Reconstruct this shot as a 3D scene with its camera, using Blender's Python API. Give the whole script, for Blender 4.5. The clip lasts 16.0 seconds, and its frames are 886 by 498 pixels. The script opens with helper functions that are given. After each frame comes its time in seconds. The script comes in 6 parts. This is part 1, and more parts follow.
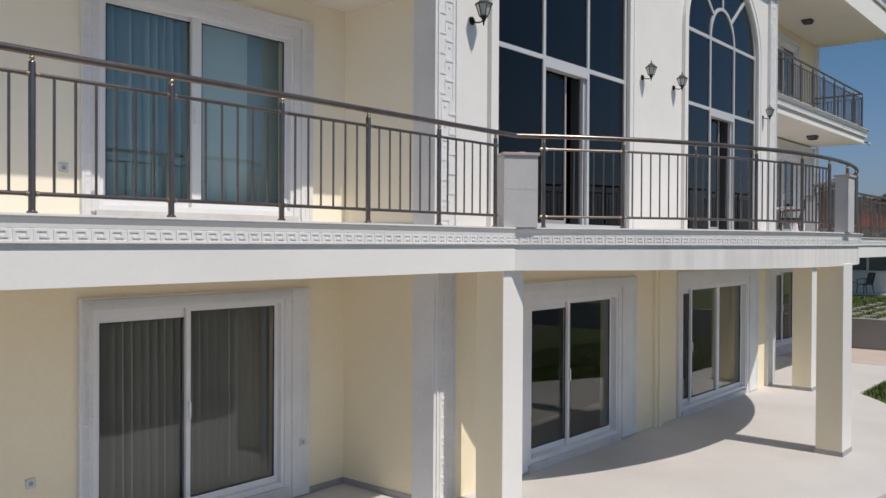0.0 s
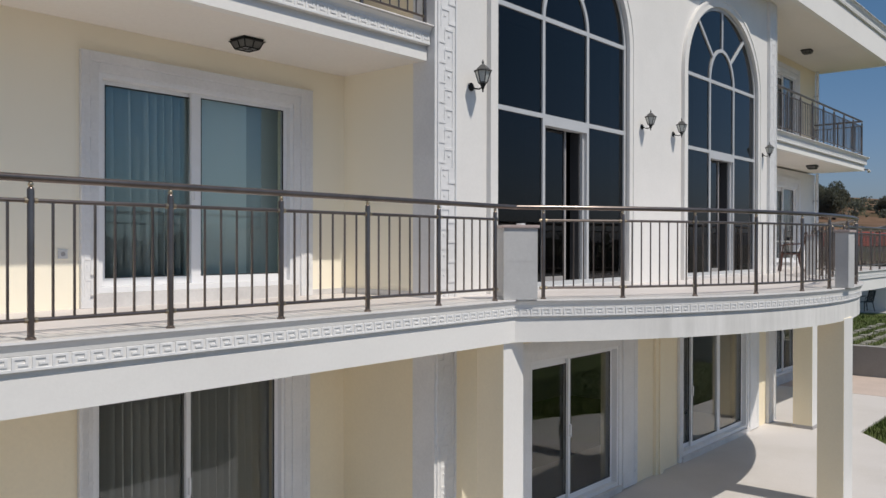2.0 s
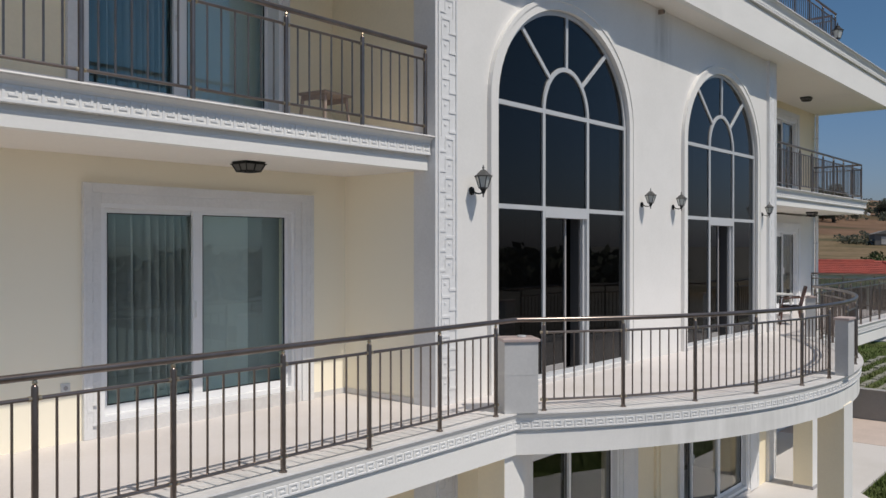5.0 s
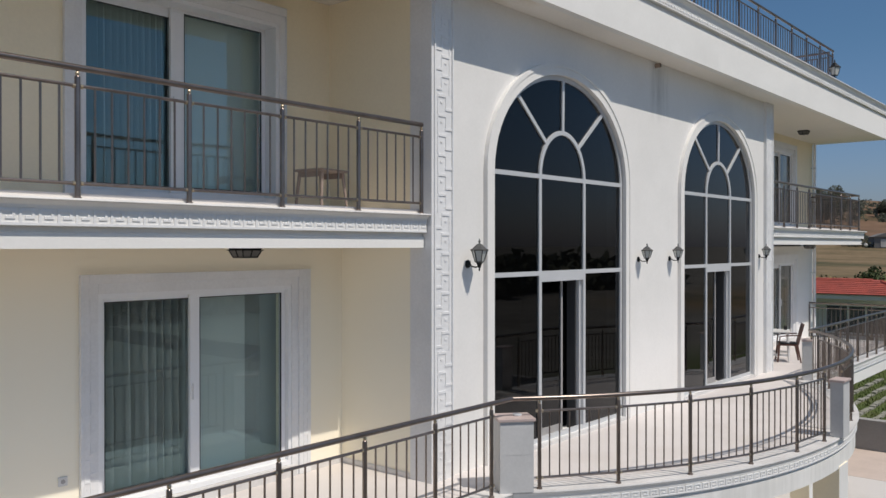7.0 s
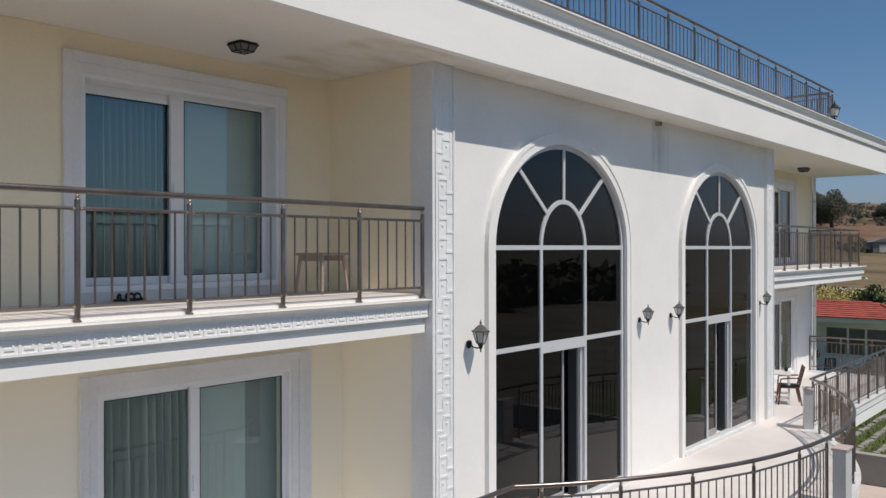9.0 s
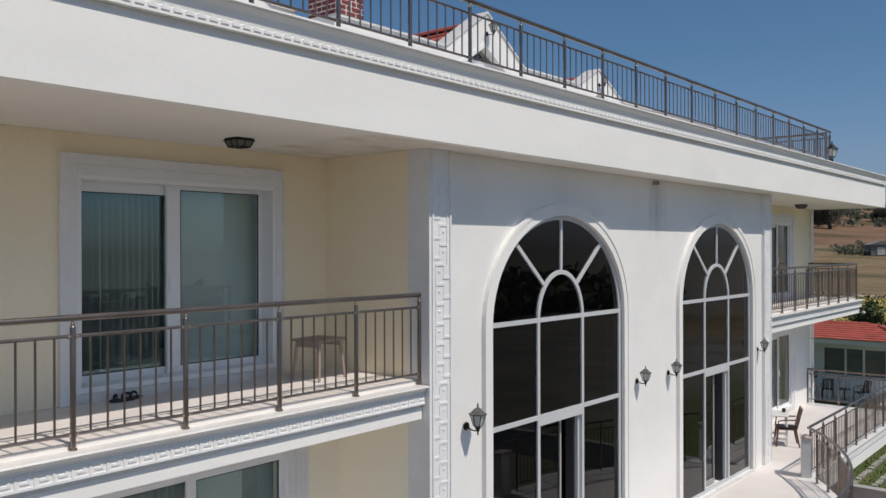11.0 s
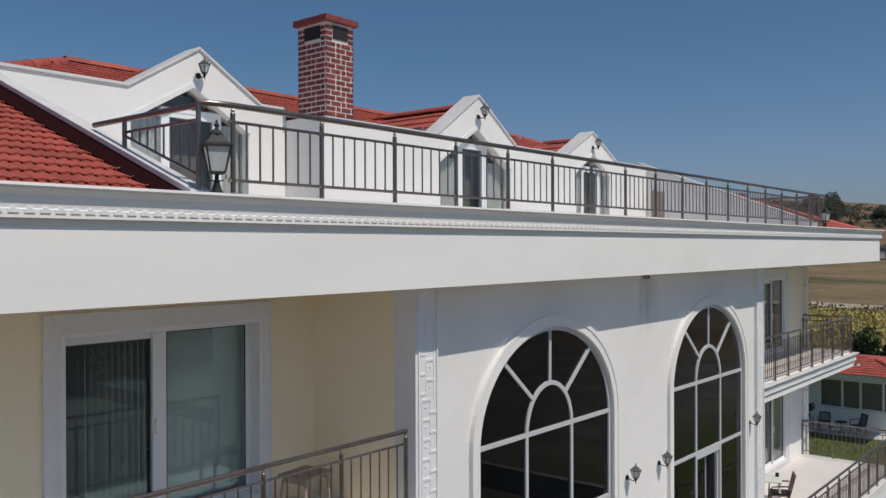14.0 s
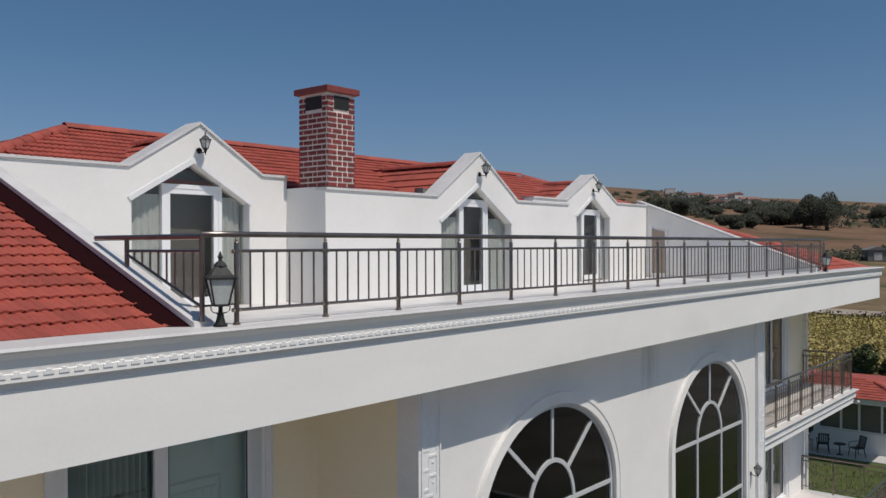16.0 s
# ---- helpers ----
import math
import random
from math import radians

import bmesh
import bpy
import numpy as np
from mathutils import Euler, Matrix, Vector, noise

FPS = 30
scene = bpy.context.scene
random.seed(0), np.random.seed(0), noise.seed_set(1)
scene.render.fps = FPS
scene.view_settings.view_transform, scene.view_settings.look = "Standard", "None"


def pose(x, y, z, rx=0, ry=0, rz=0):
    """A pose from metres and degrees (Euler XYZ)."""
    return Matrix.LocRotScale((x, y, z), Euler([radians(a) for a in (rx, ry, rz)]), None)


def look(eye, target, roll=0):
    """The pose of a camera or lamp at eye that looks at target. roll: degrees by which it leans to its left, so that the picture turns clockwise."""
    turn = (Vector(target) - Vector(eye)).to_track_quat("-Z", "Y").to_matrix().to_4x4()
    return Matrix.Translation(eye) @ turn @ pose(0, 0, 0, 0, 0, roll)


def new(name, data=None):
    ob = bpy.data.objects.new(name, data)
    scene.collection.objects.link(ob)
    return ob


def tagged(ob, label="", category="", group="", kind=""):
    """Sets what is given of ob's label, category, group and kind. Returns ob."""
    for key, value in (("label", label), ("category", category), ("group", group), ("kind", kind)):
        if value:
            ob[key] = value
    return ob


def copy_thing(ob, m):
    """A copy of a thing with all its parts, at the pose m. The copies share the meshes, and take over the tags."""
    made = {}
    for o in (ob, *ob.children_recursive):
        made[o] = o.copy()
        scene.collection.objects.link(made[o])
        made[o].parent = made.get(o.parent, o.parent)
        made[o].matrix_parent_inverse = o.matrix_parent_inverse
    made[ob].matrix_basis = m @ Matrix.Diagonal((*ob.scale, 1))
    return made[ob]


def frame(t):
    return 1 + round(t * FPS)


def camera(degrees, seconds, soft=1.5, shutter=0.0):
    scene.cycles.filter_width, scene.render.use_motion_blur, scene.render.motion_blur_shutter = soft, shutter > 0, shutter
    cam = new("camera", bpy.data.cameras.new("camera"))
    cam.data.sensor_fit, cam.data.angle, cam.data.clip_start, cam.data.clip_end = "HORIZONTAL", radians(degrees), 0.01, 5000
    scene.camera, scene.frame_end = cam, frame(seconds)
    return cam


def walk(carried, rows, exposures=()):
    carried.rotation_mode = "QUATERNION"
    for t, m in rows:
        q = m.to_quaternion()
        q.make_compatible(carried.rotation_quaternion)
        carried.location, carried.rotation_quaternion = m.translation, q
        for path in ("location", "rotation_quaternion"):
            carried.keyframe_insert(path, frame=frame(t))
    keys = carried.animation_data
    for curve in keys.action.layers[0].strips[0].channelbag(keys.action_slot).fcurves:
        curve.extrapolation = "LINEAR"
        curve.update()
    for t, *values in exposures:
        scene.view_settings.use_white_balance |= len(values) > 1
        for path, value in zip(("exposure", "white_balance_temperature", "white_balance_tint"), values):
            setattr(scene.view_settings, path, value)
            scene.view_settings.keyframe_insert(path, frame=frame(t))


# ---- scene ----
cam = camera(56.0, 16.0)
PATH = [
    (0, (-7.776, -6.351, 3.278), (-6.251, -5.058, 3.262), 0.3),
    (0.5, (-7.774, -6.333, 3.475), (-6.247, -5.04, 3.459), 0.3),
    (1, (-7.775, -6.334, 3.672), (-6.249, -5.041, 3.658), 0.2),
    (1.5, (-7.779, -6.323, 3.871), (-6.253, -5.03, 3.859), 0.2),
    (2, (-7.764, -6.345, 4.068), (-6.239, -5.051, 4.057), 0.1),
    (2.5, (-7.766, -6.344, 4.272), (-6.241, -5.05, 4.261), 0.1),
    (3, (-7.773, -6.334, 4.487), (-6.247, -5.041, 4.476), 0.2),
    (3.5, (-7.772, -6.338, 4.698), (-6.248, -5.043, 4.689), 0.1),
    (4, (-7.779, -6.339, 4.907), (-6.254, -5.044, 4.899), 0.0),
    (6.5, (-7.795, -6.401, 6.003), (-6.269, -5.107, 5.996), 0.0),
    (7, (-7.795, -6.412, 6.237), (-6.27, -5.119, 6.229), 0.0),
    (7.5, (-7.802, -6.4, 6.46), (-6.276, -5.107, 6.456), -0.1),
    (8, (-7.798, -6.372, 6.718), (-6.271, -5.081, 6.712), 0.0),
    (8.5, (-7.798, -6.363, 6.934), (-6.269, -5.072, 6.934), -0.2),
    (9, (-7.78, -6.365, 7.194), (-6.253, -5.074, 7.193), -0.1),
    (11.5, (-7.756, -6.385, 8.449), (-6.226, -5.098, 8.448), -0.2),
    (12, (-7.742, -6.409, 8.695), (-6.211, -5.121, 8.697), -0.3),
    (12.5, (-7.721, -6.419, 8.973), (-6.19, -5.132, 8.974), -0.3),
    (13, (-7.725, -6.474, 9.267), (-6.196, -5.185, 9.266), -0.3),
    (13.5, (-7.681, -6.527, 9.56), (-6.152, -5.238, 9.556), -0.3),
    (14, (-7.657, -6.507, 9.826), (-6.127, -5.218, 9.822), -0.2),
    (14.5, (-7.687, -6.499, 10.098), (-6.157, -5.212, 10.093), -0.3),
    (15, (-7.685, -6.484, 10.385), (-6.153, -5.197, 10.378), -0.2),
    (15.5, (-7.677, -6.474, 10.675), (-6.145, -5.188, 10.666), -0.3),
    (16, (-7.66, -6.429, 10.974), (-6.127, -5.145, 10.965), -0.2),
]
walk(cam, [(t, look(eye, target, roll)) for t, eye, target, roll in PATH], exposures=[(0.0, 0.28), (2.5, 0.21), (4.0, 0.14), (6.5, 0.28), (8.0, 0.34), (9.0, 0.42), (12.0, 0.32), (16.0, 0.15)])

# ---------------------------------------------------------------- world, sun
SUN_TO = Vector((0.02, -1.0, 1.63)).normalized()
world = bpy.data.worlds.new("sky")
scene.world = world
world.use_nodes = True
wn = world.node_tree
sky = wn.nodes.new("ShaderNodeTexSky")
sky.sky_type = "NISHITA"
sky.sun_disc = False
sky.sun_elevation = math.asin(SUN_TO.z)
sky.sun_rotation = math.atan2(SUN_TO.x, SUN_TO.y)
sky.altitude = 100
sky.air_density, sky.dust_density, sky.ozone_density = 1.0, 1.3, 2.6
tint = wn.nodes.new("ShaderNodeMix")
tint.data_type, tint.blend_type = "RGBA", "MULTIPLY"
tint.inputs[0].default_value = 1.0
up = wn.nodes.new("ShaderNodeSeparateXYZ")
wn.links.new(wn.nodes.new("ShaderNodeTexCoord").outputs["Generated"], up.inputs[0])
haze = wn.nodes.new("ShaderNodeValToRGB")
haze.color_ramp.elements[0].color = (0.88, 0.92, 1.22, 1)     # hazier, bluer air towards the horizon
haze.color_ramp.elements[1].position = 0.22
haze.color_ramp.elements[1].color = (0.645, 0.87, 1.02, 1)
wn.links.new(up.outputs[2], haze.inputs[0])
wn.links.new(haze.outputs[0], tint.inputs[7])
wn.links.new(sky.outputs[0], tint.inputs[6])
wn.links.new(tint.outputs[2], wn.nodes["Background"].inputs[0])
wn.nodes["Background"].inputs[1].default_value = 0.058
sun = new("sun", bpy.data.lights.new("sun", "SUN"))
sun.data.energy, sun.data.angle, sun.data.color = 2.74, radians(0.53), (1.0, 0.928, 0.838)
sun.matrix_world = look(SUN_TO * 60, (0, 0, 0))

# ---------------------------------------------------------------- materials
def ramp(nt, fac, stops):
    r = nt.nodes.new("ShaderNodeValToRGB")
    el = r.color_ramp.elements
    while len(el) < len(stops):
        el.new(0.5)
    for e, (p, c) in zip(el, stops):
        e.position, e.color = p, (*c, 1)
    nt.links.new(fac, r.inputs[0])
    return r.outputs[0]


def noise_node(nt, coord, scale, detail=4, rough=0.55, stretch=None):
    n = nt.nodes.new("ShaderNodeTexNoise")
    n.inputs["Scale"].default_value, n.inputs["Detail"].default_value, n.inputs["Roughness"].default_value = scale, detail, rough
    if stretch:
        m = nt.nodes.new("ShaderNodeMapping")
        m.inputs["Scale"].default_value = stretch
        nt.links.new(coord, m.inputs[0])
        coord = m.outputs[0]
    nt.links.new(coord, n.inputs["Vector"])
    return n.outputs[0]


def mixed(nt, fac, a, b, mode="MIX"):
    m = nt.nodes.new("ShaderNodeMix")
    m.data_type, m.blend_type = "RGBA", mode
    for sock, v in ((0, fac), (6, a), (7, b)):
        if isinstance(v, (int, float)):
            m.inputs[sock].default_value = v
        elif isinstance(v, tuple):
            m.inputs[sock].default_value = (*v, 1)
        else:
            nt.links.new(v, m.inputs[sock])
    return m.outputs[2]


def material(name, color, rough=0.7, metal=0.0, stain=None, stain_amt=0.3, big=0.6, fine=30, grain=0.12, bump=0.15, bump_scale=60,
             stretch=None, piece=0.0, island=0.0, spec=0.5):
    """A plain surface: base colour, a broad stain layer, a fine grain and a fine relief."""
    m = bpy.data.materials.new(name)
    m.use_nodes = True
    nt = m.node_tree
    b = nt.nodes["Principled BSDF"]
    geo = nt.nodes.new("ShaderNodeNewGeometry").outputs["Position"]
    stain = stain or tuple(c * 0.72 for c in color)
    n1 = noise_node(nt, geo, big, 5, 0.6, stretch)
    f1 = ramp(nt, n1, [(0.42, (0, 0, 0)), (0.72, (stain_amt,) * 3)])
    c = mixed(nt, f1, color, stain)
    n2 = noise_node(nt, geo, fine, 3)
    g = ramp(nt, n2, [(0.3, (1 - grain,) * 3), (0.7, (1, 1, 1))])
    c = mixed(nt, 1.0, c, g, "MULTIPLY")
    for amount, out in ((piece, lambda: nt.nodes.new("ShaderNodeObjectInfo").outputs["Random"]),
                        (island, lambda: nt.nodes.new("ShaderNodeNewGeometry").outputs["Random Per Island"])):
        if amount:
            v = ramp(nt, out(), [(0, (1 - amount,) * 3), (0.5, (1, 1, 1)), (1, (1 + amount * 0.5, 1 + amount * 0.3, 1 + amount * 0.2))])
            c = mixed(nt, 1.0, c, v, "MULTIPLY")
    nt.links.new(c, b.inputs["Base Color"])
    b.inputs["Roughness"].default_value, b.inputs["Metallic"].default_value = rough, metal
    b.inputs["Specular IOR Level"].default_value = spec
    if bump:
        bn = nt.nodes.new("ShaderNodeBump")
        bn.inputs["Strength"].default_value, bn.inputs["Distance"].default_value = bump, 0.01
        nt.links.new(noise_node(nt, geo, bump_scale, 4), bn.inputs["Height"])
        nt.links.new(bn.outputs[0], b.inputs["Normal"])
    return m


def with_streaks(m, x0, x1, z0, z1, color, stretch):
    """Adds run-down rain dirt to a material, in one stretch of a wall that faces the garden."""
    nt = m.node_tree
    b = nt.nodes["Principled BSDF"]
    base = b.inputs["Base Color"].links[0].from_socket
    geo = nt.nodes.new("ShaderNodeNewGeometry").outputs["Position"]
    sep = nt.nodes.new("ShaderNodeSeparateXYZ")
    nt.links.new(geo, sep.inputs[0])

    def span(out, a, b2, soft):
        lo, hi = nt.nodes.new("ShaderNodeMapRange"), nt.nodes.new("ShaderNodeMapRange")
        lo.inputs[1].default_value, lo.inputs[2].default_value = a, a + soft
        hi.inputs[1].default_value, hi.inputs[2].default_value = b2, b2 - soft
        nt.links.new(out, lo.inputs[0])
        nt.links.new(out, hi.inputs[0])
        mu = nt.nodes.new("ShaderNodeMath")
        mu.operation = "MULTIPLY"
        nt.links.new(lo.outputs[0], mu.inputs[0])
        nt.links.new(hi.outputs[0], mu.inputs[1])
        return mu.outputs[0]

    n = ramp(nt, noise_node(nt, geo, 1.0, 5, 0.6, stretch), [(0.38, (0, 0, 0)), (0.72, (1, 1, 1))])
    f = mixed(nt, 1.0, mixed(nt, 1.0, span(sep.outputs[0], x0, x1, 0.18), span(sep.outputs[2], z0, z1, 0.5), "MULTIPLY"), n, "MULTIPLY")
    nt.links.new(mixed(nt, f, base, color), b.inputs["Base Color"])
    return m


def brighten_storey(m, z0, z1, color):
    """Lightens a wall's colour over one storey, in place of light bounced into it."""
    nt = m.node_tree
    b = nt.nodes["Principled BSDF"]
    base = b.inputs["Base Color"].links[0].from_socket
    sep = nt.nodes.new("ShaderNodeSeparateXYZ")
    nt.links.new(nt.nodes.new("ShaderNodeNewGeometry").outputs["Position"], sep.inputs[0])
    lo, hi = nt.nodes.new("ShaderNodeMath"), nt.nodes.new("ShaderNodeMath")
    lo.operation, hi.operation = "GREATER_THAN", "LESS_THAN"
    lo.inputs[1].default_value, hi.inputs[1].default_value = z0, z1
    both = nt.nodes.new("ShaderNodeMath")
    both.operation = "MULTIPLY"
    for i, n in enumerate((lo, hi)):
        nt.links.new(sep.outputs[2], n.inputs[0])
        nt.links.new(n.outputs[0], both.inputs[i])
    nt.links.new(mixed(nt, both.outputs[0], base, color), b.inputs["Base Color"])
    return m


def glass(name, tint, ior, rough=0.0, veil=0.0, coat=(1, 1, 1)):
    """A pane: clear tinted body under a mirror-like coat that grows with the angle."""
    m = bpy.data.materials.new(name)
    m.use_nodes = True
    nt = m.node_tree
    out = nt.nodes["Material Output"]
    nt.nodes.remove(nt.nodes["Principled BSDF"])
    t = nt.nodes.new("ShaderNodeBsdfTransparent")
    t.inputs[0].default_value = (*tint, 1)
    g = nt.nodes.new("ShaderNodeBsdfGlossy")
    g.inputs["Roughness"].default_value = rough
    g.inputs["Color"].default_value = (*coat, 1)
    lw = nt.nodes.new("ShaderNodeLayerWeight")
    lw.inputs[0].default_value = 0.5
    pw = nt.nodes.new("ShaderNodeMath")
    pw.operation = "POWER"
    pw.inputs[1].default_value = 4.5
    nt.links.new(lw.outputs["Facing"], pw.inputs[0])
    f = nt.nodes.new("ShaderNodeMapRange")
    f.inputs[3].default_value, f.inputs[4].default_value = ((ior - 1) / (ior + 1)) ** 2, 1.0
    nt.links.new(pw.outputs[0], f.inputs[0])
    mx = nt.nodes.new("ShaderNodeMixShader")
    nt.links.new(f.outputs[0], mx.inputs[0])
    nt.links.new(t.outputs[0], mx.inputs[1])
    nt.links.new(g.outputs[0], mx.inputs[2])
    # A pale diffuse veil lifts panes that would come out too dark.
    if veil:
        df = nt.nodes.new("ShaderNodeBsdfDiffuse")
        df.inputs[0].default_value = (0.5, 0.49, 0.48, 1)
        m2 = nt.nodes.new("ShaderNodeMixShader")
        m2.inputs[0].default_value = veil
        nt.links.new(mx.outputs[0], m2.inputs[1])
        nt.links.new(df.outputs[0], m2.inputs[2])
        mx = m2
    nt.links.new(mx.outputs[0], out.inputs[0])
    return m


M_WHITE = material("white_render", (0.835, 0.815, 0.785), 0.85, stain=(0.62, 0.61, 0.58), stain_amt=0.35, big=0.5, grain=0.035, bump=0.12, bump_scale=90)
M_ARCHWALL = with_streaks(material("white_render_with_dirt", (0.835, 0.815, 0.785), 0.85, stain=(0.62, 0.61, 0.58), stain_amt=0.35, big=0.5, grain=0.035, bump=0.12, bump_scale=90), 5.2, 6.05, 8.3, 9.75, (0.52, 0.51, 0.48), (4.0, 1.0, 0.6))
M_FASCIA = material("fascia_render", (0.865, 0.845, 0.81), 0.85, stain=(0.68, 0.665, 0.64), stain_amt=0.35, big=0.7, grain=0.03, bump=0.08, bump_scale=70, stretch=(0.5, 1, 1.4))
M_FASCIA = with_streaks(M_FASCIA, 2.0, 7.0, 9.0, 10.05, (0.76, 0.745, 0.71), (0.9, 1.0, 0.9))
M_FASCIA = with_streaks(M_FASCIA, 1.0, 9.5, 2.6, 3.6, (0.66, 0.645, 0.61), (5.0, 5.0, 0.5))
M_CREAM = material("cream_render", (0.96, 0.85, 0.63), 0.85, stain=(0.88, 0.77, 0.56), stain_amt=0.5, big=0.5, grain=0.035, bump=0.12, bump_scale=90)
# First-floor recess raised in colour to make up for missing bounced light.
M_CREAM = brighten_storey(M_CREAM, 3.2, 6.3, (0.97, 0.90, 0.735))
M_TRIM = material("white_moulding", (0.83, 0.825, 0.82), 0.7, stain=(0.62, 0.62, 0.62), stain_amt=0.4, big=1.4, grain=0.06, bump=0.12, bump_scale=50)
M_SOFFIT = material("soffit_paint", (0.87, 0.82, 0.76), 0.9, stain_amt=0.2, big=0.5, grain=0.04, bump=0.1)
M_SOFFIT = with_streaks(M_SOFFIT, -1.8, 1.4, 8.6, 10.3, (0.66, 0.57, 0.46), (1.3, 3.0, 1.0))
M_MARBLE = material("pale_marble_coping", (0.72, 0.70, 0.68), 0.45, stain=(0.52, 0.50, 0.49), stain_amt=0.6, big=2.2, grain=0.08, bump=0.05)
M_FLOOR = material("pale_floor_tile", (0.71, 0.66, 0.635), 0.55, stain=(0.56, 0.50, 0.45), stain_amt=0.4, big=1.2, grain=0.05, bump=0.05)
M_PATIO = material("pale_patio_paving", (0.655, 0.625, 0.605), 0.6, stain=(0.52, 0.49, 0.45), stain_amt=0.55, big=0.5, grain=0.06, bump=0.06)
M_WALK = material("pinkish_paving", (0.60, 0.50, 0.445), 0.8, stain=(0.46, 0.38, 0.33), stain_amt=0.6, big=0.9, grain=0.1, bump=0.1)
M_JAMB = material("grey_door_jamb", (0.06, 0.06, 0.063), 0.6, stain_amt=0.3, big=3)
M_CAPSTONE = material("pinkish_capstone", (0.56, 0.45, 0.42), 0.5, stain_amt=0.5, big=4, grain=0.1)
M_SKIRT = material("grey_skirting_stone", (0.42, 0.40, 0.39), 0.6, stain_amt=0.4, big=2)
M_PVC = material("white_upvc", (0.85, 0.85, 0.855), 0.35, stain_amt=0.12, big=3, grain=0.03, bump=0.0)
M_ALU = material("grey_aluminium", (0.60, 0.61, 0.62), 0.5, 0.15, stain_amt=0.2, big=3, grain=0.04, bump=0.0)
M_RUBBER = material("black_gasket", (0.02, 0.02, 0.02), 0.6, stain_amt=0.1, bump=0)
M_RAIL = material("bronze_steel", (0.26, 0.215, 0.19), 0.28, 0.85, stain=(0.14, 0.115, 0.10), stain_amt=0.7, big=3, grain=0.1, bump=0.0)
M_BRASS = material("brass_fitting", (0.56, 0.46, 0.32), 0.3, 1.0, stain_amt=0.4, big=8, grain=0.1, bump=0.0)
M_IRON = material("black_cast_iron", (0.016, 0.018, 0.018), 0.65, 0.0, stain=(0.03, 0.033, 0.032), stain_amt=0.6, big=9, bump=0.2, spec=0.25)
M_IRON_DARK = material("weathered_cast_iron", (0.034, 0.034, 0.033), 0.6, 0.0, stain=(0.07, 0.07, 0.067), stain_amt=0.6, big=9, bump=0.3, spec=0.3)
M_IRON_DUSTY = material("dusty_cast_iron", (0.085, 0.085, 0.083), 0.7, 0.0, stain=(0.15, 0.15, 0.145), stain_amt=0.6, big=9, bump=0.2, spec=0.3)
M_SMOKED = material("smoked_lamp_glass", (0.17, 0.165, 0.155), 0.3, stain_amt=0.3, big=8, bump=0.0)
M_LAMPGLASS = material("frosted_lamp_glass", (0.58, 0.60, 0.58), 0.25, stain_amt=0.3, big=8, bump=0.0)
M_TILE = material("red_clay_tile", (0.42, 0.088, 0.058), 0.7, stain=(0.28, 0.056, 0.042), stain_amt=0.6, big=1.8, fine=40, grain=0.18, bump=0.25, piece=0.2)
M_TILES = material("red_clay_tiles", (0.42, 0.088, 0.058), 0.7, stain=(0.28, 0.056, 0.042), stain_amt=0.6, big=1.8, fine=40, grain=0.18, bump=0.25, island=0.2)
M_FLASH = material("dark_red_flashing", (0.020, 0.004, 0.005), 0.9, spec=0.08, stain_amt=0.4, big=3)
M_BRICK = material("red_brick", (0.25, 0.045, 0.042), 0.75, stain=(0.16, 0.035, 0.03), stain_amt=0.6, big=7, fine=90, grain=0.25, bump=0.4, bump_scale=120, piece=0.3)
M_MORTAR = material("pale_mortar", (0.86, 0.74, 0.67), 0.9, stain_amt=0.4, big=8, bump=0.4, bump_scale=150)
M_CAP = material("red_stone_cap", (0.25, 0.05, 0.04), 0.6, stain=(0.13, 0.03, 0.03), stain_amt=0.6, big=5)
M_DARK = material("dark_void", (0.015, 0.015, 0.016), 0.7, stain_amt=0.3, big=2, bump=0)
M_ROOM = material("room_paint", (0.50, 0.49, 0.47), 0.9, stain_amt=0.2, bump=0.05)
M_DIM_GREY = material("dim_room_and_hut_grey", (0.20, 0.19, 0.18), 0.9, stain_amt=0.2, bump=0.05)
M_DRAPE = material("grey_drape", (0.40, 0.405, 0.39), 0.9, stain_amt=0.2, big=1.5, fine=120, grain=0.2, bump=0.2, stretch=(6, 6, 0.3))
M_PALE = material("pale_grey_drape", (0.52, 0.525, 0.51), 0.9, stain_amt=0.2, big=1.5, fine=120, grain=0.2, bump=0.2, stretch=(6, 6, 0.3))
M_SHEER = material("pale_blind", (0.63, 0.665, 0.645), 0.9, stain_amt=0.15, big=1.0, fine=120, grain=0.1, bump=0.1)
M_VOILE = material("white_voile", (0.72, 0.74, 0.73), 0.9, stain_amt=0.2, big=2, stretch=(8, 8, 0.3))
M_GLASS = glass("solar_coated_glass", (0.93, 0.96, 0.955), 1.78, coat=(0.66, 0.96, 0.98))
M_GLASS_CLEAR = glass("clear_float_glass", (0.88, 0.885, 0.87), 1.5, coat=(0.96, 0.97, 0.97))
# Garden house panes, brightened by a pale veil in the shade of the eaves.
M_GLASS_VEILED = glass("brightened_window_glass", (0.50, 0.50, 0.51), 1.55, veil=0.22)
M_GLASS_DARK = glass("dark_tinted_glass", (0.17, 0.18, 0.21), 1.40, veil=0.003)
M_GRASS = material("lawn_grass", (0.125, 0.175, 0.05), 0.9, stain=(0.20, 0.20, 0.08), stain_amt=0.7, big=0.9, fine=14, grain=0.5, bump=0.8, bump_scale=25, spec=0.2)
M_PILLAR = material("grey_pillar_paint", (0.58, 0.575, 0.57), 0.8, stain_amt=0.4, big=2.5, grain=0.06, bump=0.15)
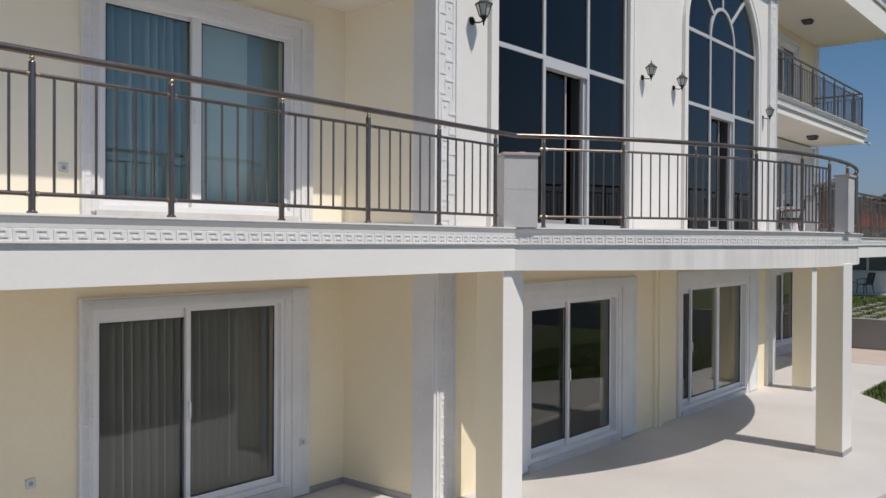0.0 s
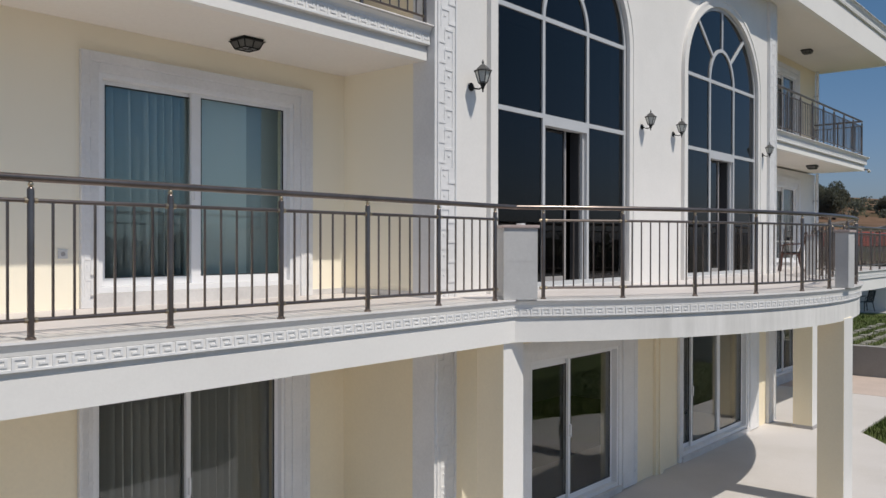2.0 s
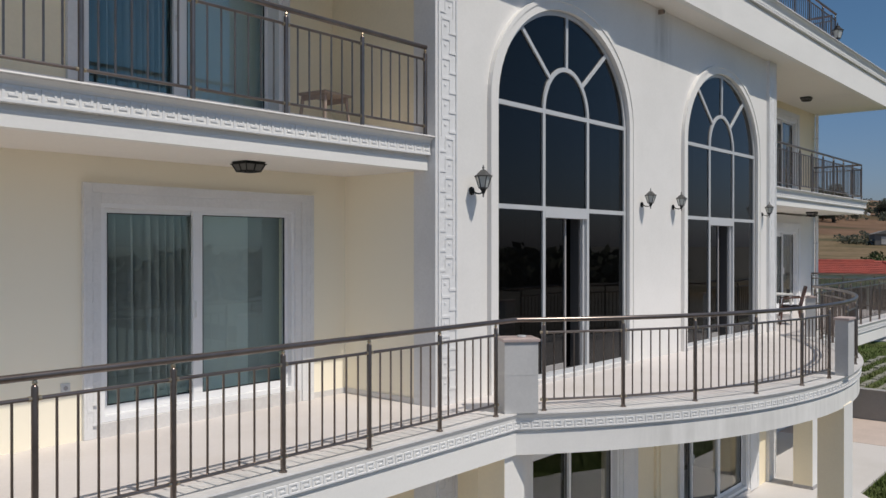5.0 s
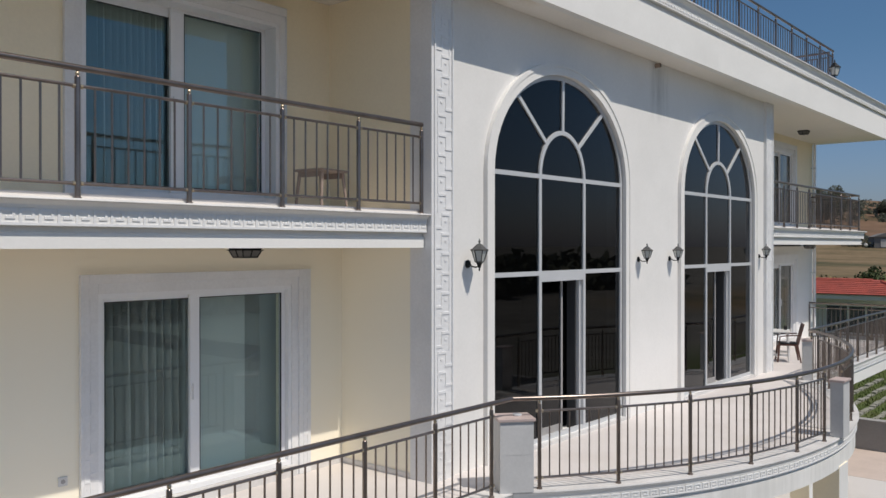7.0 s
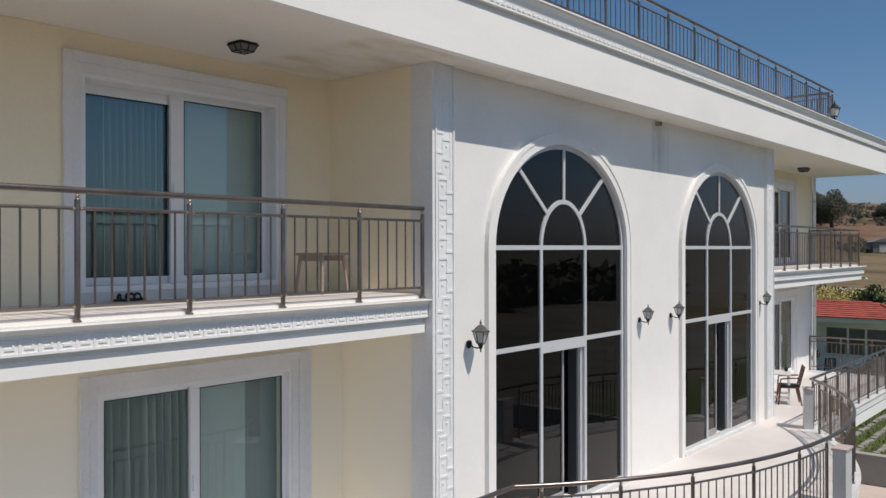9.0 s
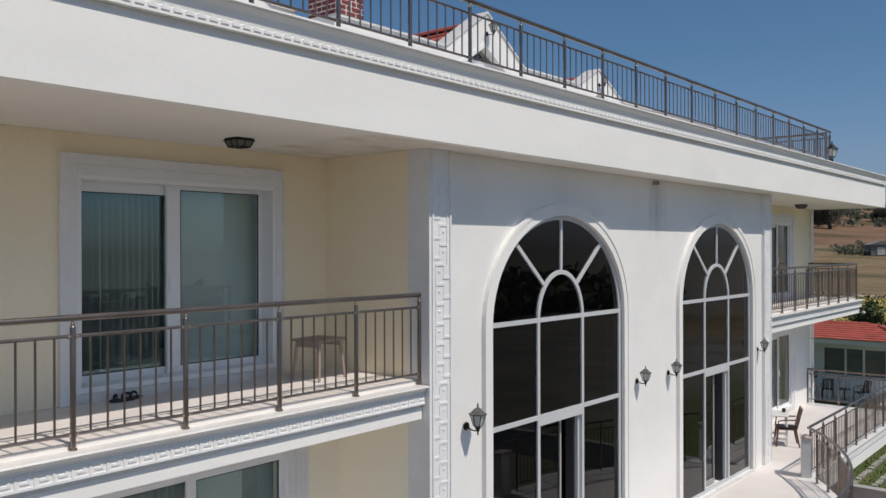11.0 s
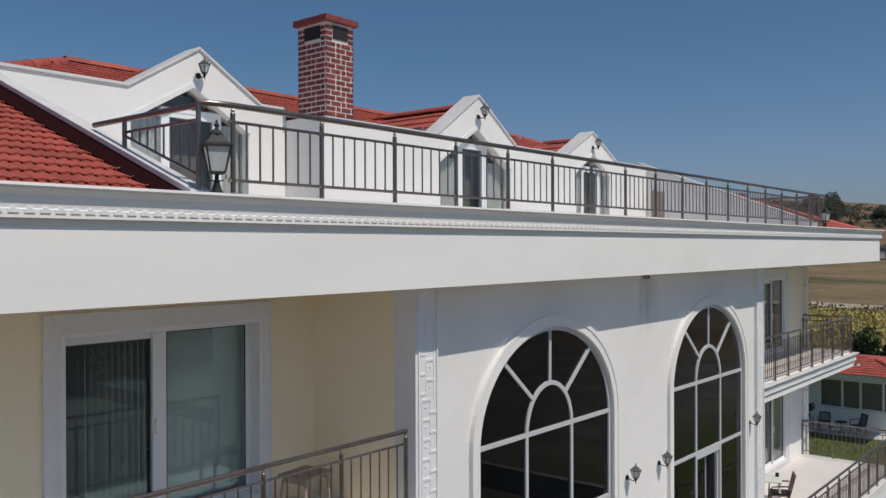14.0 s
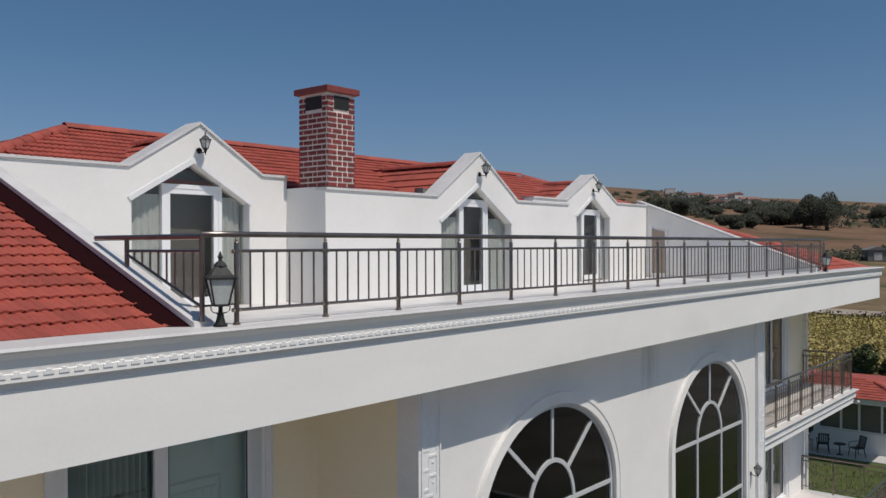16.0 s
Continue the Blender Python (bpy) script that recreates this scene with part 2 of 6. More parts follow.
M_STONE = material("pale_edging_stone", (0.34, 0.32, 0.27), 0.9, stain=(0.16, 0.17, 0.10), stain_amt=0.8, big=3, bump=0.5)
M_CONC = material("grey_retaining_render", (0.36, 0.35, 0.34), 0.9, stain_amt=0.5, big=1.2, bump=0.3)
M_BROWN = material("brown_plastic", (0.115, 0.05, 0.035), 0.45, stain_amt=0.3, big=6, bump=0.1)
M_TAN = material("tan_wood", (0.36, 0.28, 0.23), 0.55, stain_amt=0.4, big=6, bump=0.1)
M_WPLASTIC = material("white_plastic", (0.72, 0.71, 0.69), 0.4, stain_amt=0.2, big=5, bump=0.05)
M_BLACK = material("black_plastic", (0.02, 0.02, 0.022), 0.5, stain_amt=0.3, big=8, bump=0.1)
M_BARK = material("tree_bark", (0.10, 0.07, 0.05), 0.9, stain_amt=0.5, big=3, bump=0.6)
M_LEAF = material("dark_foliage", (0.105, 0.115, 0.075), 0.8, stain=(0.14, 0.14, 0.09), stain_amt=0.7, big=0.5, fine=3, grain=0.3, bump=0, island=0.35, spec=0.2)
# Far leaf colour raised and greyed in place of distance haze.
M_CROWN = material("hazed_tree_foliage", (0.185, 0.195, 0.16), 0.8, stain=(0.18, 0.175, 0.14), stain_amt=0.6, big=0.3, fine=3, grain=0.2, bump=0, island=0.2, spec=0.15)
tl, mxs = M_CROWN.node_tree.nodes.new("ShaderNodeBsdfTranslucent"), M_CROWN.node_tree.nodes.new("ShaderNodeMixShader")
tl.inputs[0].default_value, mxs.inputs[0].default_value = (0.14, 0.15, 0.10, 1), 0.55
M_CROWN.node_tree.links.new(M_CROWN.node_tree.nodes["Principled BSDF"].outputs[0], mxs.inputs[1])
M_CROWN.node_tree.links.new(tl.outputs[0], mxs.inputs[2])
M_CROWN.node_tree.links.new(mxs.outputs[0], M_CROWN.node_tree.nodes["Material Output"].inputs[0])
# Roof and wall colours of far buildings, dulled to stand in for distance haze.
M_HAZED_ROOF = material("hazed_roof_tiles", (0.32, 0.16, 0.13), 0.85, stain_amt=0.6, big=0.4, fine=2, grain=0.3, bump=0)
M_HAZED_WALL = material("hazed_pale_walls", (0.66, 0.62, 0.58), 0.9, stain_amt=0.6, big=0.2, fine=1, grain=0.2, bump=0)
M_SCRUB = material("dry_scrub_leaves", (0.20, 0.17, 0.09), 0.85, stain=(0.12, 0.12, 0.06), stain_amt=0.7, big=0.3, fine=3, grain=0.3, bump=0, island=0.4, spec=0.2)
M_TRACK = material("pale_dust", (0.42, 0.36, 0.29), 0.95, stain=(0.25, 0.20, 0.14), stain_amt=0.7, big=0.12, fine=2, grain=0.2, bump=0)
M_SHRUB = material("garden_shrub_leaves", (0.085, 0.115, 0.05), 0.8, stain=(0.13, 0.14, 0.06), stain_amt=0.7, big=0.8, fine=6, grain=0.3, bump=0, island=0.4, spec=0.2)
M_VINE = material("yellow_green_vine_leaves", (0.56, 0.47, 0.17), 0.8, stain=(0.34, 0.33, 0.12), stain_amt=0.8, big=0.35, fine=3, grain=0.3, bump=0, island=0.4, spec=0.2)


# ---------------------------------------------------------------- mesh helpers
def box(bm, x0, x1, y0, y1, z0, z1, m=None):
    v = [bm.verts.new((x, y, z)) for z in (z0, z1) for x, y in ((x0, y0), (x1, y0), (x1, y1), (x0, y1))]
    if m is not None:
        for q in v:
            q.co = m @ q.co
    for f in ((3, 2, 1, 0), (4, 5, 6, 7), (0, 1, 5, 4), (1, 2, 6, 5), (2, 3, 7, 6), (3, 0, 4, 7)):
        bm.faces.new([v[i] for i in f])
    return v


def prism(bm, a, b):
    """A solid between two like polygons of 3D points."""
    va, vb = [bm.verts.new(p) for p in a], [bm.verts.new(p) for p in b]
    bm.faces.new(va[::-1])
    bm.faces.new(vb)
    n = len(va)
    for i in range(n):
        j = (i + 1) % n
        bm.faces.new((va[i], va[j], vb[j], vb[i]))


def prism_y(bm, pts, y0, y1):
    prism(bm, [(x, y0, z) for x, z in pts], [(x, y1, z) for x, z in pts])


def prism_x(bm, pts, x0, x1):
    prism(bm, [(x0, y, z) for y, z in pts], [(x1, y, z) for y, z in pts])


def prism_z(bm, pts, z0, z1):
    prism(bm, [(x, y, z0) for x, y in pts], [(x, y, z1) for x, y in pts])


def tube(bm, pts, r, n=8, caps=True):
    pts = [Vector(p) for p in pts]
    rings = []
    for i, p in enumerate(pts):
        d = (pts[min(i + 1, len(pts) - 1)] - pts[max(i - 1, 0)]).normalized()
        a = d.cross(Vector((0, 0, 1)) if abs(d.z) < 0.9 else Vector((1, 0, 0))).normalized()
        b = d.cross(a)
        rr = r[i] if isinstance(r, (list, tuple)) else r
        rings.append([bm.verts.new(p + (a * math.cos(2 * math.pi * k / n) + b * math.sin(2 * math.pi * k / n)) * rr) for k in range(n)])
    for q, w in zip(rings, rings[1:]):
        for k in range(n):
            bm.faces.new((q[k], q[(k + 1) % n], w[(k + 1) % n], w[k]))
    if caps:
        bm.faces.new(rings[0][::-1])
        bm.faces.new(rings[-1])


def lathe(bm, profile, x=0, y=0, z=0, n=12):
    """A turned solid about an upright axis: (radius, height) from its foot up."""
    rings = [[bm.verts.new((x + r * math.cos(2 * math.pi * k / n), y + r * math.sin(2 * math.pi * k / n), z + h)) for k in range(n)] for r, h in profile]
    for q, w in zip(rings, rings[1:]):
        for k in range(n):
            bm.faces.new((q[k], q[(k + 1) % n], w[(k + 1) % n], w[k]))
    bm.faces.new(rings[0][::-1])
    bm.faces.new(rings[-1])


def frustum(bm, cx, cy, z0, z1, h0, h1, n=4, turn=45):
    """A tapered upright solid with n sides."""
    ring = []
    for z, h in ((z0, h0), (z1, h1)):
        ring.append([(cx + h * math.cos(radians(turn) + 2 * math.pi * k / n), cy + h * math.sin(radians(turn) + 2 * math.pi * k / n), z) for k in range(n)])
    prism(bm, *ring)


def finish(bm, name, mat, bevel=0.0, smooth=False):
    bmesh.ops.recalc_face_normals(bm, faces=bm.faces)
    if bevel:
        bmesh.ops.bevel(bm, geom=[e for e in bm.edges if e.calc_face_angle(0) > 0.5], offset=bevel, segments=2, affect="EDGES", profile=0.6, clamp_overlap=True)
    me = bpy.data.meshes.new(name)
    bm.to_mesh(me)
    bm.free()
    me.materials.append(mat)
    if smooth:
        for p in me.polygons:
            p.use_smooth = True
        me.set_sharp_from_angle(angle=radians(40))
    return me


def part(name, bm, mat, parent, label="", bevel=0.0, smooth=False, kind=""):
    ob = new(name, finish(bm, name, mat, bevel, smooth))
    ob.parent = parent
    return tagged(ob, label=label, kind=kind)


def piece(name, me, parent, m):
    ob = new(name, me)
    ob.parent = parent
    ob.matrix_basis = m
    return ob


def thing(name, m=None, **tags):
    ob = new(name)
    if m is not None:
        ob.matrix_basis = m
    return tagged(ob, **tags)


def solid(name, bm, mat, bevel=0.0, smooth=False, **tags):
    return tagged(new(name, finish(bm, name, mat, bevel, smooth)), **tags)


def sweep(bm, path, profile):
    """Draws a closed (out, z) profile along a plan path; out is to the path's right."""
    P = [Vector((x, y)) for x, y in path]
    rows = []
    for i, p in enumerate(P):
        d0 = (p - P[i - 1]).normalized() if i else (P[1] - p).normalized()
        d1 = (P[i + 1] - p).normalized() if i + 1 < len(P) else d0
        n0, n1 = Vector((d0.y, -d0.x)), Vector((d1.y, -d1.x))
        n = (n0 + n1).normalized()
        n = n / max(n.dot(n0), 0.35)
        rows.append([bm.verts.new((p.x + n.x * o, p.y + n.y * o, z)) for o, z in profile])
    k = len(profile)
    for a, b in zip(rows, rows[1:]):
        for i in range(k):
            j = (i + 1) % k
            bm.faces.new((a[i], b[i], b[j], a[j]))
    bm.faces.new(rows[0])
    bm.faces.new(rows[-1][::-1])


def along(path, step):
    """Points and directions at even steps along a plan path."""
    P = [Vector((x, y)) for x, y in path]
    seg = [(b - a).length for a, b in zip(P, P[1:])]
    total = sum(seg)
    n = max(1, round(total / step))
    out, acc, i = [], 0.0, 0
    for k in range(n):
        s = (k + 0.5) * total / n
        while i < len(seg) - 1 and s > acc + seg[i]:
            acc += seg[i]
            i += 1
        d = (P[i + 1] - P[i]).normalized()
        out.append((P[i] + d * (s - acc), d))
    return out, total / n


KEY = ((0.05, 0.86, 0.83, 1.0), (0.05, 0.20, 0.17, 0.83), (0.71, 0.86, 0.38, 0.83), (0.36, 0.71, 0.38, 0.54), (0, 1, 0, 0.17))


def frieze(bm, path, out, z, h, w, depth=0.007):
    """A raised running key pattern on a band along a plan path."""
    spots, w = along(path, w)
    for p, d in spots:
        n = Vector((d.y, -d.x))
        m = Matrix(((d.x, n.x, 0, p.x + n.x * out), (d.y, n.y, 0, p.y + n.y * out), (0, 0, 1, z), (0, 0, 0, 1)))
        for a, b, c, e in KEY:
            box(bm, (a - 0.5) * w, (b - 0.5) * w, 0, depth, c * h, e * h, m)


def wall_faces(bm, u0, u1, z0, z1, holes, put):
    """Cells of a wall with rectangular holes (u0, u1, z0, z1); put(u, z, side) makes a vertex place. Reveals included."""
    us = sorted({u0, u1, *[h[0] for h in holes], *[h[1] for h in holes]})
    zs = sorted({z0, z1, *[h[2] for h in holes], *[h[3] for h in holes]})
    cache = {}

    def v(u, z, s):
        if (u, z, s) not in cache:
            cache[u, z, s] = bm.verts.new(put(u, z, s))
        return cache[u, z, s]

    def open_at(i, j):
        if not (0 <= i < len(us) - 1 and 0 <= j < len(zs) - 1):
            return True
        u, z = (us[i] + us[i + 1]) / 2, (zs[j] + zs[j + 1]) / 2
        return any(h[0] < u < h[1] and h[2] < z < h[3] for h in holes)

    for i in range(len(us) - 1):
        for j in range(len(zs) - 1):
            if open_at(i, j):
                continue
            a, b, c, d = us[i], us[i + 1], zs[j], zs[j + 1]
            for s in (0, 1):
                bm.faces.new((v(a, c, s), v(b, c, s), v(b, d, s), v(a, d, s)))
            if open_at(i - 1, j):
                bm.faces.new((v(a, c, 0), v(a, d, 0), v(a, d, 1), v(a, c, 1)))
            if open_at(i + 1, j):
                bm.faces.new((v(b, c, 0), v(b, d, 0), v(b, d, 1), v(b, c, 1)))
            if open_at(i, j - 1):
                bm.faces.new((v(a, c, 0), v(b, c, 0), v(b, c, 1), v(a, c, 1)))
            if open_at(i, j + 1):
                bm.faces.new((v(a, d, 0), v(b, d, 0), v(b, d, 1), v(a, d, 1)))


def wall_x(bm, x0, x1, z0, z1, y0, y1, holes=()):
    wall_faces(bm, x0, x1, z0, z1, list(holes), lambda u, z, s: (u, y1 if s else y0, z))


# ---------------------------------------------------------------- the plan
XL, XR = -9.0, 19.3            # ends of the house
Y_REC, Y_REC2 = 1.55, 1.79     # recessed walls; the near upper one lies deeper
G0 = 0.17                      # patio level
Z1, Z2 = 3.44, 6.66            # balcony floors
ARC_X, ARC_Y, ARC_R = 5.21, 4.92, 7.865   # bulging balcony, centre and radius of its slab face
B_Y, B_YR = -0.895, -1.095       # straight slab faces of the first-floor balcony
ROOMS_R = 0.05                 # the far upper balcony lies a little higher


def arc_path(r, x_from, x_to, n=40):
    out = []
    for i in range(n + 1):
        x = x_from + (x_to - x_from) * i / n
        out.append((x, ARC_Y - math.sqrt(r * r - (x - ARC_X) ** 2)))
    return out


def arc_ends(r, y):
    h = math.sqrt(r * r - (ARC_Y - y) ** 2)
    return ARC_X - h, ARC_X + h


ax0, ax1 = arc_ends(ARC_R, B_Y)[0], arc_ends(ARC_R, B_YR)[1]
B1_PATH = [(XL + 0.5 * i, B_Y) for i in range(10)] + [(-4.0, B_Y), (-2.2, B_Y)] + arc_path(ARC_R, ax0, ax1, 48) + [(XR - 0.3, B_YR), (XR - 0.3, Y_REC)]
B1_INNER = [(XL, B_Y + 0.1), (-4.0, B_Y + 0.1)] + arc_path(ARC_R - 0.1, arc_ends(ARC_R - 0.1, B_Y + 0.1)[0], arc_ends(ARC_R - 0.1, B_YR + 0.1)[1], 48) + [(XR - 0.4, B_YR + 0.1)]


def cornice(zb, slab, step, band, cove, lip, path, name, key_w, label="", out=1.0):
    """A slab edge with its mouldings: white face, shadow groove, key-pattern band, cove and marble lip."""
    z1, z2 = zb + slab, zb + slab + step
    z3, z4 = z2 + band, z2 + band + cove
    zt = z4 + lip
    bm = bmesh.new()
    sweep(bm, path, [(-0.12, zb), (0, zb), (0, z1), (-0.02, z1 + 0.006), (-0.02, z2), (0.045 * out, z2), (0.045 * out, z3), (0.05 * out, z3 + 0.004), (0.058 * out, z3 + cove * 0.45), (0.08 * out, z3 + cove * 0.8), (0.095 * out, z4), (-0.12, z4)])
    ob = solid(name, bm, M_FASCIA, kind="structure", label=label, category="cornice")
    bm = bmesh.new()
    frieze(bm, path, 0.045 * out, z2 + 0.004, band - 0.008, key_w)
    part("key_relief", bm, M_TRIM, ob, "white raised running key pattern", kind="stuff")
    bm = bmesh.new()
    sweep(bm, path, [(-0.30, z4 + 0.001), (0.11 * out, z4 + 0.001), (0.122 * out, z4 + lip * 0.4), (0.112 * out, zt), (-0.30, zt)])
    part("marble_lip", bm, M_MARBLE, ob, "pale marble lip")
    return zt


S1 = 2.995                       # underside of the first-floor slab
X_SIDE, X_SIDE_R = -0.425, 11.17   # cheeks of the arched block
# ---- ground floor to roof: slabs
bm = bmesh.new()
prism_z(bm, B1_INNER + [(XR - 0.4, Y_REC + 0.2), (X_SIDE_R, Y_REC + 0.2), (X_SIDE, Y_REC + 0.2), (-4.0, Y_REC + 0.2), (XL, Y_REC + 0.2)], S1, Z1 - 0.02)
solid("ceiling_ground_floor", bm, M_SOFFIT, kind="structure", label="painted soffit under the first-floor balcony slab", category="ceiling")
bm = bmesh.new()
prism_z(bm, B1_INNER + [(XR - 0.4, Y_REC + 0.12), (X_SIDE_R, Y_REC + 0.12), (X_SIDE, Y_REC + 0.12), (-4.0, Y_REC + 0.12), (XL, Y_REC + 0.12)], Z1 - 0.018, Z1)
solid("floor_first_balcony", bm, M_FLOOR, kind="structure", label="pale tiled floor of the curved first-floor balcony", category="floor")
cornice(2.965, 0.245, 0.045, 0.10, 0.07, 0.025, B1_PATH, "cornice_first_floor", 0.128, label="white moulded edge of the first-floor balcony with key pattern", out=0.47)

for name, x0, x1, path in (("left", XL, X_SIDE, [(XL, 0.11), (X_SIDE - 0.03, 0.11)]),
                           ("right", X_SIDE_R, XR, [(X_SIDE_R + 0.03, 0.11), (XR - 0.15, 0.11), (XR - 0.15, Y_REC)])):
    dz = 0.0 if name == "left" else ROOMS_R
    bm = bmesh.new()
    box(bm, x0, x1 if name == "left" else x1 - 0.2, 0.19, 11.5, 6.217 + dz, Z2 - 0.02 + dz)
    solid("ceiling_first_floor", bm, M_SOFFIT, kind="structure", label="painted soffit under the upper balcony", category="ceiling")
    bm = bmesh.new()
    box(bm, x0, x1 if name == "left" else x1 - 0.2, 0.19, Y_REC2 + 0.12, Z2 - 0.018 + dz, Z2 + dz)
    solid("floor_second_balcony", bm, M_FLOOR, kind="structure", label="pale tiled floor of an upper balcony", category="floor")
    cornice(6.213 + dz, 0.125, 0.05, 0.135, 0.062, 0.025, path, "cornice_second_floor", 0.145, label="white moulded edge of an upper balcony with key pattern")

# roof slab with its deep white fascia
def eave_y(x):
    return -0.49


RX0, RX1 = -10.6, 19.58
bm = bmesh.new()
prism_z(bm, [(RX0 + 0.12, eave_y(RX0) + 0.12), (RX1 - 0.12, eave_y(RX1) + 0.12), (RX1 - 0.12, 11.9), (RX0 + 0.12, 11.9)], 9.382, 10.016)
solid("ceiling_second_floor", bm, M_SOFFIT, kind="structure", label="painted soffit under the wide eaves", category="ceiling")
R_PATH = [(RX0, 11.9), (RX0, eave_y(RX0)), (RX1, eave_y(RX1)), (RX1, 11.9)]
bm = bmesh.new()
sweep(bm, R_PATH, [(-0.12, 9.378), (0, 9.378), (0, 9.981), (-0.02, 9.986), (-0.02, 10.044), (0.05, 10.044), (0.05, 10.104), (0.045, 10.111), (0.053, 10.156), (0.068, 10.206), (0.10, 10.251), (-0.12, 10.251)])
eaves = solid("cornice_eaves", bm, M_FASCIA, kind="structure", label="deep white rendered eaves fascia with moulded top", category="cornice")
bm = bmesh.new()
for k in range(int((RX1 - RX0) / 0.11)):
    x = RX0 + 0.11 * k
    box(bm, x, x + 0.075, eave_y(x) - 0.058, eave_y(x) - 0.049, 10.078, 10.104)
    box(bm, x + 0.02, x + 0.06, eave_y(x) - 0.056, eave_y(x) - 0.044, 10.105, 10.117)
part("bead_moulding", bm, M_TRIM, eaves, "small raised white beading", kind="stuff")
bm = bmesh.new()
sweep(bm, R_PATH, [(-0.45, 10.252), (0.115, 10.252), (0.127, 10.266), (0.117, 10.288), (-0.45, 10.288)])
part("marble_lip", bm, M_MARBLE, eaves, "pale marble lip")

# ---- arched block: white wall with two arched windows, a door pair below
ARCHES = ((0.79, 4.31), (6.51, 10.03))
SPRING, RISE = 7.205, 1.475
Y_A = 0.05
bm = bmesh.new()
GD = ((1.59, 4.04, 0.27, 2.48), (6.41, 9.55, 0.27, 2.50))      # glazed doors of the ground floor
wall_x(bm, X_SIDE, X_SIDE_R, S1, SPRING, Y_A, Y_A + 0.3, [(a, b, 3.49, SPRING) for a, b in ARCHES])
TOP = 9.38
for a, b in ARCHES:
    c, h = (a + b) / 2, (b - a) / 2
    pts = [(c - h * math.cos(math.pi * i / 32), SPRING + RISE * math.sin(math.pi * i / 32)) for i in range(33)]
    for (xa, za), (xb, zb) in zip(pts, pts[1:]):
        prism_y(bm, [(xa, za), (xb, zb), (xb, TOP), (xa, TOP)], Y_A, Y_A + 0.3)
for a, b in ((X_SIDE, ARCHES[0][0]), (ARCHES[0][1], ARCHES[1][0]), (ARCHES[1][1], X_SIDE_R)):
    box(bm, a, b, Y_A, Y_A + 0.3, SPRING, TOP)
bmesh.ops.remove_doubles(bm, verts=bm.verts, dist=0.0005)
solid("wall_arched_block", bm, M_ARCHWALL, kind="structure", label="white rendered wall with two tall arched windows", category="wall")

bm = bmesh.new()
wall_x(bm, X_SIDE, X_SIDE_R, -0.1, S1 - 0.001, Y_A, Y_A + 0.3, GD)
solid("wall_block_ground", bm, M_CREAM, kind="structure", label="cream rendered ground-floor wall with two glazed doors", category="wall")

# cheeks between the block and the recesses
for nm, x, s in (("wall_cheek_left", X_SIDE, 1), ("wall_cheek_right", X_SIDE_R, -1)):
    bm = bmesh.new()
    box(bm, min(x, x + s * 0.3), max(x, x + s * 0.3), Y_A + 0.3, (Y_REC2 if s > 0 else Y_REC) + 0.25, -0.1, TOP)
    solid(nm, bm, M_CREAM if s > 0 else M_WHITE, kind="structure", label="cream rendered side wall of a balcony recess" if s > 0 else "white rendered side wall of a balcony recess", category="wall")

# corner pilasters with a vertical key pattern
KEYV = ((0.20, 0.60, 0.84, 0.97), (0.58, 0.93, 0.17, 0.30), (0.34, 0.44, 0.52, 0.60), (0.18, 0.22, 0.0, 0.84), (0.60, 0.63, 0.30, 0.84))


def pilaster(name, x0, x1, z1, side):
    bm = bmesh.new()
    w = 0.05
    box(bm, x0, x1, 0.0, Y_A, -0.02, z1)
    if side:
        box(bm, x0 - 0.04 if side < 0 else x1, x0 if side < 0 else x1 + 0.04, 0.0, 0.34, -0.02, z1)
    ob = solid(name, bm, M_TRIM, kind="structure", label="white moulded corner pilaster with vertical key pattern", category="pilaster")
    bm = bmesh.new()
    n, z, k = x1 - x0, 0.05, 0
    while z < z1 - 0.62:
        for a, b, c, e in KEYV:
            if k % 2:
                a, b = 1 - b, 1 - a
            box(bm, x0 + a * n, x0 + b * n, -0.008, 0.001, z + c * 0.235, z + e * 0.235)
        z += 0.235
        k += 1 if int(z / 1.6) != int((z - 0.235) / 1.6) else 0
    box(bm, x0, x0 + 0.025, -0.018, 0.001, 0, z1)
    box(bm, x1 - 0.025, x1, -0.018, 0.001, 0, z1)
    part("key_relief", bm, M_TRIM, ob, kind="stuff")


pilaster("pilaster_left", -0.40, -0.05, TOP, -1)
pilaster("pilaster_right", 10.70, 11.15, TOP, 1)

# ---- recess walls with the terrace doors
LEFT = [(-3.77, -1.40, 0.34, 2.60), (-3.71, -1.27, 3.58, 5.755), (-3.75, -1.265, 6.755, 8.965)]
RIGHT = [(15.8, 17.5, 0.42, 2.55), (15.65, 17.5, 3.56, 5.74), (15.6, 17.4, 6.78, 8.92)]
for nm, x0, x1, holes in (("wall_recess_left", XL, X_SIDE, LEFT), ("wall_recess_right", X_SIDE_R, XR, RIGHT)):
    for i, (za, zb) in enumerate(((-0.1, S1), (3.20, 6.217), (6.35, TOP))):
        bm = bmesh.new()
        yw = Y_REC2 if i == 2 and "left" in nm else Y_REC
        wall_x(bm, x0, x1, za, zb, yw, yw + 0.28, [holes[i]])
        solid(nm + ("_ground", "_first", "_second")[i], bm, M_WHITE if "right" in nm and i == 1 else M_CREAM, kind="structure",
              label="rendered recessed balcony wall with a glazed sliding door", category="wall")

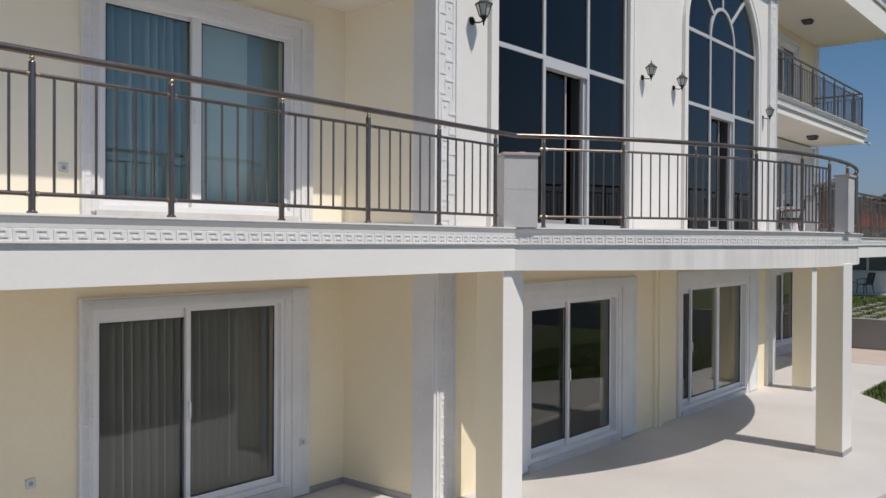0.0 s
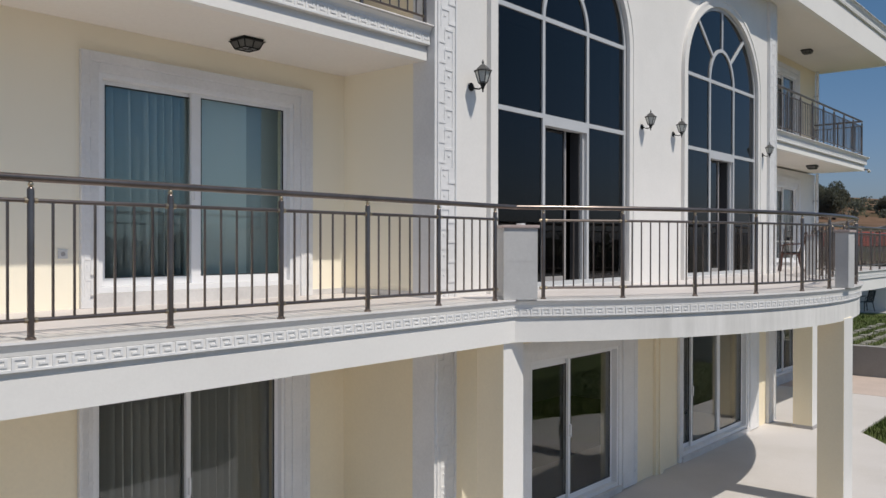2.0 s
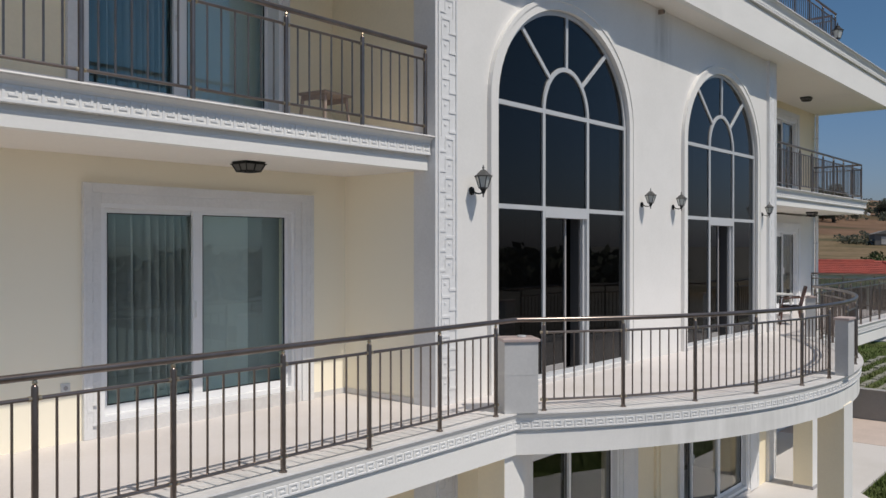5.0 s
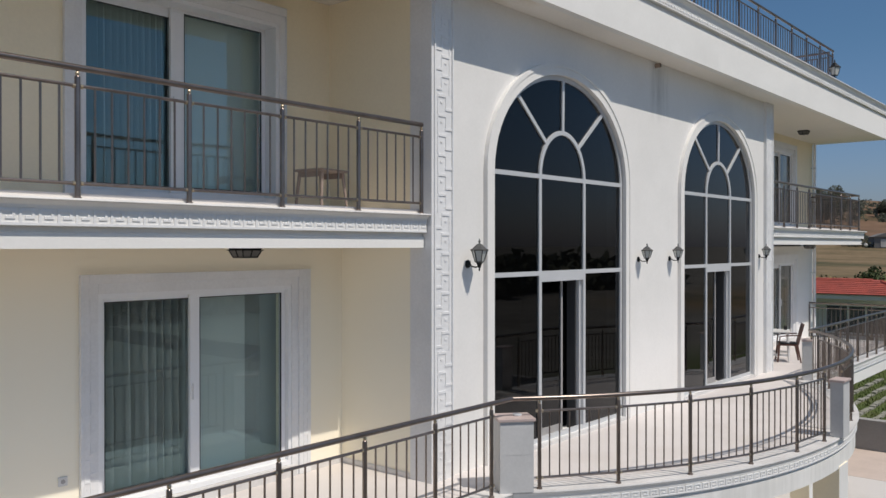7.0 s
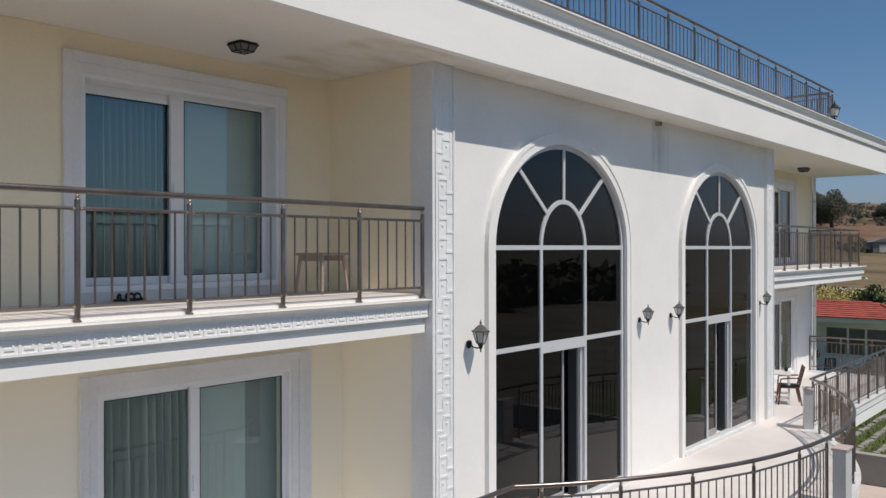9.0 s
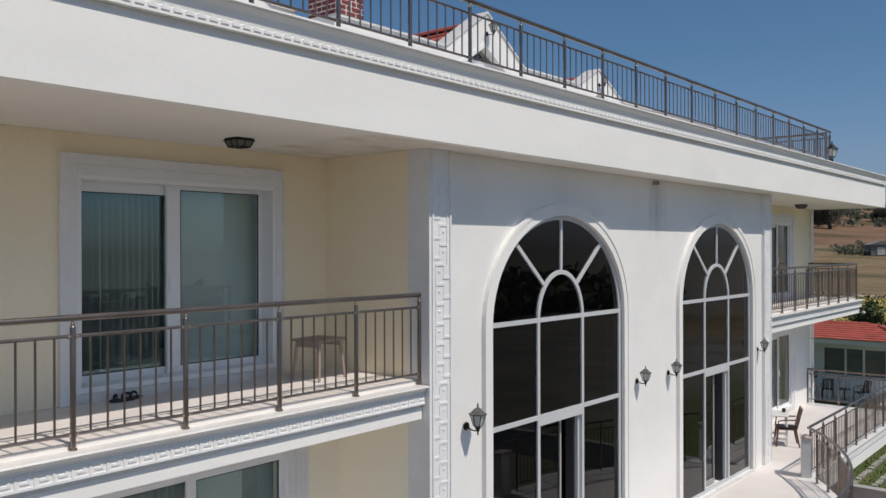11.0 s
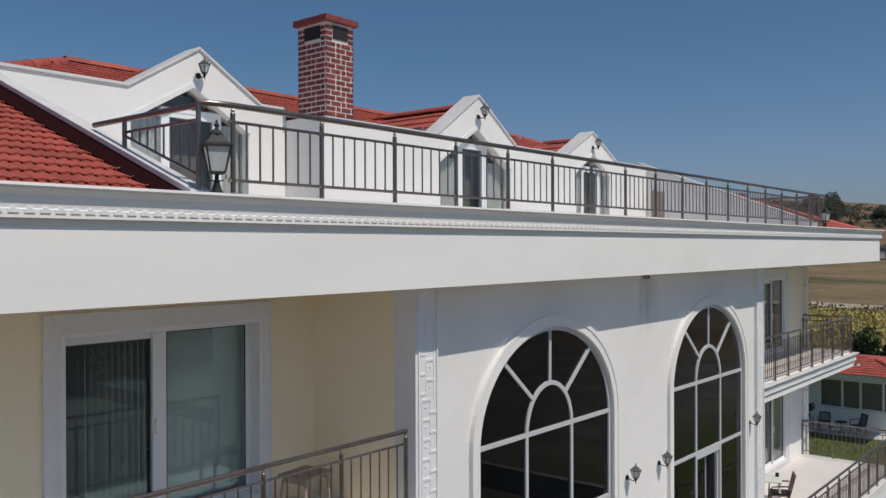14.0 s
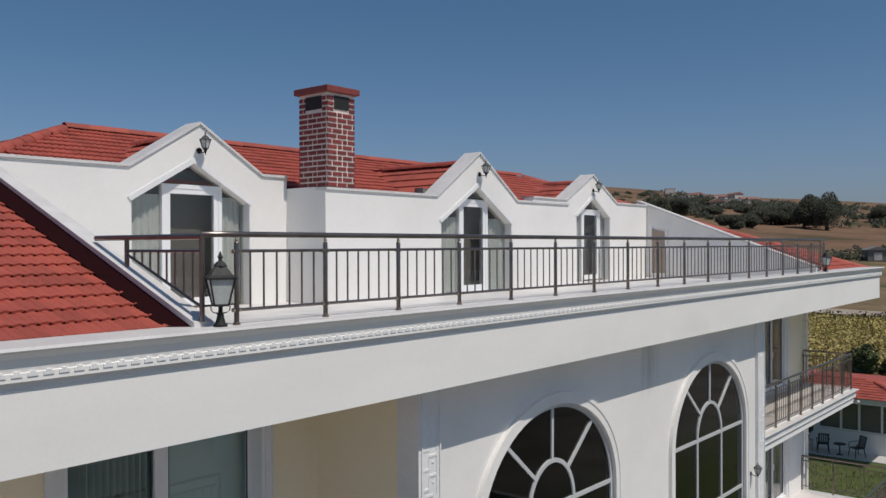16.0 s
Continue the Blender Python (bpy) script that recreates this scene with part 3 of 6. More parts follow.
# outer walls that close the house, and dark rooms behind the glass
for nm, b in (("wall_end_left", (XL - 0.02, XL + 0.25, Y_REC + 0.28, 11.5, -0.1, TOP)), ("wall_end_right", (XR - 0.25, XR + 0.02, Y_REC + 0.28, 11.5, -0.1, TOP)),
              ("wall_back", (XL, XR, 11.25, 11.5, -0.1, TOP))):
    bm = bmesh.new()
    box(bm, *b)
    solid(nm, bm, M_WHITE, kind="structure", label="white rendered outer wall of the villa", category="wall")
bm = bmesh.new()
box(bm, XL + 0.3, XR - 0.3, 5.6, 5.75, 0, TOP)
box(bm, X_SIDE - 0.1, X_SIDE + 0.1, Y_REC2 + 0.3, 5.6, 0, TOP)
box(bm, X_SIDE_R - 0.1, X_SIDE_R + 0.1, Y_REC + 0.3, 5.6, 0, TOP)
solid("wall_inner_partitions", bm, M_ROOM, kind="structure", label="plain inner partition walls of the rooms", category="wall")

# ---- patio, columns, plinths
bm = bmesh.new()
PAT_R = ARC_R + 1.05                   # the patio's edge runs round below the bulging balcony
px0, px1 = arc_ends(PAT_R, -2.85)[0], arc_ends(PAT_R, -1.75)[1]
pts = [(-14, -2.85)] + arc_path(PAT_R, px0, px1, 40) + [(19.2, -1.75), (19.2, 1.8), (-14, 1.8)]
prism_z(bm, pts, G0 - 0.12, G0)
solid("patio", bm, M_PATIO, kind="structure", label="pale smooth paved patio round the house", category="patio")
for x0, x1, y0, y1 in ((-0.24, 0.15, -0.85, -0.47), (5.27, 5.73, -2.955, -2.58), (10.67, 11.07, -0.93, -0.53)):
    w, d = (x1 - x0) / 2, (y1 - y0) / 2
    col = thing("column", pose((x0 + x1) / 2, (y0 + y1) / 2, G0), label="square rendered column under the curved balcony", category="column", group="balcony columns")
    bm = bmesh.new()
    box(bm, -w, w, -d, d, 0.002, S1 - G0 - 0.001)
    shaft = part("shaft", bm, M_CREAM, col, bevel=0.008)
    shaft.data.materials.append(M_WHITE)      # the garden side is white, the others cream
    for f in shaft.data.polygons:
        f.material_index = 1 if f.normal.y < -0.9 else 0
    bm = bmesh.new()
    box(bm, -w - 0.012, w + 0.012, -d - 0.012, d + 0.012, 0.001, 0.07)
    part("plinth", bm, M_SKIRT, col, "grey stone skirting")

# ---- roof: one tiled hip plane, with the terrace cut into it
S = 0.367


def roof_z(y):
    return 10.256 + S * (y + 0.3)


T0, T1 = -3.60, 14.0           # the terrace's cheeks
Y_BACK, Y_MID, XM0, XM1 = 4.22, 3.29, 1.10, 8.27
Z_T = 10.04
RIDGE_Y, RG0, RG1 = 7.22, -1.07, 12.05
RIDGE_Z = roof_z(RIDGE_Y)


# ---------------------------------------------------------------- windows and doors
def frame_bars(bm, x0, x1, z0, z1, y0, y1, w, wb=None):
    wb = wb or w
    box(bm, x0, x1, y0, y1, z1 - w, z1)
    box(bm, x0, x1, y0, y1, z0, z0 + wb)
    box(bm, x0, x0 + w, y0, y1, z0 + wb, z1 - w)
    box(bm, x1 - w, x1, y0, y1, z0 + wb, z1 - w)


def pane(x0, x1, z0, z1, y, parent, mat=None):
    bm = bmesh.new()
    box(bm, x0, x1, y, y + 0.008, z0, z1)
    return part("pane", bm, mat or M_GLASS, parent)


def drape(bm, x0, x1, z0, z1, y, pitch=0.13, deep=0.05, seed=1):
    """A pleated hanging cloth with a little thickness."""
    n = max(8, int((x1 - x0) / pitch * 6))
    rows = []
    for z, k in ((z1, 0.8), ((z0 + z1) / 2, 1.0), (z0, 1.1)):
        ph, row = 0.0, []
        r2 = random.Random(seed)
        for i in range(n + 1):
            ph += (2 * math.pi / 6) * (0.75 + 0.5 * r2.random())
            x = x0 + (x1 - x0) * i / n
            row.append((x, y + deep * k * math.sin(ph), z))
        rows.append(row)
    for off in (0.0, 0.012):
        vs = [[bm.verts.new((x, yy + off, z)) for x, yy, z in row] for row in rows]
        for a, b in zip(vs, vs[1:]):
            for i in range(n):
                bm.faces.new((a[i], a[i + 1], b[i + 1], b[i]))


def curtain(x0, x1, z0, z1, y, mat, label, seed=1, pitch=0.13, deep=0.045):
    bm = bmesh.new()
    drape(bm, x0, x1, z0, z1, y, pitch, deep, seed)
    return solid("curtain", bm, mat, smooth=True, label=label, category="curtain", group="curtains")


def surround(bm, x0, x1, z0, z1, ox0, ox1, oz, y, proud):
    """A moulded flat architrave round three sides of an opening."""
    for (a, b, c, d), p in (((ox0, x0 - 0.10, z0, oz), proud), ((x0 - 0.10, x0, z0, z1 + 0.10), proud * 0.55), ((x1 + 0.10, ox1, z0, oz), proud), ((x1, x1 + 0.10, z0, z1 + 0.10), proud * 0.55)):
        box(bm, a, b, y - p, y, c, d)
    box(bm, x0 - 0.10, x1 + 0.10, y - proud, y, z1 + 0.10, oz)
    box(bm, x0, x1, y - proud * 0.55, y, z1, z1 + 0.10)


DOOR_N = [0]


def sliding_door(x0, x1, z0, z1, y, split, outer, foot, label, mat=None, key=False, head=0.11, meet=0.06, wall=None):
    """A two-leaf glazed sliding door with a moulded surround (outer: left, right, top)."""
    DOOR_N[0] += 1
    wall = wall or (Y_REC if y > 1 else Y_A)
    d = thing("door_%d" % DOOR_N[0], kind="structure", label=label, category="door")
    bm = bmesh.new()
    surround(bm, x0, x1, foot, z1, outer[0], outer[1], outer[2], wall, 0.05)
    part("surround", bm, M_TRIM, d, "white moulded surround", bevel=0.006)
    if key:
        bm = bmesh.new()
        yy = wall - 0.05
        if key == 2:
            for k in range(4):          # fine reeding along the head
                zr = outer[2] - 0.025 - 0.026 * k
                box(bm, outer[0] + 0.02, outer[1] - 0.02, yy - 0.006, yy + 0.001, zr - 0.014, zr)
        z = foot + 0.1
        while z < outer[2] - 0.4:
            for a, b, c, e in KEYV:
                for xx in (outer[0], outer[1] - 0.15):
                    box(bm, xx + a * 0.15, xx + b * 0.15, yy - 0.005, yy + 0.001, z + c * 0.2, z + e * 0.2)
            z += 0.2
        part("key_relief", bm, M_TRIM, d, kind="stuff")
    bm = bmesh.new()
    frame_bars(bm, x0, x1, z0, z1, wall - 0.012, y + 0.12, 0.045, 0.06)
    part("door_frame", bm, M_PVC, d, bevel=0.004)
    bm = bmesh.new()
    box(bm, x0 - 0.05, x1 + 0.05, wall - 0.06, y + 0.12, foot - 0.02 if z0 - foot < 0.3 else z0 - 0.08, z0 - 0.001)
    part("threshold", bm, M_MARBLE, d, "pale marble threshold")
    for i, (a, b, yy) in enumerate(((x0 + 0.045, split + 0.05, y + 0.065), (split - 0.05, x1 - 0.045, y + 0.012))):
        bm = bmesh.new()
        w = 0.085 if i == 0 else 0.06
        t = head if i == 0 else 0.045
        box(bm, a, b, yy, yy + 0.045, z1 - 0.045 - t, z1 - 0.045)
        box(bm, a, b, yy, yy + 0.045, z0 + 0.06, z0 + 0.145)
        wl = w if i == 0 else meet
        box(bm, a, a + wl, yy, yy + 0.045, z0 + 0.145, z1 - 0.045 - t)
        box(bm, b - w, b, yy, yy + 0.045, z0 + 0.145, z1 - 0.045 - t)
        s = part("sash", bm, M_PVC, d, bevel=0.004)
        pane(a + wl, b - w, z0 + 0.145, z1 - 0.045 - t, yy + 0.018, s, mat)
        bm = bmesh.new()
        frame_bars(bm, a + wl - 0.004, b - w + 0.004, z0 + 0.141, z1 - 0.041 - t, yy - 0.002, yy + 0.016, 0.009)
        part("gasket", bm, M_RUBBER, s)
    bm = bmesh.new()
    box(bm, split - 0.03, split - 0.005, y - 0.02, y + 0.012, (z0 + z1) / 2 - 0.12, (z0 + z1) / 2 + 0.06)
    part("door_handle", bm, M_PVC, d, bevel=0.004)
    return d


YD = 1.59
sliding_door(*LEFT[0], YD, -2.64, (-3.92, -1.03, 2.71), G0 + 0.02, "white framed sliding terrace door in a moulded surround", mat=M_GLASS_CLEAR, key=2)
sliding_door(*LEFT[1], YD, -2.575, (-3.90, -0.99, 5.95), Z1, "white framed sliding balcony door in a moulded surround", key=True, head=0.05, meet=0.12)
sliding_door(*LEFT[2], YD + 0.39, -2.568, (-3.94, -1.177, 9.17), Z2, "white framed sliding balcony door in a moulded surround", head=0.11, meet=0.17, wall=Y_REC2)
for h, f, s in zip(RIGHT, (G0 + 0.02, Z1, Z2 + ROOMS_R), (16.6, 16.55, 16.5)):
    sliding_door(*h, YD, s, (h[0] - 0.26, h[1] + 0.26, h[3] + 0.24), f, "white framed sliding door in a moulded surround", mat=M_GLASS_CLEAR)
sliding_door(*GD[0], 0.12, 2.76, (1.22, 4.62, 2.74), G0 + 0.02, "white framed glazed garden door in a moulded surround", mat=M_GLASS_CLEAR, key=2)
# the second garden door has three leaves
sliding_door(*GD[1], 0.12, 7.05, (6.21, 10.15, 2.78), G0 + 0.02, "white framed three-part glazed garden door in a moulded surround", mat=M_GLASS_CLEAR, key=2)
bm = bmesh.new()
box(bm, 8.20, 8.33, 0.125, 0.185, 0.33, 2.44)
tagged(solid("window_mullion", bm, M_PVC, kind="structure"), label="white mullion of the garden door", category="mullion")
bm = bmesh.new()
box(bm, 5.28, 5.59, 0.0, Y_A, G0, S1 - 0.002)
box(bm, 5.38, 5.50, -0.03, 0.001, G0, S1 - 0.002)
solid("trim_ground_pilaster", bm, M_CREAM, kind="structure", label="shallow cream pilaster between the garden doors", category="pilaster")

# what hangs behind the glass
curtain(-3.67, -2.56, 0.38, 2.58, 1.86, M_DRAPE, "heavy grey pleated curtain behind the terrace door", 3, 0.10, 0.07)
curtain(-2.62, -1.38, 0.38, 2.58, 1.88, M_DRAPE, "heavy grey pleated curtain behind the terrace door", 5, 0.10, 0.07)
curtain(-3.61, -2.54, 3.62, 5.74, 1.86, M_PALE, "grey pleated curtain behind the balcony door", 7, 0.095, 0.11)
curtain(-2.46, -1.73, 3.62, 5.74, 1.84, M_SHEER, "flat pale grey-green blind behind the balcony door", 8, 0.9, 0.006)
curtain(-1.78, -1.13, 3.62, 5.74, 1.90, M_DRAPE, "flat grey blind behind the balcony door", 18, 0.9, 0.006)
curtain(-3.73, -2.57, 6.70, 8.93, 2.26, M_DRAPE, "dark grey pleated curtain behind the upper door", 9, 0.075, 0.08)
curtain(-2.50, -1.20, 6.70, 8.93, 2.23, M_SHEER, "flat pale grey blind behind the upper door", 10, 0.9, 0.006)
curtain(15.67, 16.53, 3.60, 5.72, 1.80, M_DRAPE, "grey pleated curtain behind the far balcony door", 11, 0.1, 0.02)
curtain(16.57, 17.48, 3.60, 5.72, 1.80, M_DRAPE, "grey pleated curtain behind the far balcony door", 14, 0.1, 0.02)
curtain(15.8, 17.5, 0.45, 2.53, 1.95, M_DRAPE, "grey curtain behind the far terrace door", 12)
curtain(15.6, 17.4, 6.8, 8.9, 1.95, M_DRAPE, "grey curtain behind the far upper door", 13)


# ---- the two arched windows
def arch_pts(c, rx, rz, n=24, a0=0.0, a1=math.pi):
    return [(c - rx * math.cos(a0 + (a1 - a0) * i / n), SPRING + rz * math.sin(a0 + (a1 - a0) * i / n)) for i in range(n + 1)]


def band(bm, outer, inner, y0, y1):
    for (a, b), (c, d) in zip(zip(outer, outer[1:]), zip(inner, inner[1:])):
        prism_y(bm, [a, b, d, c], y0, y1)


def bar(bm, p, q, w, y0, y1):
    d = Vector((q[0] - p[0], q[1] - p[1])).normalized()
    n = Vector((-d.y, d.x)) * w / 2
    prism_y(bm, [(p[0] + n.x, p[1] + n.y), (q[0] + n.x, q[1] + n.y), (q[0] - n.x, q[1] - n.y), (p[0] - n.x, p[1] - n.y)], y0, y1)


SPOKES = ((1, 1), (45, 48.5), (90, 90), (135, 131.5), (179, 179))   # angles of the fanlight bars, at the hub and at the rim


def arched_window(k, x0, x1, m1, m2, zb=3.49, zt=5.85):
    c, h = (x0 + x1) / 2, (x1 - x0) / 2
    w = thing("window_%d" % k, kind="structure", label="tall arched window with white bars, fanlight and dark tinted glass", category="window")
    bm = bmesh.new()
    o = 0.17
    band(bm, [(x0 - o, zb - 0.06)] + arch_pts(c, h + o, RISE + o, 32) + [(x1 + o, zb - 0.06)], [(x0, zb - 0.06)] + arch_pts(c, h, RISE, 32) + [(x1, zb - 0.06)], -0.005, Y_A + 0.012)
    band(bm, [(x0 - o, zb - 0.06)] + arch_pts(c, h + o, RISE + o, 32) + [(x1 + o, zb - 0.06)], [(x0 - o + 0.06, zb - 0.06)] + arch_pts(c, h + o - 0.06, RISE + o - 0.06, 32) + [(x1 + o - 0.06, zb - 0.06)], -0.018, -0.004)
    part("surround", bm, M_WHITE, w, "white moulded arched surround")
    bm = bmesh.new()
    ya, yb, t = 0.065, 0.125, 0.062
    band(bm, [(x0, zb)] + arch_pts(c, h, RISE, 32) + [(x1, zb)], [(x0 + t, zb)] + arch_pts(c, h - t, RISE - t, 32) + [(x1 - t, zb)], ya, yb)
    box(bm, x0 + t, x1 - t, ya + 0.003, yb - 0.003, zb, zb + t)
    for z in (zt, SPRING):
        box(bm, x0 + t, x1 - t, ya + 0.002, yb - 0.002, z - t / 2, z + t / 2)
    for x in (m1, m2):
        box(bm, x - t / 2, x + t / 2, ya + 0.001, yb - 0.001, zb + t, SPRING - t / 2)
    fc, fr, fz = (m1 + m2) / 2, (m2 - m1) / 2, 0.66
    band(bm, arch_pts(fc, fr + t / 2, fz + t / 2, 20), arch_pts(fc, fr - t / 2, fz - t / 2, 20), ya, yb)
    for ai, ao in SPOKES[1:-1]:
        bar(bm, (fc - (fr + t / 2) * math.cos(radians(ai)), SPRING + (fz + t / 2) * math.sin(radians(ai))),
            (c - (h - t) * math.cos(radians(ao)), SPRING + (RISE - t) * math.sin(radians(ao))), 0.055, ya + 0.002, yb - 0.002)
    part("window_frame", bm, M_ALU, w, "pale grey metal glazing bars")
    cols = ((x0 + t, m1 - t / 2), (m1 + t / 2, m2 - t / 2), (m2 + t / 2, x1 - t))
    for i, (a, b) in enumerate(cols):
        if i != 1:
            pane(a, b, zb + t, zt - t / 2, 0.09, w, M_GLASS_DARK)
        pane(a, b, zt + t / 2, SPRING - t / 2, 0.09, w, M_GLASS_DARK)
    # fanlight: half disc and four sectors
    bm = bmesh.new()
    prism_y(bm, arch_pts(fc, fr - t / 2, fz - t / 2, 16), 0.09, 0.098)
    part("pane", bm, M_GLASS_DARK, w)
    for (i0, o0), (i1, o1) in zip(SPOKES, SPOKES[1:]):
        bm = bmesh.new()
        outer, inner = arch_pts(c, h - t, RISE - t, 10, radians(o0), radians(o1)), arch_pts(fc, fr, fz, 10, radians(i0), radians(i1))
        band(bm, outer, inner, 0.09, 0.098)
        bmesh.ops.remove_doubles(bm, verts=bm.verts, dist=0.0005)
        part("pane", bm, M_GLASS_DARK, w)
    # the balcony door set back in the middle light
    d = thing("balcony_door", kind="structure")
    d.parent = w
    tagged(d, label="glazed balcony door set back in a deep grey frame")
    bm = bmesh.new()
    a, b = cols[1]
    box(bm, a, b, ya, 0.20, zt - t / 2 - 0.09, zt - t / 2)
    box(bm, b - 0.045, b, ya + 0.05, 0.16, zb, zt - t / 2 - 0.09)
    box(bm, a, a + 0.03, ya + 0.02, 0.42, zb, zt - t / 2 - 0.09)
    part("deep_frame", bm, M_ALU, d)
    bm = bmesh.new()
    box(bm, b - 0.075, b - 0.005, 0.162, 0.31, zb, zt - t / 2 - 0.095)
    part("jamb", bm, M_JAMB, d, "dark grey jamb")
    bm = bmesh.new()
    k = a + 0.70 * (b - a)
    box(bm, k - 0.035, k, 0.22, 0.27, zb + 0.02, zt - t / 2 - 0.09)
    box(bm, a + 0.03, k - 0.035, 0.22, 0.27, zb + 0.02, zb + 0.12)
    part("leaf_frame", bm, M_SKIRT, d)
    pane(a + 0.03, k - 0.035, zb + 0.12, zt - t / 2 - 0.09, 0.24, d, M_GLASS_DARK)
    pane(k, b, zb + 0.02, zt - t / 2, 0.34, d, M_GLASS_DARK)
    bm = bmesh.new()
    box(bm, x0 - 0.02, x1 + 0.02, -0.02, 0.11, zb - 0.07, zb - 0.001)
    part("window_sill", bm, M_MARBLE, w, "pale marble sill")


arched_window(1, ARCHES[0][0], ARCHES[0][1], 1.95, 3.135)
arched_window(2, ARCHES[1][0], ARCHES[1][1], 7.667, 8.852)

# hall behind them; its unlit depth is put into dark wall and floor colour
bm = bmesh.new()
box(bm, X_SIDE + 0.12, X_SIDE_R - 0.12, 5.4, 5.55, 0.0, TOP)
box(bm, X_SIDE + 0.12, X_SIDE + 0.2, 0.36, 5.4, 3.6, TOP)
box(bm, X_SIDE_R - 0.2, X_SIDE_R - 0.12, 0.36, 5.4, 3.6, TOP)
solid("wall_hall", bm, M_DIM_GREY, kind="structure", label="inner walls of the tall hall, coloured dark for its unlit depth", category="wall")
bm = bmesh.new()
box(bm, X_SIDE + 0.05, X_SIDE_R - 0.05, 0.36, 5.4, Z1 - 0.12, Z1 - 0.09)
solid("floor_hall", bm, M_DIM_GREY, kind="structure", label="floor of the tall hall, coloured dark for its unlit depth", category="floor")

# skirtings and kerbs
bm = bmesh.new()
box(bm, XL, LEFT[0][0] - 0.35, Y_REC - 0.012, Y_REC, G0 + 0.001, G0 + 0.08)
box(bm, LEFT[0][1] + 0.32, X_SIDE - 0.015, Y_REC - 0.012, Y_REC, G0 + 0.001, G0 + 0.08)
box(bm, X_SIDE - 0.013, X_SIDE, 0.36, Y_REC, G0 + 0.001, G0 + 0.08)
solid("baseboard_ground", bm, M_SKIRT, kind="structure", label="grey stone skirting of the terrace recess", category="skirting")
bm = bmesh.new()
box(bm, X_SIDE - 0.013, X_SIDE, 0.36, Y_REC, Z1 + 0.001, Z1 + 0.07)
box(bm, LEFT[1][1] + 0.25, X_SIDE - 0.015, Y_REC - 0.012, Y_REC, Z1 + 0.001, Z1 + 0.07)
solid("baseboard_first", bm, M_MARBLE, kind="structure", label="pale stone skirting of the balcony recess", category="skirting")


# ---------------------------------------------------------------- roof
def strips(bm, xs, low, high, y0, y1):
    for a, b in zip(xs, xs[1:]):
        if max(high(a) - low(a), high(b) - low(b)) > 0.01:
            e = 1e-5
            prism_y(bm, [(a, low(a + e)), (b, low(b - e)), (b, high(b - e)), (a, high(a + e))], y0, y1)


# terrace floor and front kerb
bm = bmesh.new()
box(bm, T0 + 0.1, T1 - 0.1, -0.25, Y_BACK + 0.1, 10.018, Z_T + 0.02)
prism_z(bm, [(T0 + 0.1, eave_y(T0) + 0.1), (T1 + 0.3, eave_y(T1) + 0.1), (T1 + 0.3, -0.05), (T0 + 0.1, -0.05)], 10.018, 10.294)
solid("floor_roof_terrace", bm, M_MARBLE, kind="structure", label="pale floor and kerb of the roof terrace", category="floor")

DORMERS = []


def gable(xc, hw, ztop, zpeak):
    return lambda x: max(ztop, zpeak - (zpeak - ztop) * abs(x - xc) / hw)


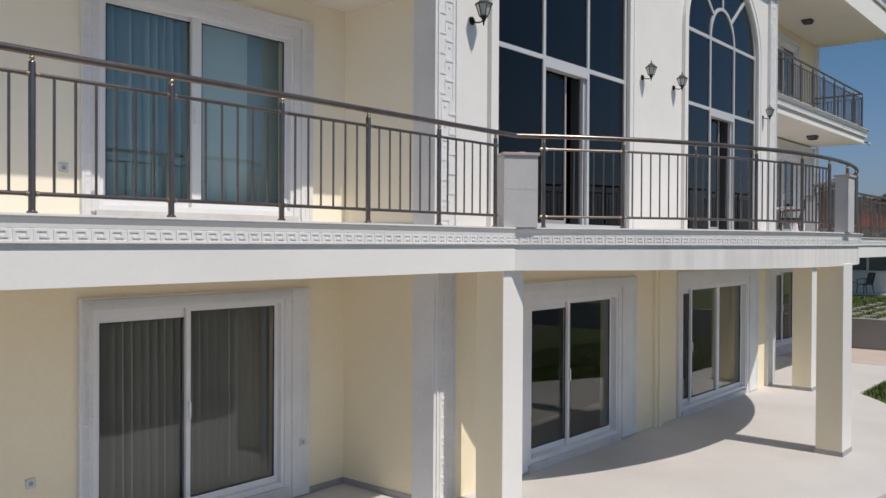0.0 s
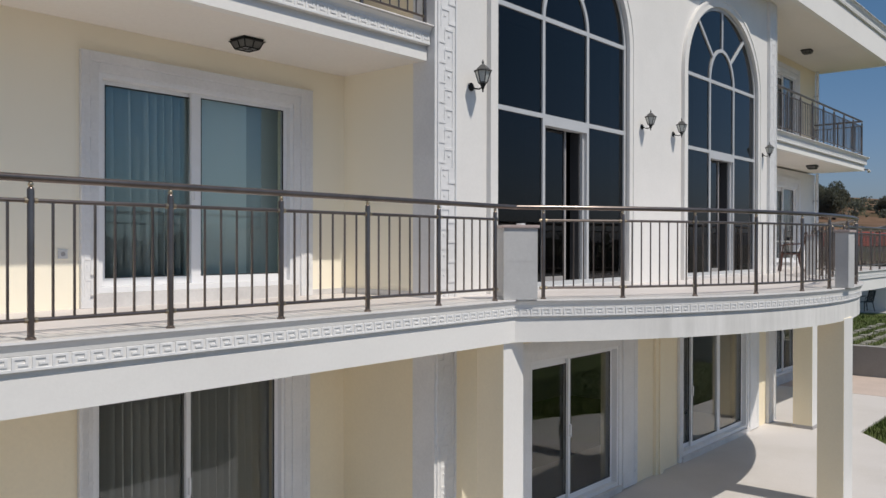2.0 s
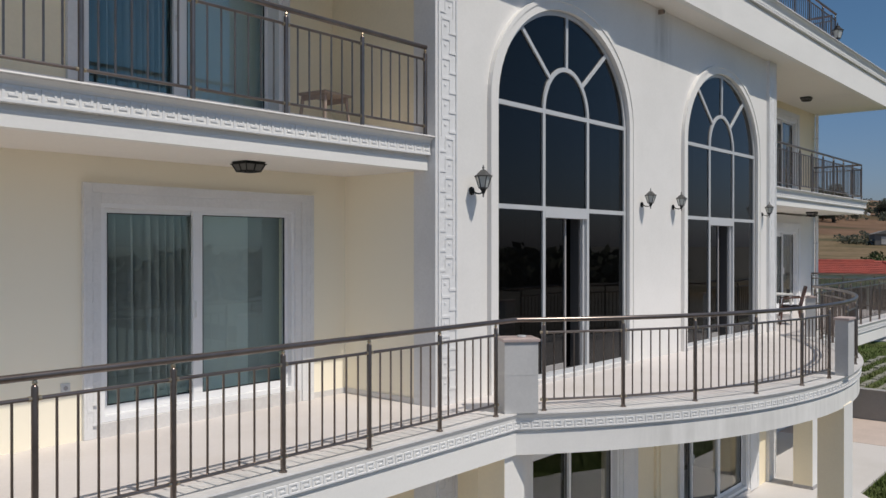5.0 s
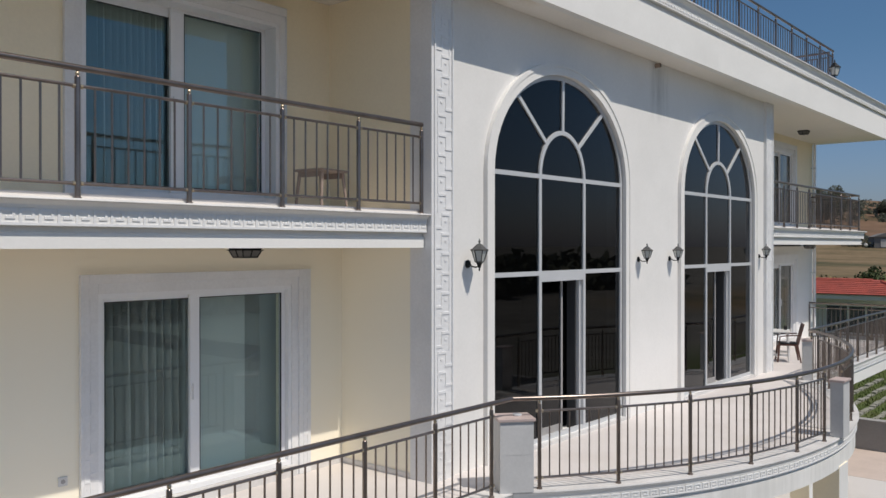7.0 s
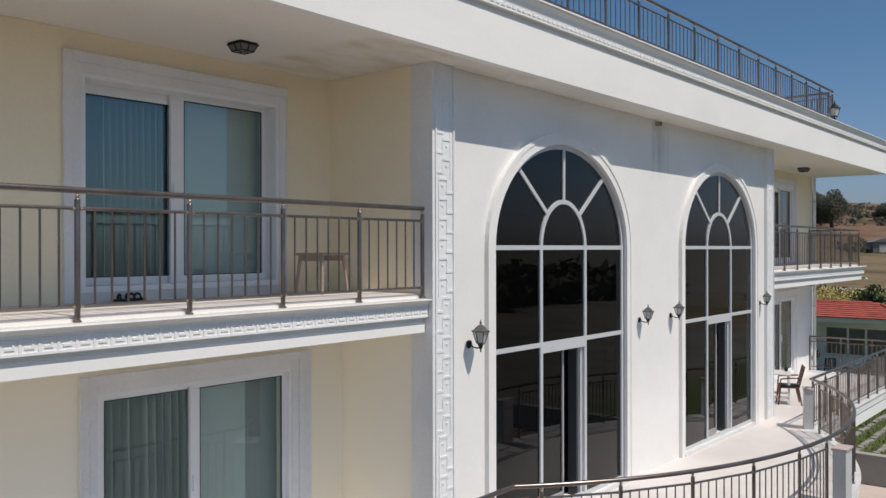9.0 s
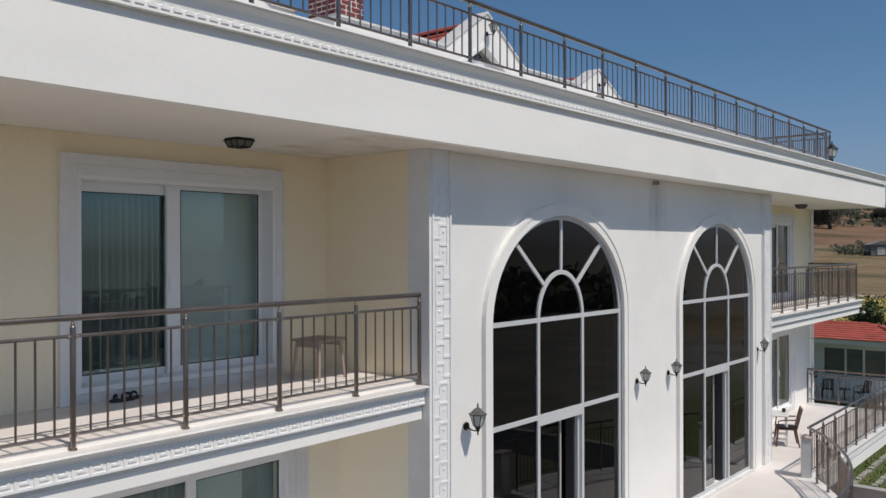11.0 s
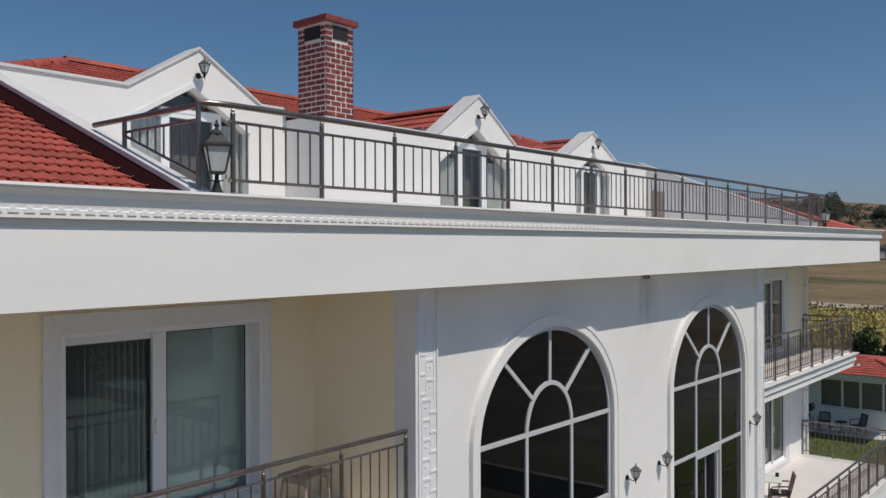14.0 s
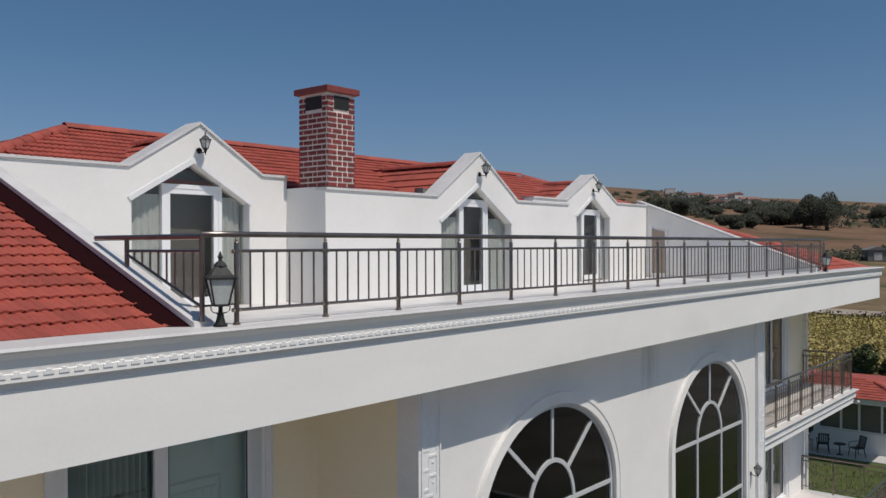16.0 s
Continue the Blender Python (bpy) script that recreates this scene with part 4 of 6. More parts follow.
def dormer_wall(name, x0, x1, y, ztop, xc, hw, zpeak, opening):
    """A terrace wall that rises into a gable over a five-sided glazed opening."""
    oL, oR, oe, op, dl, dr, dt = opening    # opening left, right, eaves height, peak height; door left, right, top
    hi = gable(xc, hw, ztop, zpeak)
    om = (oL + oR) / 2
    lo = lambda x: (oe + (op - oe) * (1 - abs(x - om) / ((oR - oL) / 2))) if oL < x < oR else Z_T
    bm = bmesh.new()
    strips(bm, sorted({x0, x1, xc - hw, xc, xc + hw, oL, om, oR}), lo, hi, y, y + 0.25)
    bmesh.ops.remove_doubles(bm, verts=bm.verts, dist=0.001)
    wl = solid(name, bm, M_WHITE, kind="structure", label="white rendered roof-terrace wall rising into a gable", category="wall")
    bm = bmesh.new()
    t = 0.04
    pts = [(x0, ztop), (xc - hw, ztop), (xc, zpeak), (xc + hw, ztop), (x1, ztop)]
    for (xa, za), (xb, zb) in zip(pts, pts[1:]):
        prism(bm, [(xa, y - 0.03, za + 0.002), (xb, y - 0.03, zb + 0.002), (xb, y + 0.36, zb + 0.002), (xa, y + 0.36, za + 0.002)],
              [(xa, y - 0.03, za + t), (xb, y - 0.03, zb + t), (xb, y + 0.36, zb + t), (xa, y + 0.36, za + t)])
    part("coping", bm, M_MARBLE, wl, "white coping")
    # opening trim
    bm = bmesh.new()
    o = 0.06
    band(bm, [(oL - o, oe + 0.04), (om, op + o + 0.03), (oR + o, oe + 0.04)], [(oL - 0.02, oe - 0.02), (om, op), (oR + 0.02, oe - 0.02)], y - 0.02, y)
    part("surround", bm, M_TRIM, wl, "white moulded surround")
    # glazing
    win = thing("dormer_window", kind="structure")
    win.parent = wl
    tagged(win, label="five-sided glazed dormer screen with a white door in the middle")
    yy = y + 0.14
    bm = bmesh.new()
    box(bm, dl, dl + 0.065, yy - 0.02, yy + 0.07, Z_T + 0.02, dt - 0.065)
    box(bm, dr - 0.065, dr, yy - 0.02, yy + 0.07, Z_T + 0.02, dt - 0.065)
    box(bm, dl, dr, yy - 0.02, yy + 0.07, dt - 0.065, dt)
    frame_bars(bm, dl + 0.065, dr - 0.065, Z_T + 0.05, dt - 0.065, yy - 0.01, yy + 0.05, 0.075, 0.12)
    part("door_frame", bm, M_PVC, win, bevel=0.004)
    pane(dl + 0.14, dr - 0.14, Z_T + 0.17, dt - 0.14, yy + 0.02, win, M_GLASS_CLEAR)
    zl = lambda x: lo(x) if oL < x < oR else oe
    for a, b in ((oL, dl), (dr, oR)):
        bm = bmesh.new()
        prism_y(bm, [(a, Z_T + 0.02), (b, Z_T + 0.02), (b, zl(b)), (a, zl(a))], yy + 0.02, yy + 0.028)
        part("pane", bm, M_GLASS_CLEAR, win)
    bm = bmesh.new()
    pts = [(max(dl, oL), dt), (min(dr, oR), dt), (min(dr, oR), zl(dr)), (om, op), (max(dl, oL), zl(dl))]
    prism_y(bm, pts, yy + 0.02, yy + 0.028)
    part("pane", bm, M_GLASS_CLEAR, win)
    curtain(oL + 0.03, dl + 0.02, Z_T + 0.05, oe + 0.10, yy + 0.065, M_VOILE, "white voile curtain behind a dormer side light", 21, 0.10, 0.02)
    curtain(dr - 0.12, oR - 0.03, Z_T + 0.05, oe + 0.10, yy + 0.065, M_VOILE, "white voile curtain behind a dormer side light", 22, 0.10, 0.02)
    # Dark sheets close behind the glass; the attic's dimness is in their colour.
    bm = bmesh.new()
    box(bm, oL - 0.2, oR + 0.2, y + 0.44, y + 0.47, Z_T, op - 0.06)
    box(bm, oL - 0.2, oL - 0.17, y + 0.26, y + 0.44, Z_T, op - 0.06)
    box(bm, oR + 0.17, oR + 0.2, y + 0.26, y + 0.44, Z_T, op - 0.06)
    part("room_lining", bm, M_DIM_GREY, wl, "lining coloured dark for the unlit attic room")
    DORMERS.append((xc, hw, y, ztop, zpeak))


dormer_wall("wall_terrace_left", T0 + 0.14, XM0, Y_BACK, 12.07, -0.53, 1.13, 12.77, (-1.62, 0.36, 11.62, 12.19, -1.08, -0.06, 11.88))
dormer_wall("wall_terrace_middle", XM0 + 0.002, XM1, Y_MID, 11.85, 5.04, 1.26, 12.72, (3.90, 6.09, 11.40, 12.08, 4.57, 5.46, 11.85))
dormer_wall("wall_terrace_right", XM1 + 0.002, T1 - 0.02, Y_BACK, 12.05, 10.97, 1.26, 12.72, (10.18, 11.85, 11.67, 12.17, 10.62, 11.55, 11.87))
for nm, x in (("wall_step_left", XM0), ("wall_step_right", XM1 - 0.25)):
    bm = bmesh.new()
    box(bm, x, x + 0.25, Y_MID + 0.25, Y_BACK + 0.2, Z_T, 11.90)
    solid(nm, bm, M_WHITE, kind="structure", label="white rendered return of the terrace wall", category="wall")

# sloping cheeks of the terrace with white coping and dark flashing
for nm, xa, xb, xf in (("wall_cheek_roof_left", T0 + 0.01, T0 + 0.14, T0 - 0.005), ("wall_cheek_roof_right", T1 - 0.02, T1 + 0.26, T1 + 0.27)):
    bm = bmesh.new()
    ys = (-0.30, Y_BACK + 0.3)
    up = 0.0 if xf < 0 else 0.085          # the far cheek stands a little higher
    prism_x(bm, [(ys[0], 10.03), (ys[1], 10.03), (ys[1], roof_z(ys[1]) + 0.06 + up), (ys[0], roof_z(ys[0]) + 0.02 + up)], xa, xb)
    ck = solid(nm, bm, M_WHITE, kind="structure", label="white rendered sloping side wall of the roof terrace", category="wall")
    bm = bmesh.new()
    prism_x(bm, [(ys[0], roof_z(ys[0]) + 0.022 + up), (ys[1], roof_z(ys[1]) + 0.062 + up), (ys[1], roof_z(ys[1]) + 0.112 + up), (ys[0], roof_z(ys[0]) + 0.072 + up)], xa - 0.03, xb + 0.03)
    part("coping", bm, M_MARBLE, ck, "white marble coping")
    bm = bmesh.new()
    xo = xf - 0.17 if xf < 0 else xf + 0.17
    prism(bm, [(xf, ys[0], roof_z(ys[0]) - 0.06), (xf, ys[1], roof_z(ys[1]) - 0.06), (xo, ys[1], roof_z(ys[1]) - 0.16), (xo, ys[0], roof_z(ys[0]) - 0.16)],
          [(xf, ys[0], roof_z(ys[0]) + 0.015), (xf, ys[1], roof_z(ys[1]) + 0.055), (xo, ys[1], roof_z(ys[1]) - 0.03), (xo, ys[0], roof_z(ys[0]) - 0.05)])
    part("flashing", bm, M_FLASH, ck, "dark red metal flashing")
# shutter door on the far cheek
sd = thing("door_shutter", kind="structure", label="brown slatted shutter door in the terrace side wall", category="door")
bm = bmesh.new()
prism_x(bm, [(3.66, Z_T + 0.14), (4.05, Z_T + 0.14), (4.05, 11.40), (3.66, 11.32)], T1 - 0.06, T1 - 0.021)
part("panel", bm, M_TAN, sd, "brown shutter panel")
bm = bmesh.new()
prism_x(bm, [(3.60, Z_T + 0.10), (3.655, Z_T + 0.10), (3.655, 11.37), (3.60, 11.36)], T1 - 0.07, T1 - 0.021)
prism_x(bm, [(4.055, Z_T + 0.10), (4.11, Z_T + 0.10), (4.11, 11.47), (4.055, 11.46)], T1 - 0.07, T1 - 0.021)
part("door_frame", bm, M_TRIM, sd)


# ---- clay tiles
def tile_mesh(name, mat, w=0.212, l=0.31, t=0.020):
    bm = bmesh.new()
    prof = [(-0.5, 0.0), (-0.38, 0.0), (-0.31, 0.009), (-0.22, 0.012), (-0.13, 0.009), (-0.06, 0.0), (0.12, 0.0), (0.19, 0.009), (0.28, 0.012), (0.37, 0.009), (0.44, 0.0), (0.5, 0.0)]
    # the lip is nearly straight, with a small open notch beside each roll
    prof = sorted(prof + [(-0.47, 0.0), (-0.025, 0.0), (0.06, 0.0)])
    notch = {-0.5, -0.47, -0.06, -0.025, 0.44, 0.5}
    rows = []
    for y, lift in ((0, 0.027), (l, 0.0)):
        rows.append([bm.verts.new((x * w, y, z * (0.75 if y == 0 else 1) + lift + (0.002 if y == 0 else 0))) for x, z in prof])
        rows.append([bm.verts.new((x * w, y, z * 0.4 + lift - (0.003 if x in notch else t + 0.004))) for x, z in prof])
    top0, low0, top1, low1 = rows
    for i in range(len(prof) - 1):
        bm.faces.new((top0[i], top0[i + 1], top1[i + 1], top1[i]))
        bm.faces.new((low0[i], low0[i + 1], top0[i + 1], top0[i]))
    bm.faces.new((low0[-1], low1[-1], top1[-1], top0[-1]))
    bm.faces.new((low1[0], low0[0], top0[0], top1[0]))
    me = bpy.data.meshes.new(name)
    bm.to_mesh(me)
    bm.free()
    me.materials.append(mat)
    for p in me.polygons:
        p.use_smooth = False
    return me


TILE = tile_mesh("tile", M_TILE)
TV, TF = [v.co.copy() for v in TILE.vertices], [tuple(p.vertices) for p in TILE.polygons]
rt = random.Random(5)


def tile_mats(o, u, v, nu, nv, inside, pu=0.205, pv=0.255):
    """Poses of overlapping tiles on a slope: o corner, u along the eaves, v up the slope."""
    o, u, v = Vector(o), Vector(u).normalized(), Vector(v).normalized()
    n = u.cross(v)
    out = []
    for j in range(nv):
        for i in range(nu):
            p = o + u * (i * pu) + v * (j * pv)
            if inside(p + v * 0.16):
                a = p + n * (0.004 * rt.random()) + u * (0.004 * (rt.random() - 0.5))
                out.append(Matrix(((u.x, v.x, n.x, a.x), (u.y, v.y, n.y, a.y), (u.z, v.z, n.z, a.z), (0, 0, 0, 1))) @ pose(0, 0, 0, 0.5 * (rt.random() - 0.5), 0, 1.2 * (rt.random() - 0.5)))
    return out


def tiles_joined(name, mats, parent, label):
    vs, fs = [], []
    for m in mats:
        k = len(vs)
        vs += [m @ c for c in TV]
        fs += [tuple(i + k for i in f) for f in TF]
    me = bpy.data.meshes.new(name)
    me.from_pydata(vs, [], fs)
    me.materials.append(M_TILES)
    ob = new(name, me)
    ob.parent = parent
    return tagged(ob, label=label, kind="stuff")


roof = thing("roof", kind="structure", label="red clay tiled hip roof with terrace cut into it", category="roof")
# boarding under the tiles
bm = bmesh.new()
dz = 0.10
Z_EV, YB = roof_z(-0.3), 2 * RIDGE_Y + 0.3


def deck(pts):
    prism(bm, [(x, y, z - dz - 0.08) for x, y, z in pts], [(x, y, z - dz) for x, y, z in pts])


E0, E1 = RG0 - (RIDGE_Y + 0.3), RG1 + (RIDGE_Y + 0.3)
deck([(E0, -0.3, Z_EV), (T0 - 0.01, -0.3, Z_EV), (T0 - 0.01, Y_BACK, roof_z(Y_BACK)), (E0 + Y_BACK + 0.3, Y_BACK, roof_z(Y_BACK))])
deck([(T1 + 0.29, -0.3, Z_EV), (E1, -0.3, Z_EV), (E1 - Y_BACK - 0.3, Y_BACK, roof_z(Y_BACK)), (T1 + 0.29, Y_BACK, roof_z(Y_BACK))])
YD2 = Y_BACK + 0.42
deck([(E0 + YD2 + 0.3, YD2, roof_z(YD2)), (E1 - YD2 - 0.3, YD2, roof_z(YD2)), (RG1, RIDGE_Y, RIDGE_Z), (RG0, RIDGE_Y, RIDGE_Z)])
deck([(E0, -0.3, Z_EV), (RG0, RIDGE_Y, RIDGE_Z), (E0, YB, Z_EV)])
deck([(E1, -0.3, Z_EV), (E1, YB, Z_EV), (RG1, RIDGE_Y, RIDGE_Z)])
deck([(E0, YB, Z_EV), (RG0, RIDGE_Y, RIDGE_Z), (RG1, RIDGE_Y, RIDGE_Z), (E1, YB, Z_EV)])
deck([(XM0 + 0.3, 3.77, roof_z(3.77)), (XM1 - 0.3, 3.77, roof_z(3.77)), (XM1 - 0.3, YD2 - 0.002, roof_z(YD2)), (XM0 + 0.3, YD2 - 0.002, roof_z(YD2))])
part("roof_deck", bm, M_TILES, roof)
UP = Vector((0, 1, S)).normalized()
low = -0.075


def hip_ok(p):
    return E0 + (p.y + 0.3) < p.x < E1 - (p.y + 0.3)


near = tile_mats((-6.25, -0.32, Z_EV - 0.008 + low), (1, 0, 0), UP, 14, 18, lambda p: hip_ok(p) and p.x < T0 - 0.09 and p.y < Y_BACK + 0.5)
for m in near:
    piece("tile", TILE, roof, m)
far = tile_mats((-8.96, -0.32, Z_EV - 0.008 + low), (1, 0, 0), UP, 13, 18, lambda p: hip_ok(p) and p.x < -6.30 and p.y < Y_BACK + 0.5)
far += tile_mats((T1 + 0.38, -0.32, Z_EV - 0.008 + low), (1, 0, 0), UP, 30, 18, lambda p: hip_ok(p) and p.y < Y_BACK)


def clear_of_dormers(p):
    for xc, hw, y, zt, zp in DORMERS:
        if p.y < y + 0.05 or (abs(p.x - xc) < hw and zp - 0.18 - (zp - zt) * abs(p.x - xc) / hw > p.z + 0.03):
            if xc - 4 < p.x < xc + 3.8 and p.y < y + 0.1 or abs(p.x - xc) < hw:
                return False
    return True


far += tile_mats((-6.0, 3.32, roof_z(3.32) + low), (1, 0, 0), UP, 110, 17, lambda p: hip_ok(p) and p.y < RIDGE_Y + 0.02 and (p.y > Y_BACK + 0.35 or (XM0 + 0.35 < p.x < XM1 - 0.35 and p.y > Y_MID + 0.35)) and clear_of_dormers(p))
# the left hip end
far += tile_mats((E0 - 0.02, YB - 0.8, Z_EV + low), (0, -1, 0), (1, 0, S), 68, 32, lambda p: p.x < RG0 and abs(p.y - RIDGE_Y) < RIDGE_Y + 0.3 - (p.x - E0))
# small dormer roofs
for xc, hw, y, zt, zp in DORMERS:
    s = (zp - zt) / hw
    for sg in (-1, 1):
        o = Vector((xc + sg * hw, y + 0.30, zt - 0.18))
        if sg < 0:
            o.y = y + 0.30 + 3.2
        far += tile_mats(o, (0, -1, 0) if sg < 0 else (0, 1, 0), (-sg, 0, s), 17, 6, lambda p: p.y > y + 0.30 and (p.x - xc) * sg > 0.02 and p.z > roof_z(p.y) - 0.14 and p.y < y + 3.4)
tiles_joined("tile_field", far, roof, "further rows of red clay tiles")
# ridge and hip caps
bm = bmesh.new()
n = 8
rows = []
for y, r in ((0, 0.125), (0.40, 0.106)):
    rows.append([bm.verts.new((r * math.cos(math.pi * k / n), y, r * math.sin(math.pi * k / n) * 0.8)) for k in range(n + 1)])
    rows.append([bm.verts.new((r * 0.82 * math.cos(math.pi * k / n), y, r * 0.82 * math.sin(math.pi * k / n) * 0.8)) for k in range(n + 1)])
for k in range(n):
    bm.faces.new((rows[0][k], rows[0][k + 1], rows[2][k + 1], rows[2][k]))
    bm.faces.new((rows[1][k], rows[1][k + 1], rows[0][k + 1], rows[0][k]))
    bm.faces.new((rows[3][k], rows[3][k + 1], rows[2][k + 1], rows[2][k]))
CAPM = finish(bm, "ridge_tile", M_TILE, smooth=True)


def caps(p, q):
    p, q = Vector(p), Vector(q)
    d = (q - p).normalized()
    u = d.cross(Vector((0, 0, 1))).normalized()
    n = u.cross(d)
    k = int((q - p).length / 0.345)
    for i in range(k):
        a = p + d * (i * 0.345)
        piece("ridge_tile", CAPM, roof, Matrix(((u.x, d.x, n.x, a.x), (u.y, d.y, n.y, a.y), (u.z, d.z, n.z, a.z), (0, 0, 0, 1))) @ pose(0, 0, 0.006 * rt.random(), 1.5, 2 * rt.random() - 1, 2 * rt.random() - 1))


caps((RG1, RIDGE_Y, RIDGE_Z - 0.08), (RG0 - 0.1, RIDGE_Y, RIDGE_Z - 0.08))
caps((E0 + 1.2, 0.9, roof_z(0.9) - 0.09), (RG0, RIDGE_Y, RIDGE_Z - 0.09))
caps((E1 - 0.1, -0.2, roof_z(-0.2) - 0.09), (RG1, RIDGE_Y, RIDGE_Z - 0.09))
for xc, hw, y, zt, zp in DORMERS:
    caps((xc, y + 0.34, zp - 0.19), (xc, (zp - 0.19 - 10.256) / S - 0.35, zp - 0.19))


# ---------------------------------------------------------------- chimney
CX0, CX1, CY0, CY1 = 1.12, 1.70, 3.25, 3.93
CZ0, CZ1 = 11.902, 13.37
chim = thing("chimney", pose(CX0, CY0, CZ0), label="red brick chimney with pale mortar and a flat red cap", category="chimney")
bm = bmesh.new()
box(bm, 0.012, CX1 - CX0 - 0.012, 0.012, CY1 - CY0 - 0.012, -0.0, CZ1 - CZ0)
part("core", bm, M_MORTAR, chim, "pale mortar core")
bm = bmesh.new()
box(bm, -0.06, CX1 - CX0 + 0.06, -0.06, CY1 - CY0 + 0.06, CZ1 - CZ0 + 0.001, CZ1 - CZ0 + 0.10)
part("cap", bm, M_CAP, chim, "flat red painted cap", bevel=0.012)
VZ0, VZ1 = CZ1 - CZ0 - 0.25, CZ1 - CZ0 - 0.045
for nm, b in (("vent", (0.14, 0.45, -0.004, 0.05)), ("vent", (-0.004, 0.05, 0.15, 0.52))):
    bm = bmesh.new()
    box(bm, b[0], b[1], b[2], b[3], VZ0, VZ1)
    v = part("vent", bm, M_DARK, chim, "dark vent opening")
BRICKS = {}


def brick_mesh(l):
    l = round(l, 3)
    if l not in BRICKS:
        bm = bmesh.new()
        a, b, h = 0.005, l, 0.060
        v0 = [bm.verts.new(p) for p in ((0.0, 0.014, 0), (b, 0.014, 0), (b, 0.014, h), (0, 0.014, h))]
        v1 = [bm.verts.new(p) for p in ((a, 0, a), (b - a, 0, a), (b - a, 0, h - a), (a, 0, h - a))]
        bm.faces.new(v1)
        for i in range(4):
            bm.faces.new((v0[i], v0[(i + 1) % 4], v1[(i + 1) % 4], v1[i]))
        BRICKS[l] = finish(bm, "brick", M_BRICK)
    return BRICKS[l]


rb = random.Random(11)
W, D = CX1 - CX0, CY1 - CY0
for m, length, vent in ((pose(0, 0, 0), W, (0.14, 0.45)), (pose(W, 0, 0, 0, 0, 90), D, None), (pose(W, D, 0, 0, 0, 180), W, None), (pose(0, D, 0, 0, 0, 270), D, (D - 0.52, D - 0.15))):
    k, z = 0, 0.0
    while z < CZ1 - CZ0 - 0.05:
        runs = [(0.0, vent[0] - 0.012), (vent[1] + 0.012, length)] if vent and z > VZ0 - 0.05 else [(0.0, length)]
        seq = (0.195, 0.085) if k % 2 else (0.085, 0.195)
        for s, end in runs:
            j = 0
            while s < end - 0.02:
                l = min(seq[j % 2] if k % 3 else 0.19, end - s)
                if end - s - l < 0.045:
                    l = end - s
                if l > 0.03:
                    piece("brick", brick_mesh(l - 0.001), chim, m @ pose(s, -0.003 * rb.random(), z))
                s += l + 0.023
                j += 1
        z += 0.0845
        k += 1

# ---------------------------------------------------------------- railings
POSTS, BALS = {}, {}


def post_mesh(h):
    h = round(h, 3)
    if h not in POSTS:
        bm = bmesh.new()
        lathe(bm, [(0.034, 0), (0.034, 0.012), (0.023, 0.02), (0.023, h - 0.075), (0.021, h - 0.065), (0.010, h - 0.055), (0.010, h - 0.02)], n=10)
        bm2 = bmesh.new()
        lathe(bm2, [(0.010, h - 0.058), (0.017, h - 0.050), (0.019, h - 0.043), (0.015, h - 0.034), (0.012, h - 0.026)], n=8)
        for z in (0.127, h - 0.145):
            for s in (-1, 1):
                tube(bm2, [(s * 0.022, 0, z), (s * 0.042, 0, z)], 0.0185, 8)
        POSTS[h] = (finish(bm, "post", M_RAIL, smooth=True), finish(bm2, "collar", M_BRASS, smooth=True))
    return POSTS[h]


def bal_mesh(h):
    h = round(h, 3)
    if h not in BALS:
        bm = bmesh.new()
        tube(bm, [(0, 0, 0), (0, 0, h)], 0.0095, 6)
        BALS[h] = finish(bm, "baluster", M_RAIL, smooth=True)
    return BALS[h]


def railing(posts, hand, z0, zt, nb, label, skip=(), group="balcony railings"):
    """posts: plan points of the posts; hand: plan path of the handrail; skip: bays with no infill."""
    ox, oy = posts[0]
    r = thing("balcony_railing", pose(ox, oy, z0), label=label, category="railing", group=group)
    bm = bmesh.new()
    tube(bm, [(x - ox, y - oy, zt - z0) for x, y in hand], 0.027, 10)
    part("handrail", bm, M_RAIL, r, "polished bronze-coloured handrail", smooth=True)
    for i, (x, y) in enumerate(posts):
        a = posts[max(0, i - 1)]
        b = posts[min(len(posts) - 1, i + 1)]
        pm, cm = post_mesh(round(zt - z0, 2))
        m = pose(x - ox, y - oy, 0, 0, 0, math.degrees(math.atan2(b[1] - a[1], b[0] - a[0])))
        p = piece("post", pm, r, m)
        c = piece("collar", cm, p, Matrix())
        tagged(c, label="small brass collars", kind="stuff")
    for i, (p0, p1) in enumerate(zip(posts, posts[1:])):
        if i in skip:
            continue
        a, b = Vector(p0) - Vector((ox, oy)), Vector(p1) - Vector((ox, oy))
        lo = [0.127 for p in (p0, p1)]
        hi = [zt - z0 - 0.145 for p in (p0, p1)]
        for z in (lo, hi):
            bm = bmesh.new()
            tube(bm, [(a.x, a.y, z[0]), (b.x, b.y, z[1])], 0.0145, 8)
            part("rail", bm, M_RAIL, r, smooth=True)
        for k in range(1, nb + 1):
            f = k / (nb + 1)
            q = a + (b - a) * f
            z = lo[0] + (lo[1] - lo[0]) * f
            piece("baluster", bal_mesh(round(hi[0] + (hi[1] - hi[0]) * f - z, 2)), r, pose(q.x, q.y, z))
    return r


R_RAIL = ARC_R - 0.045


def on_arc(x, r=R_RAIL):
    return (x, ARC_Y - math.sqrt(r * r - (x - ARC_X) ** 2))


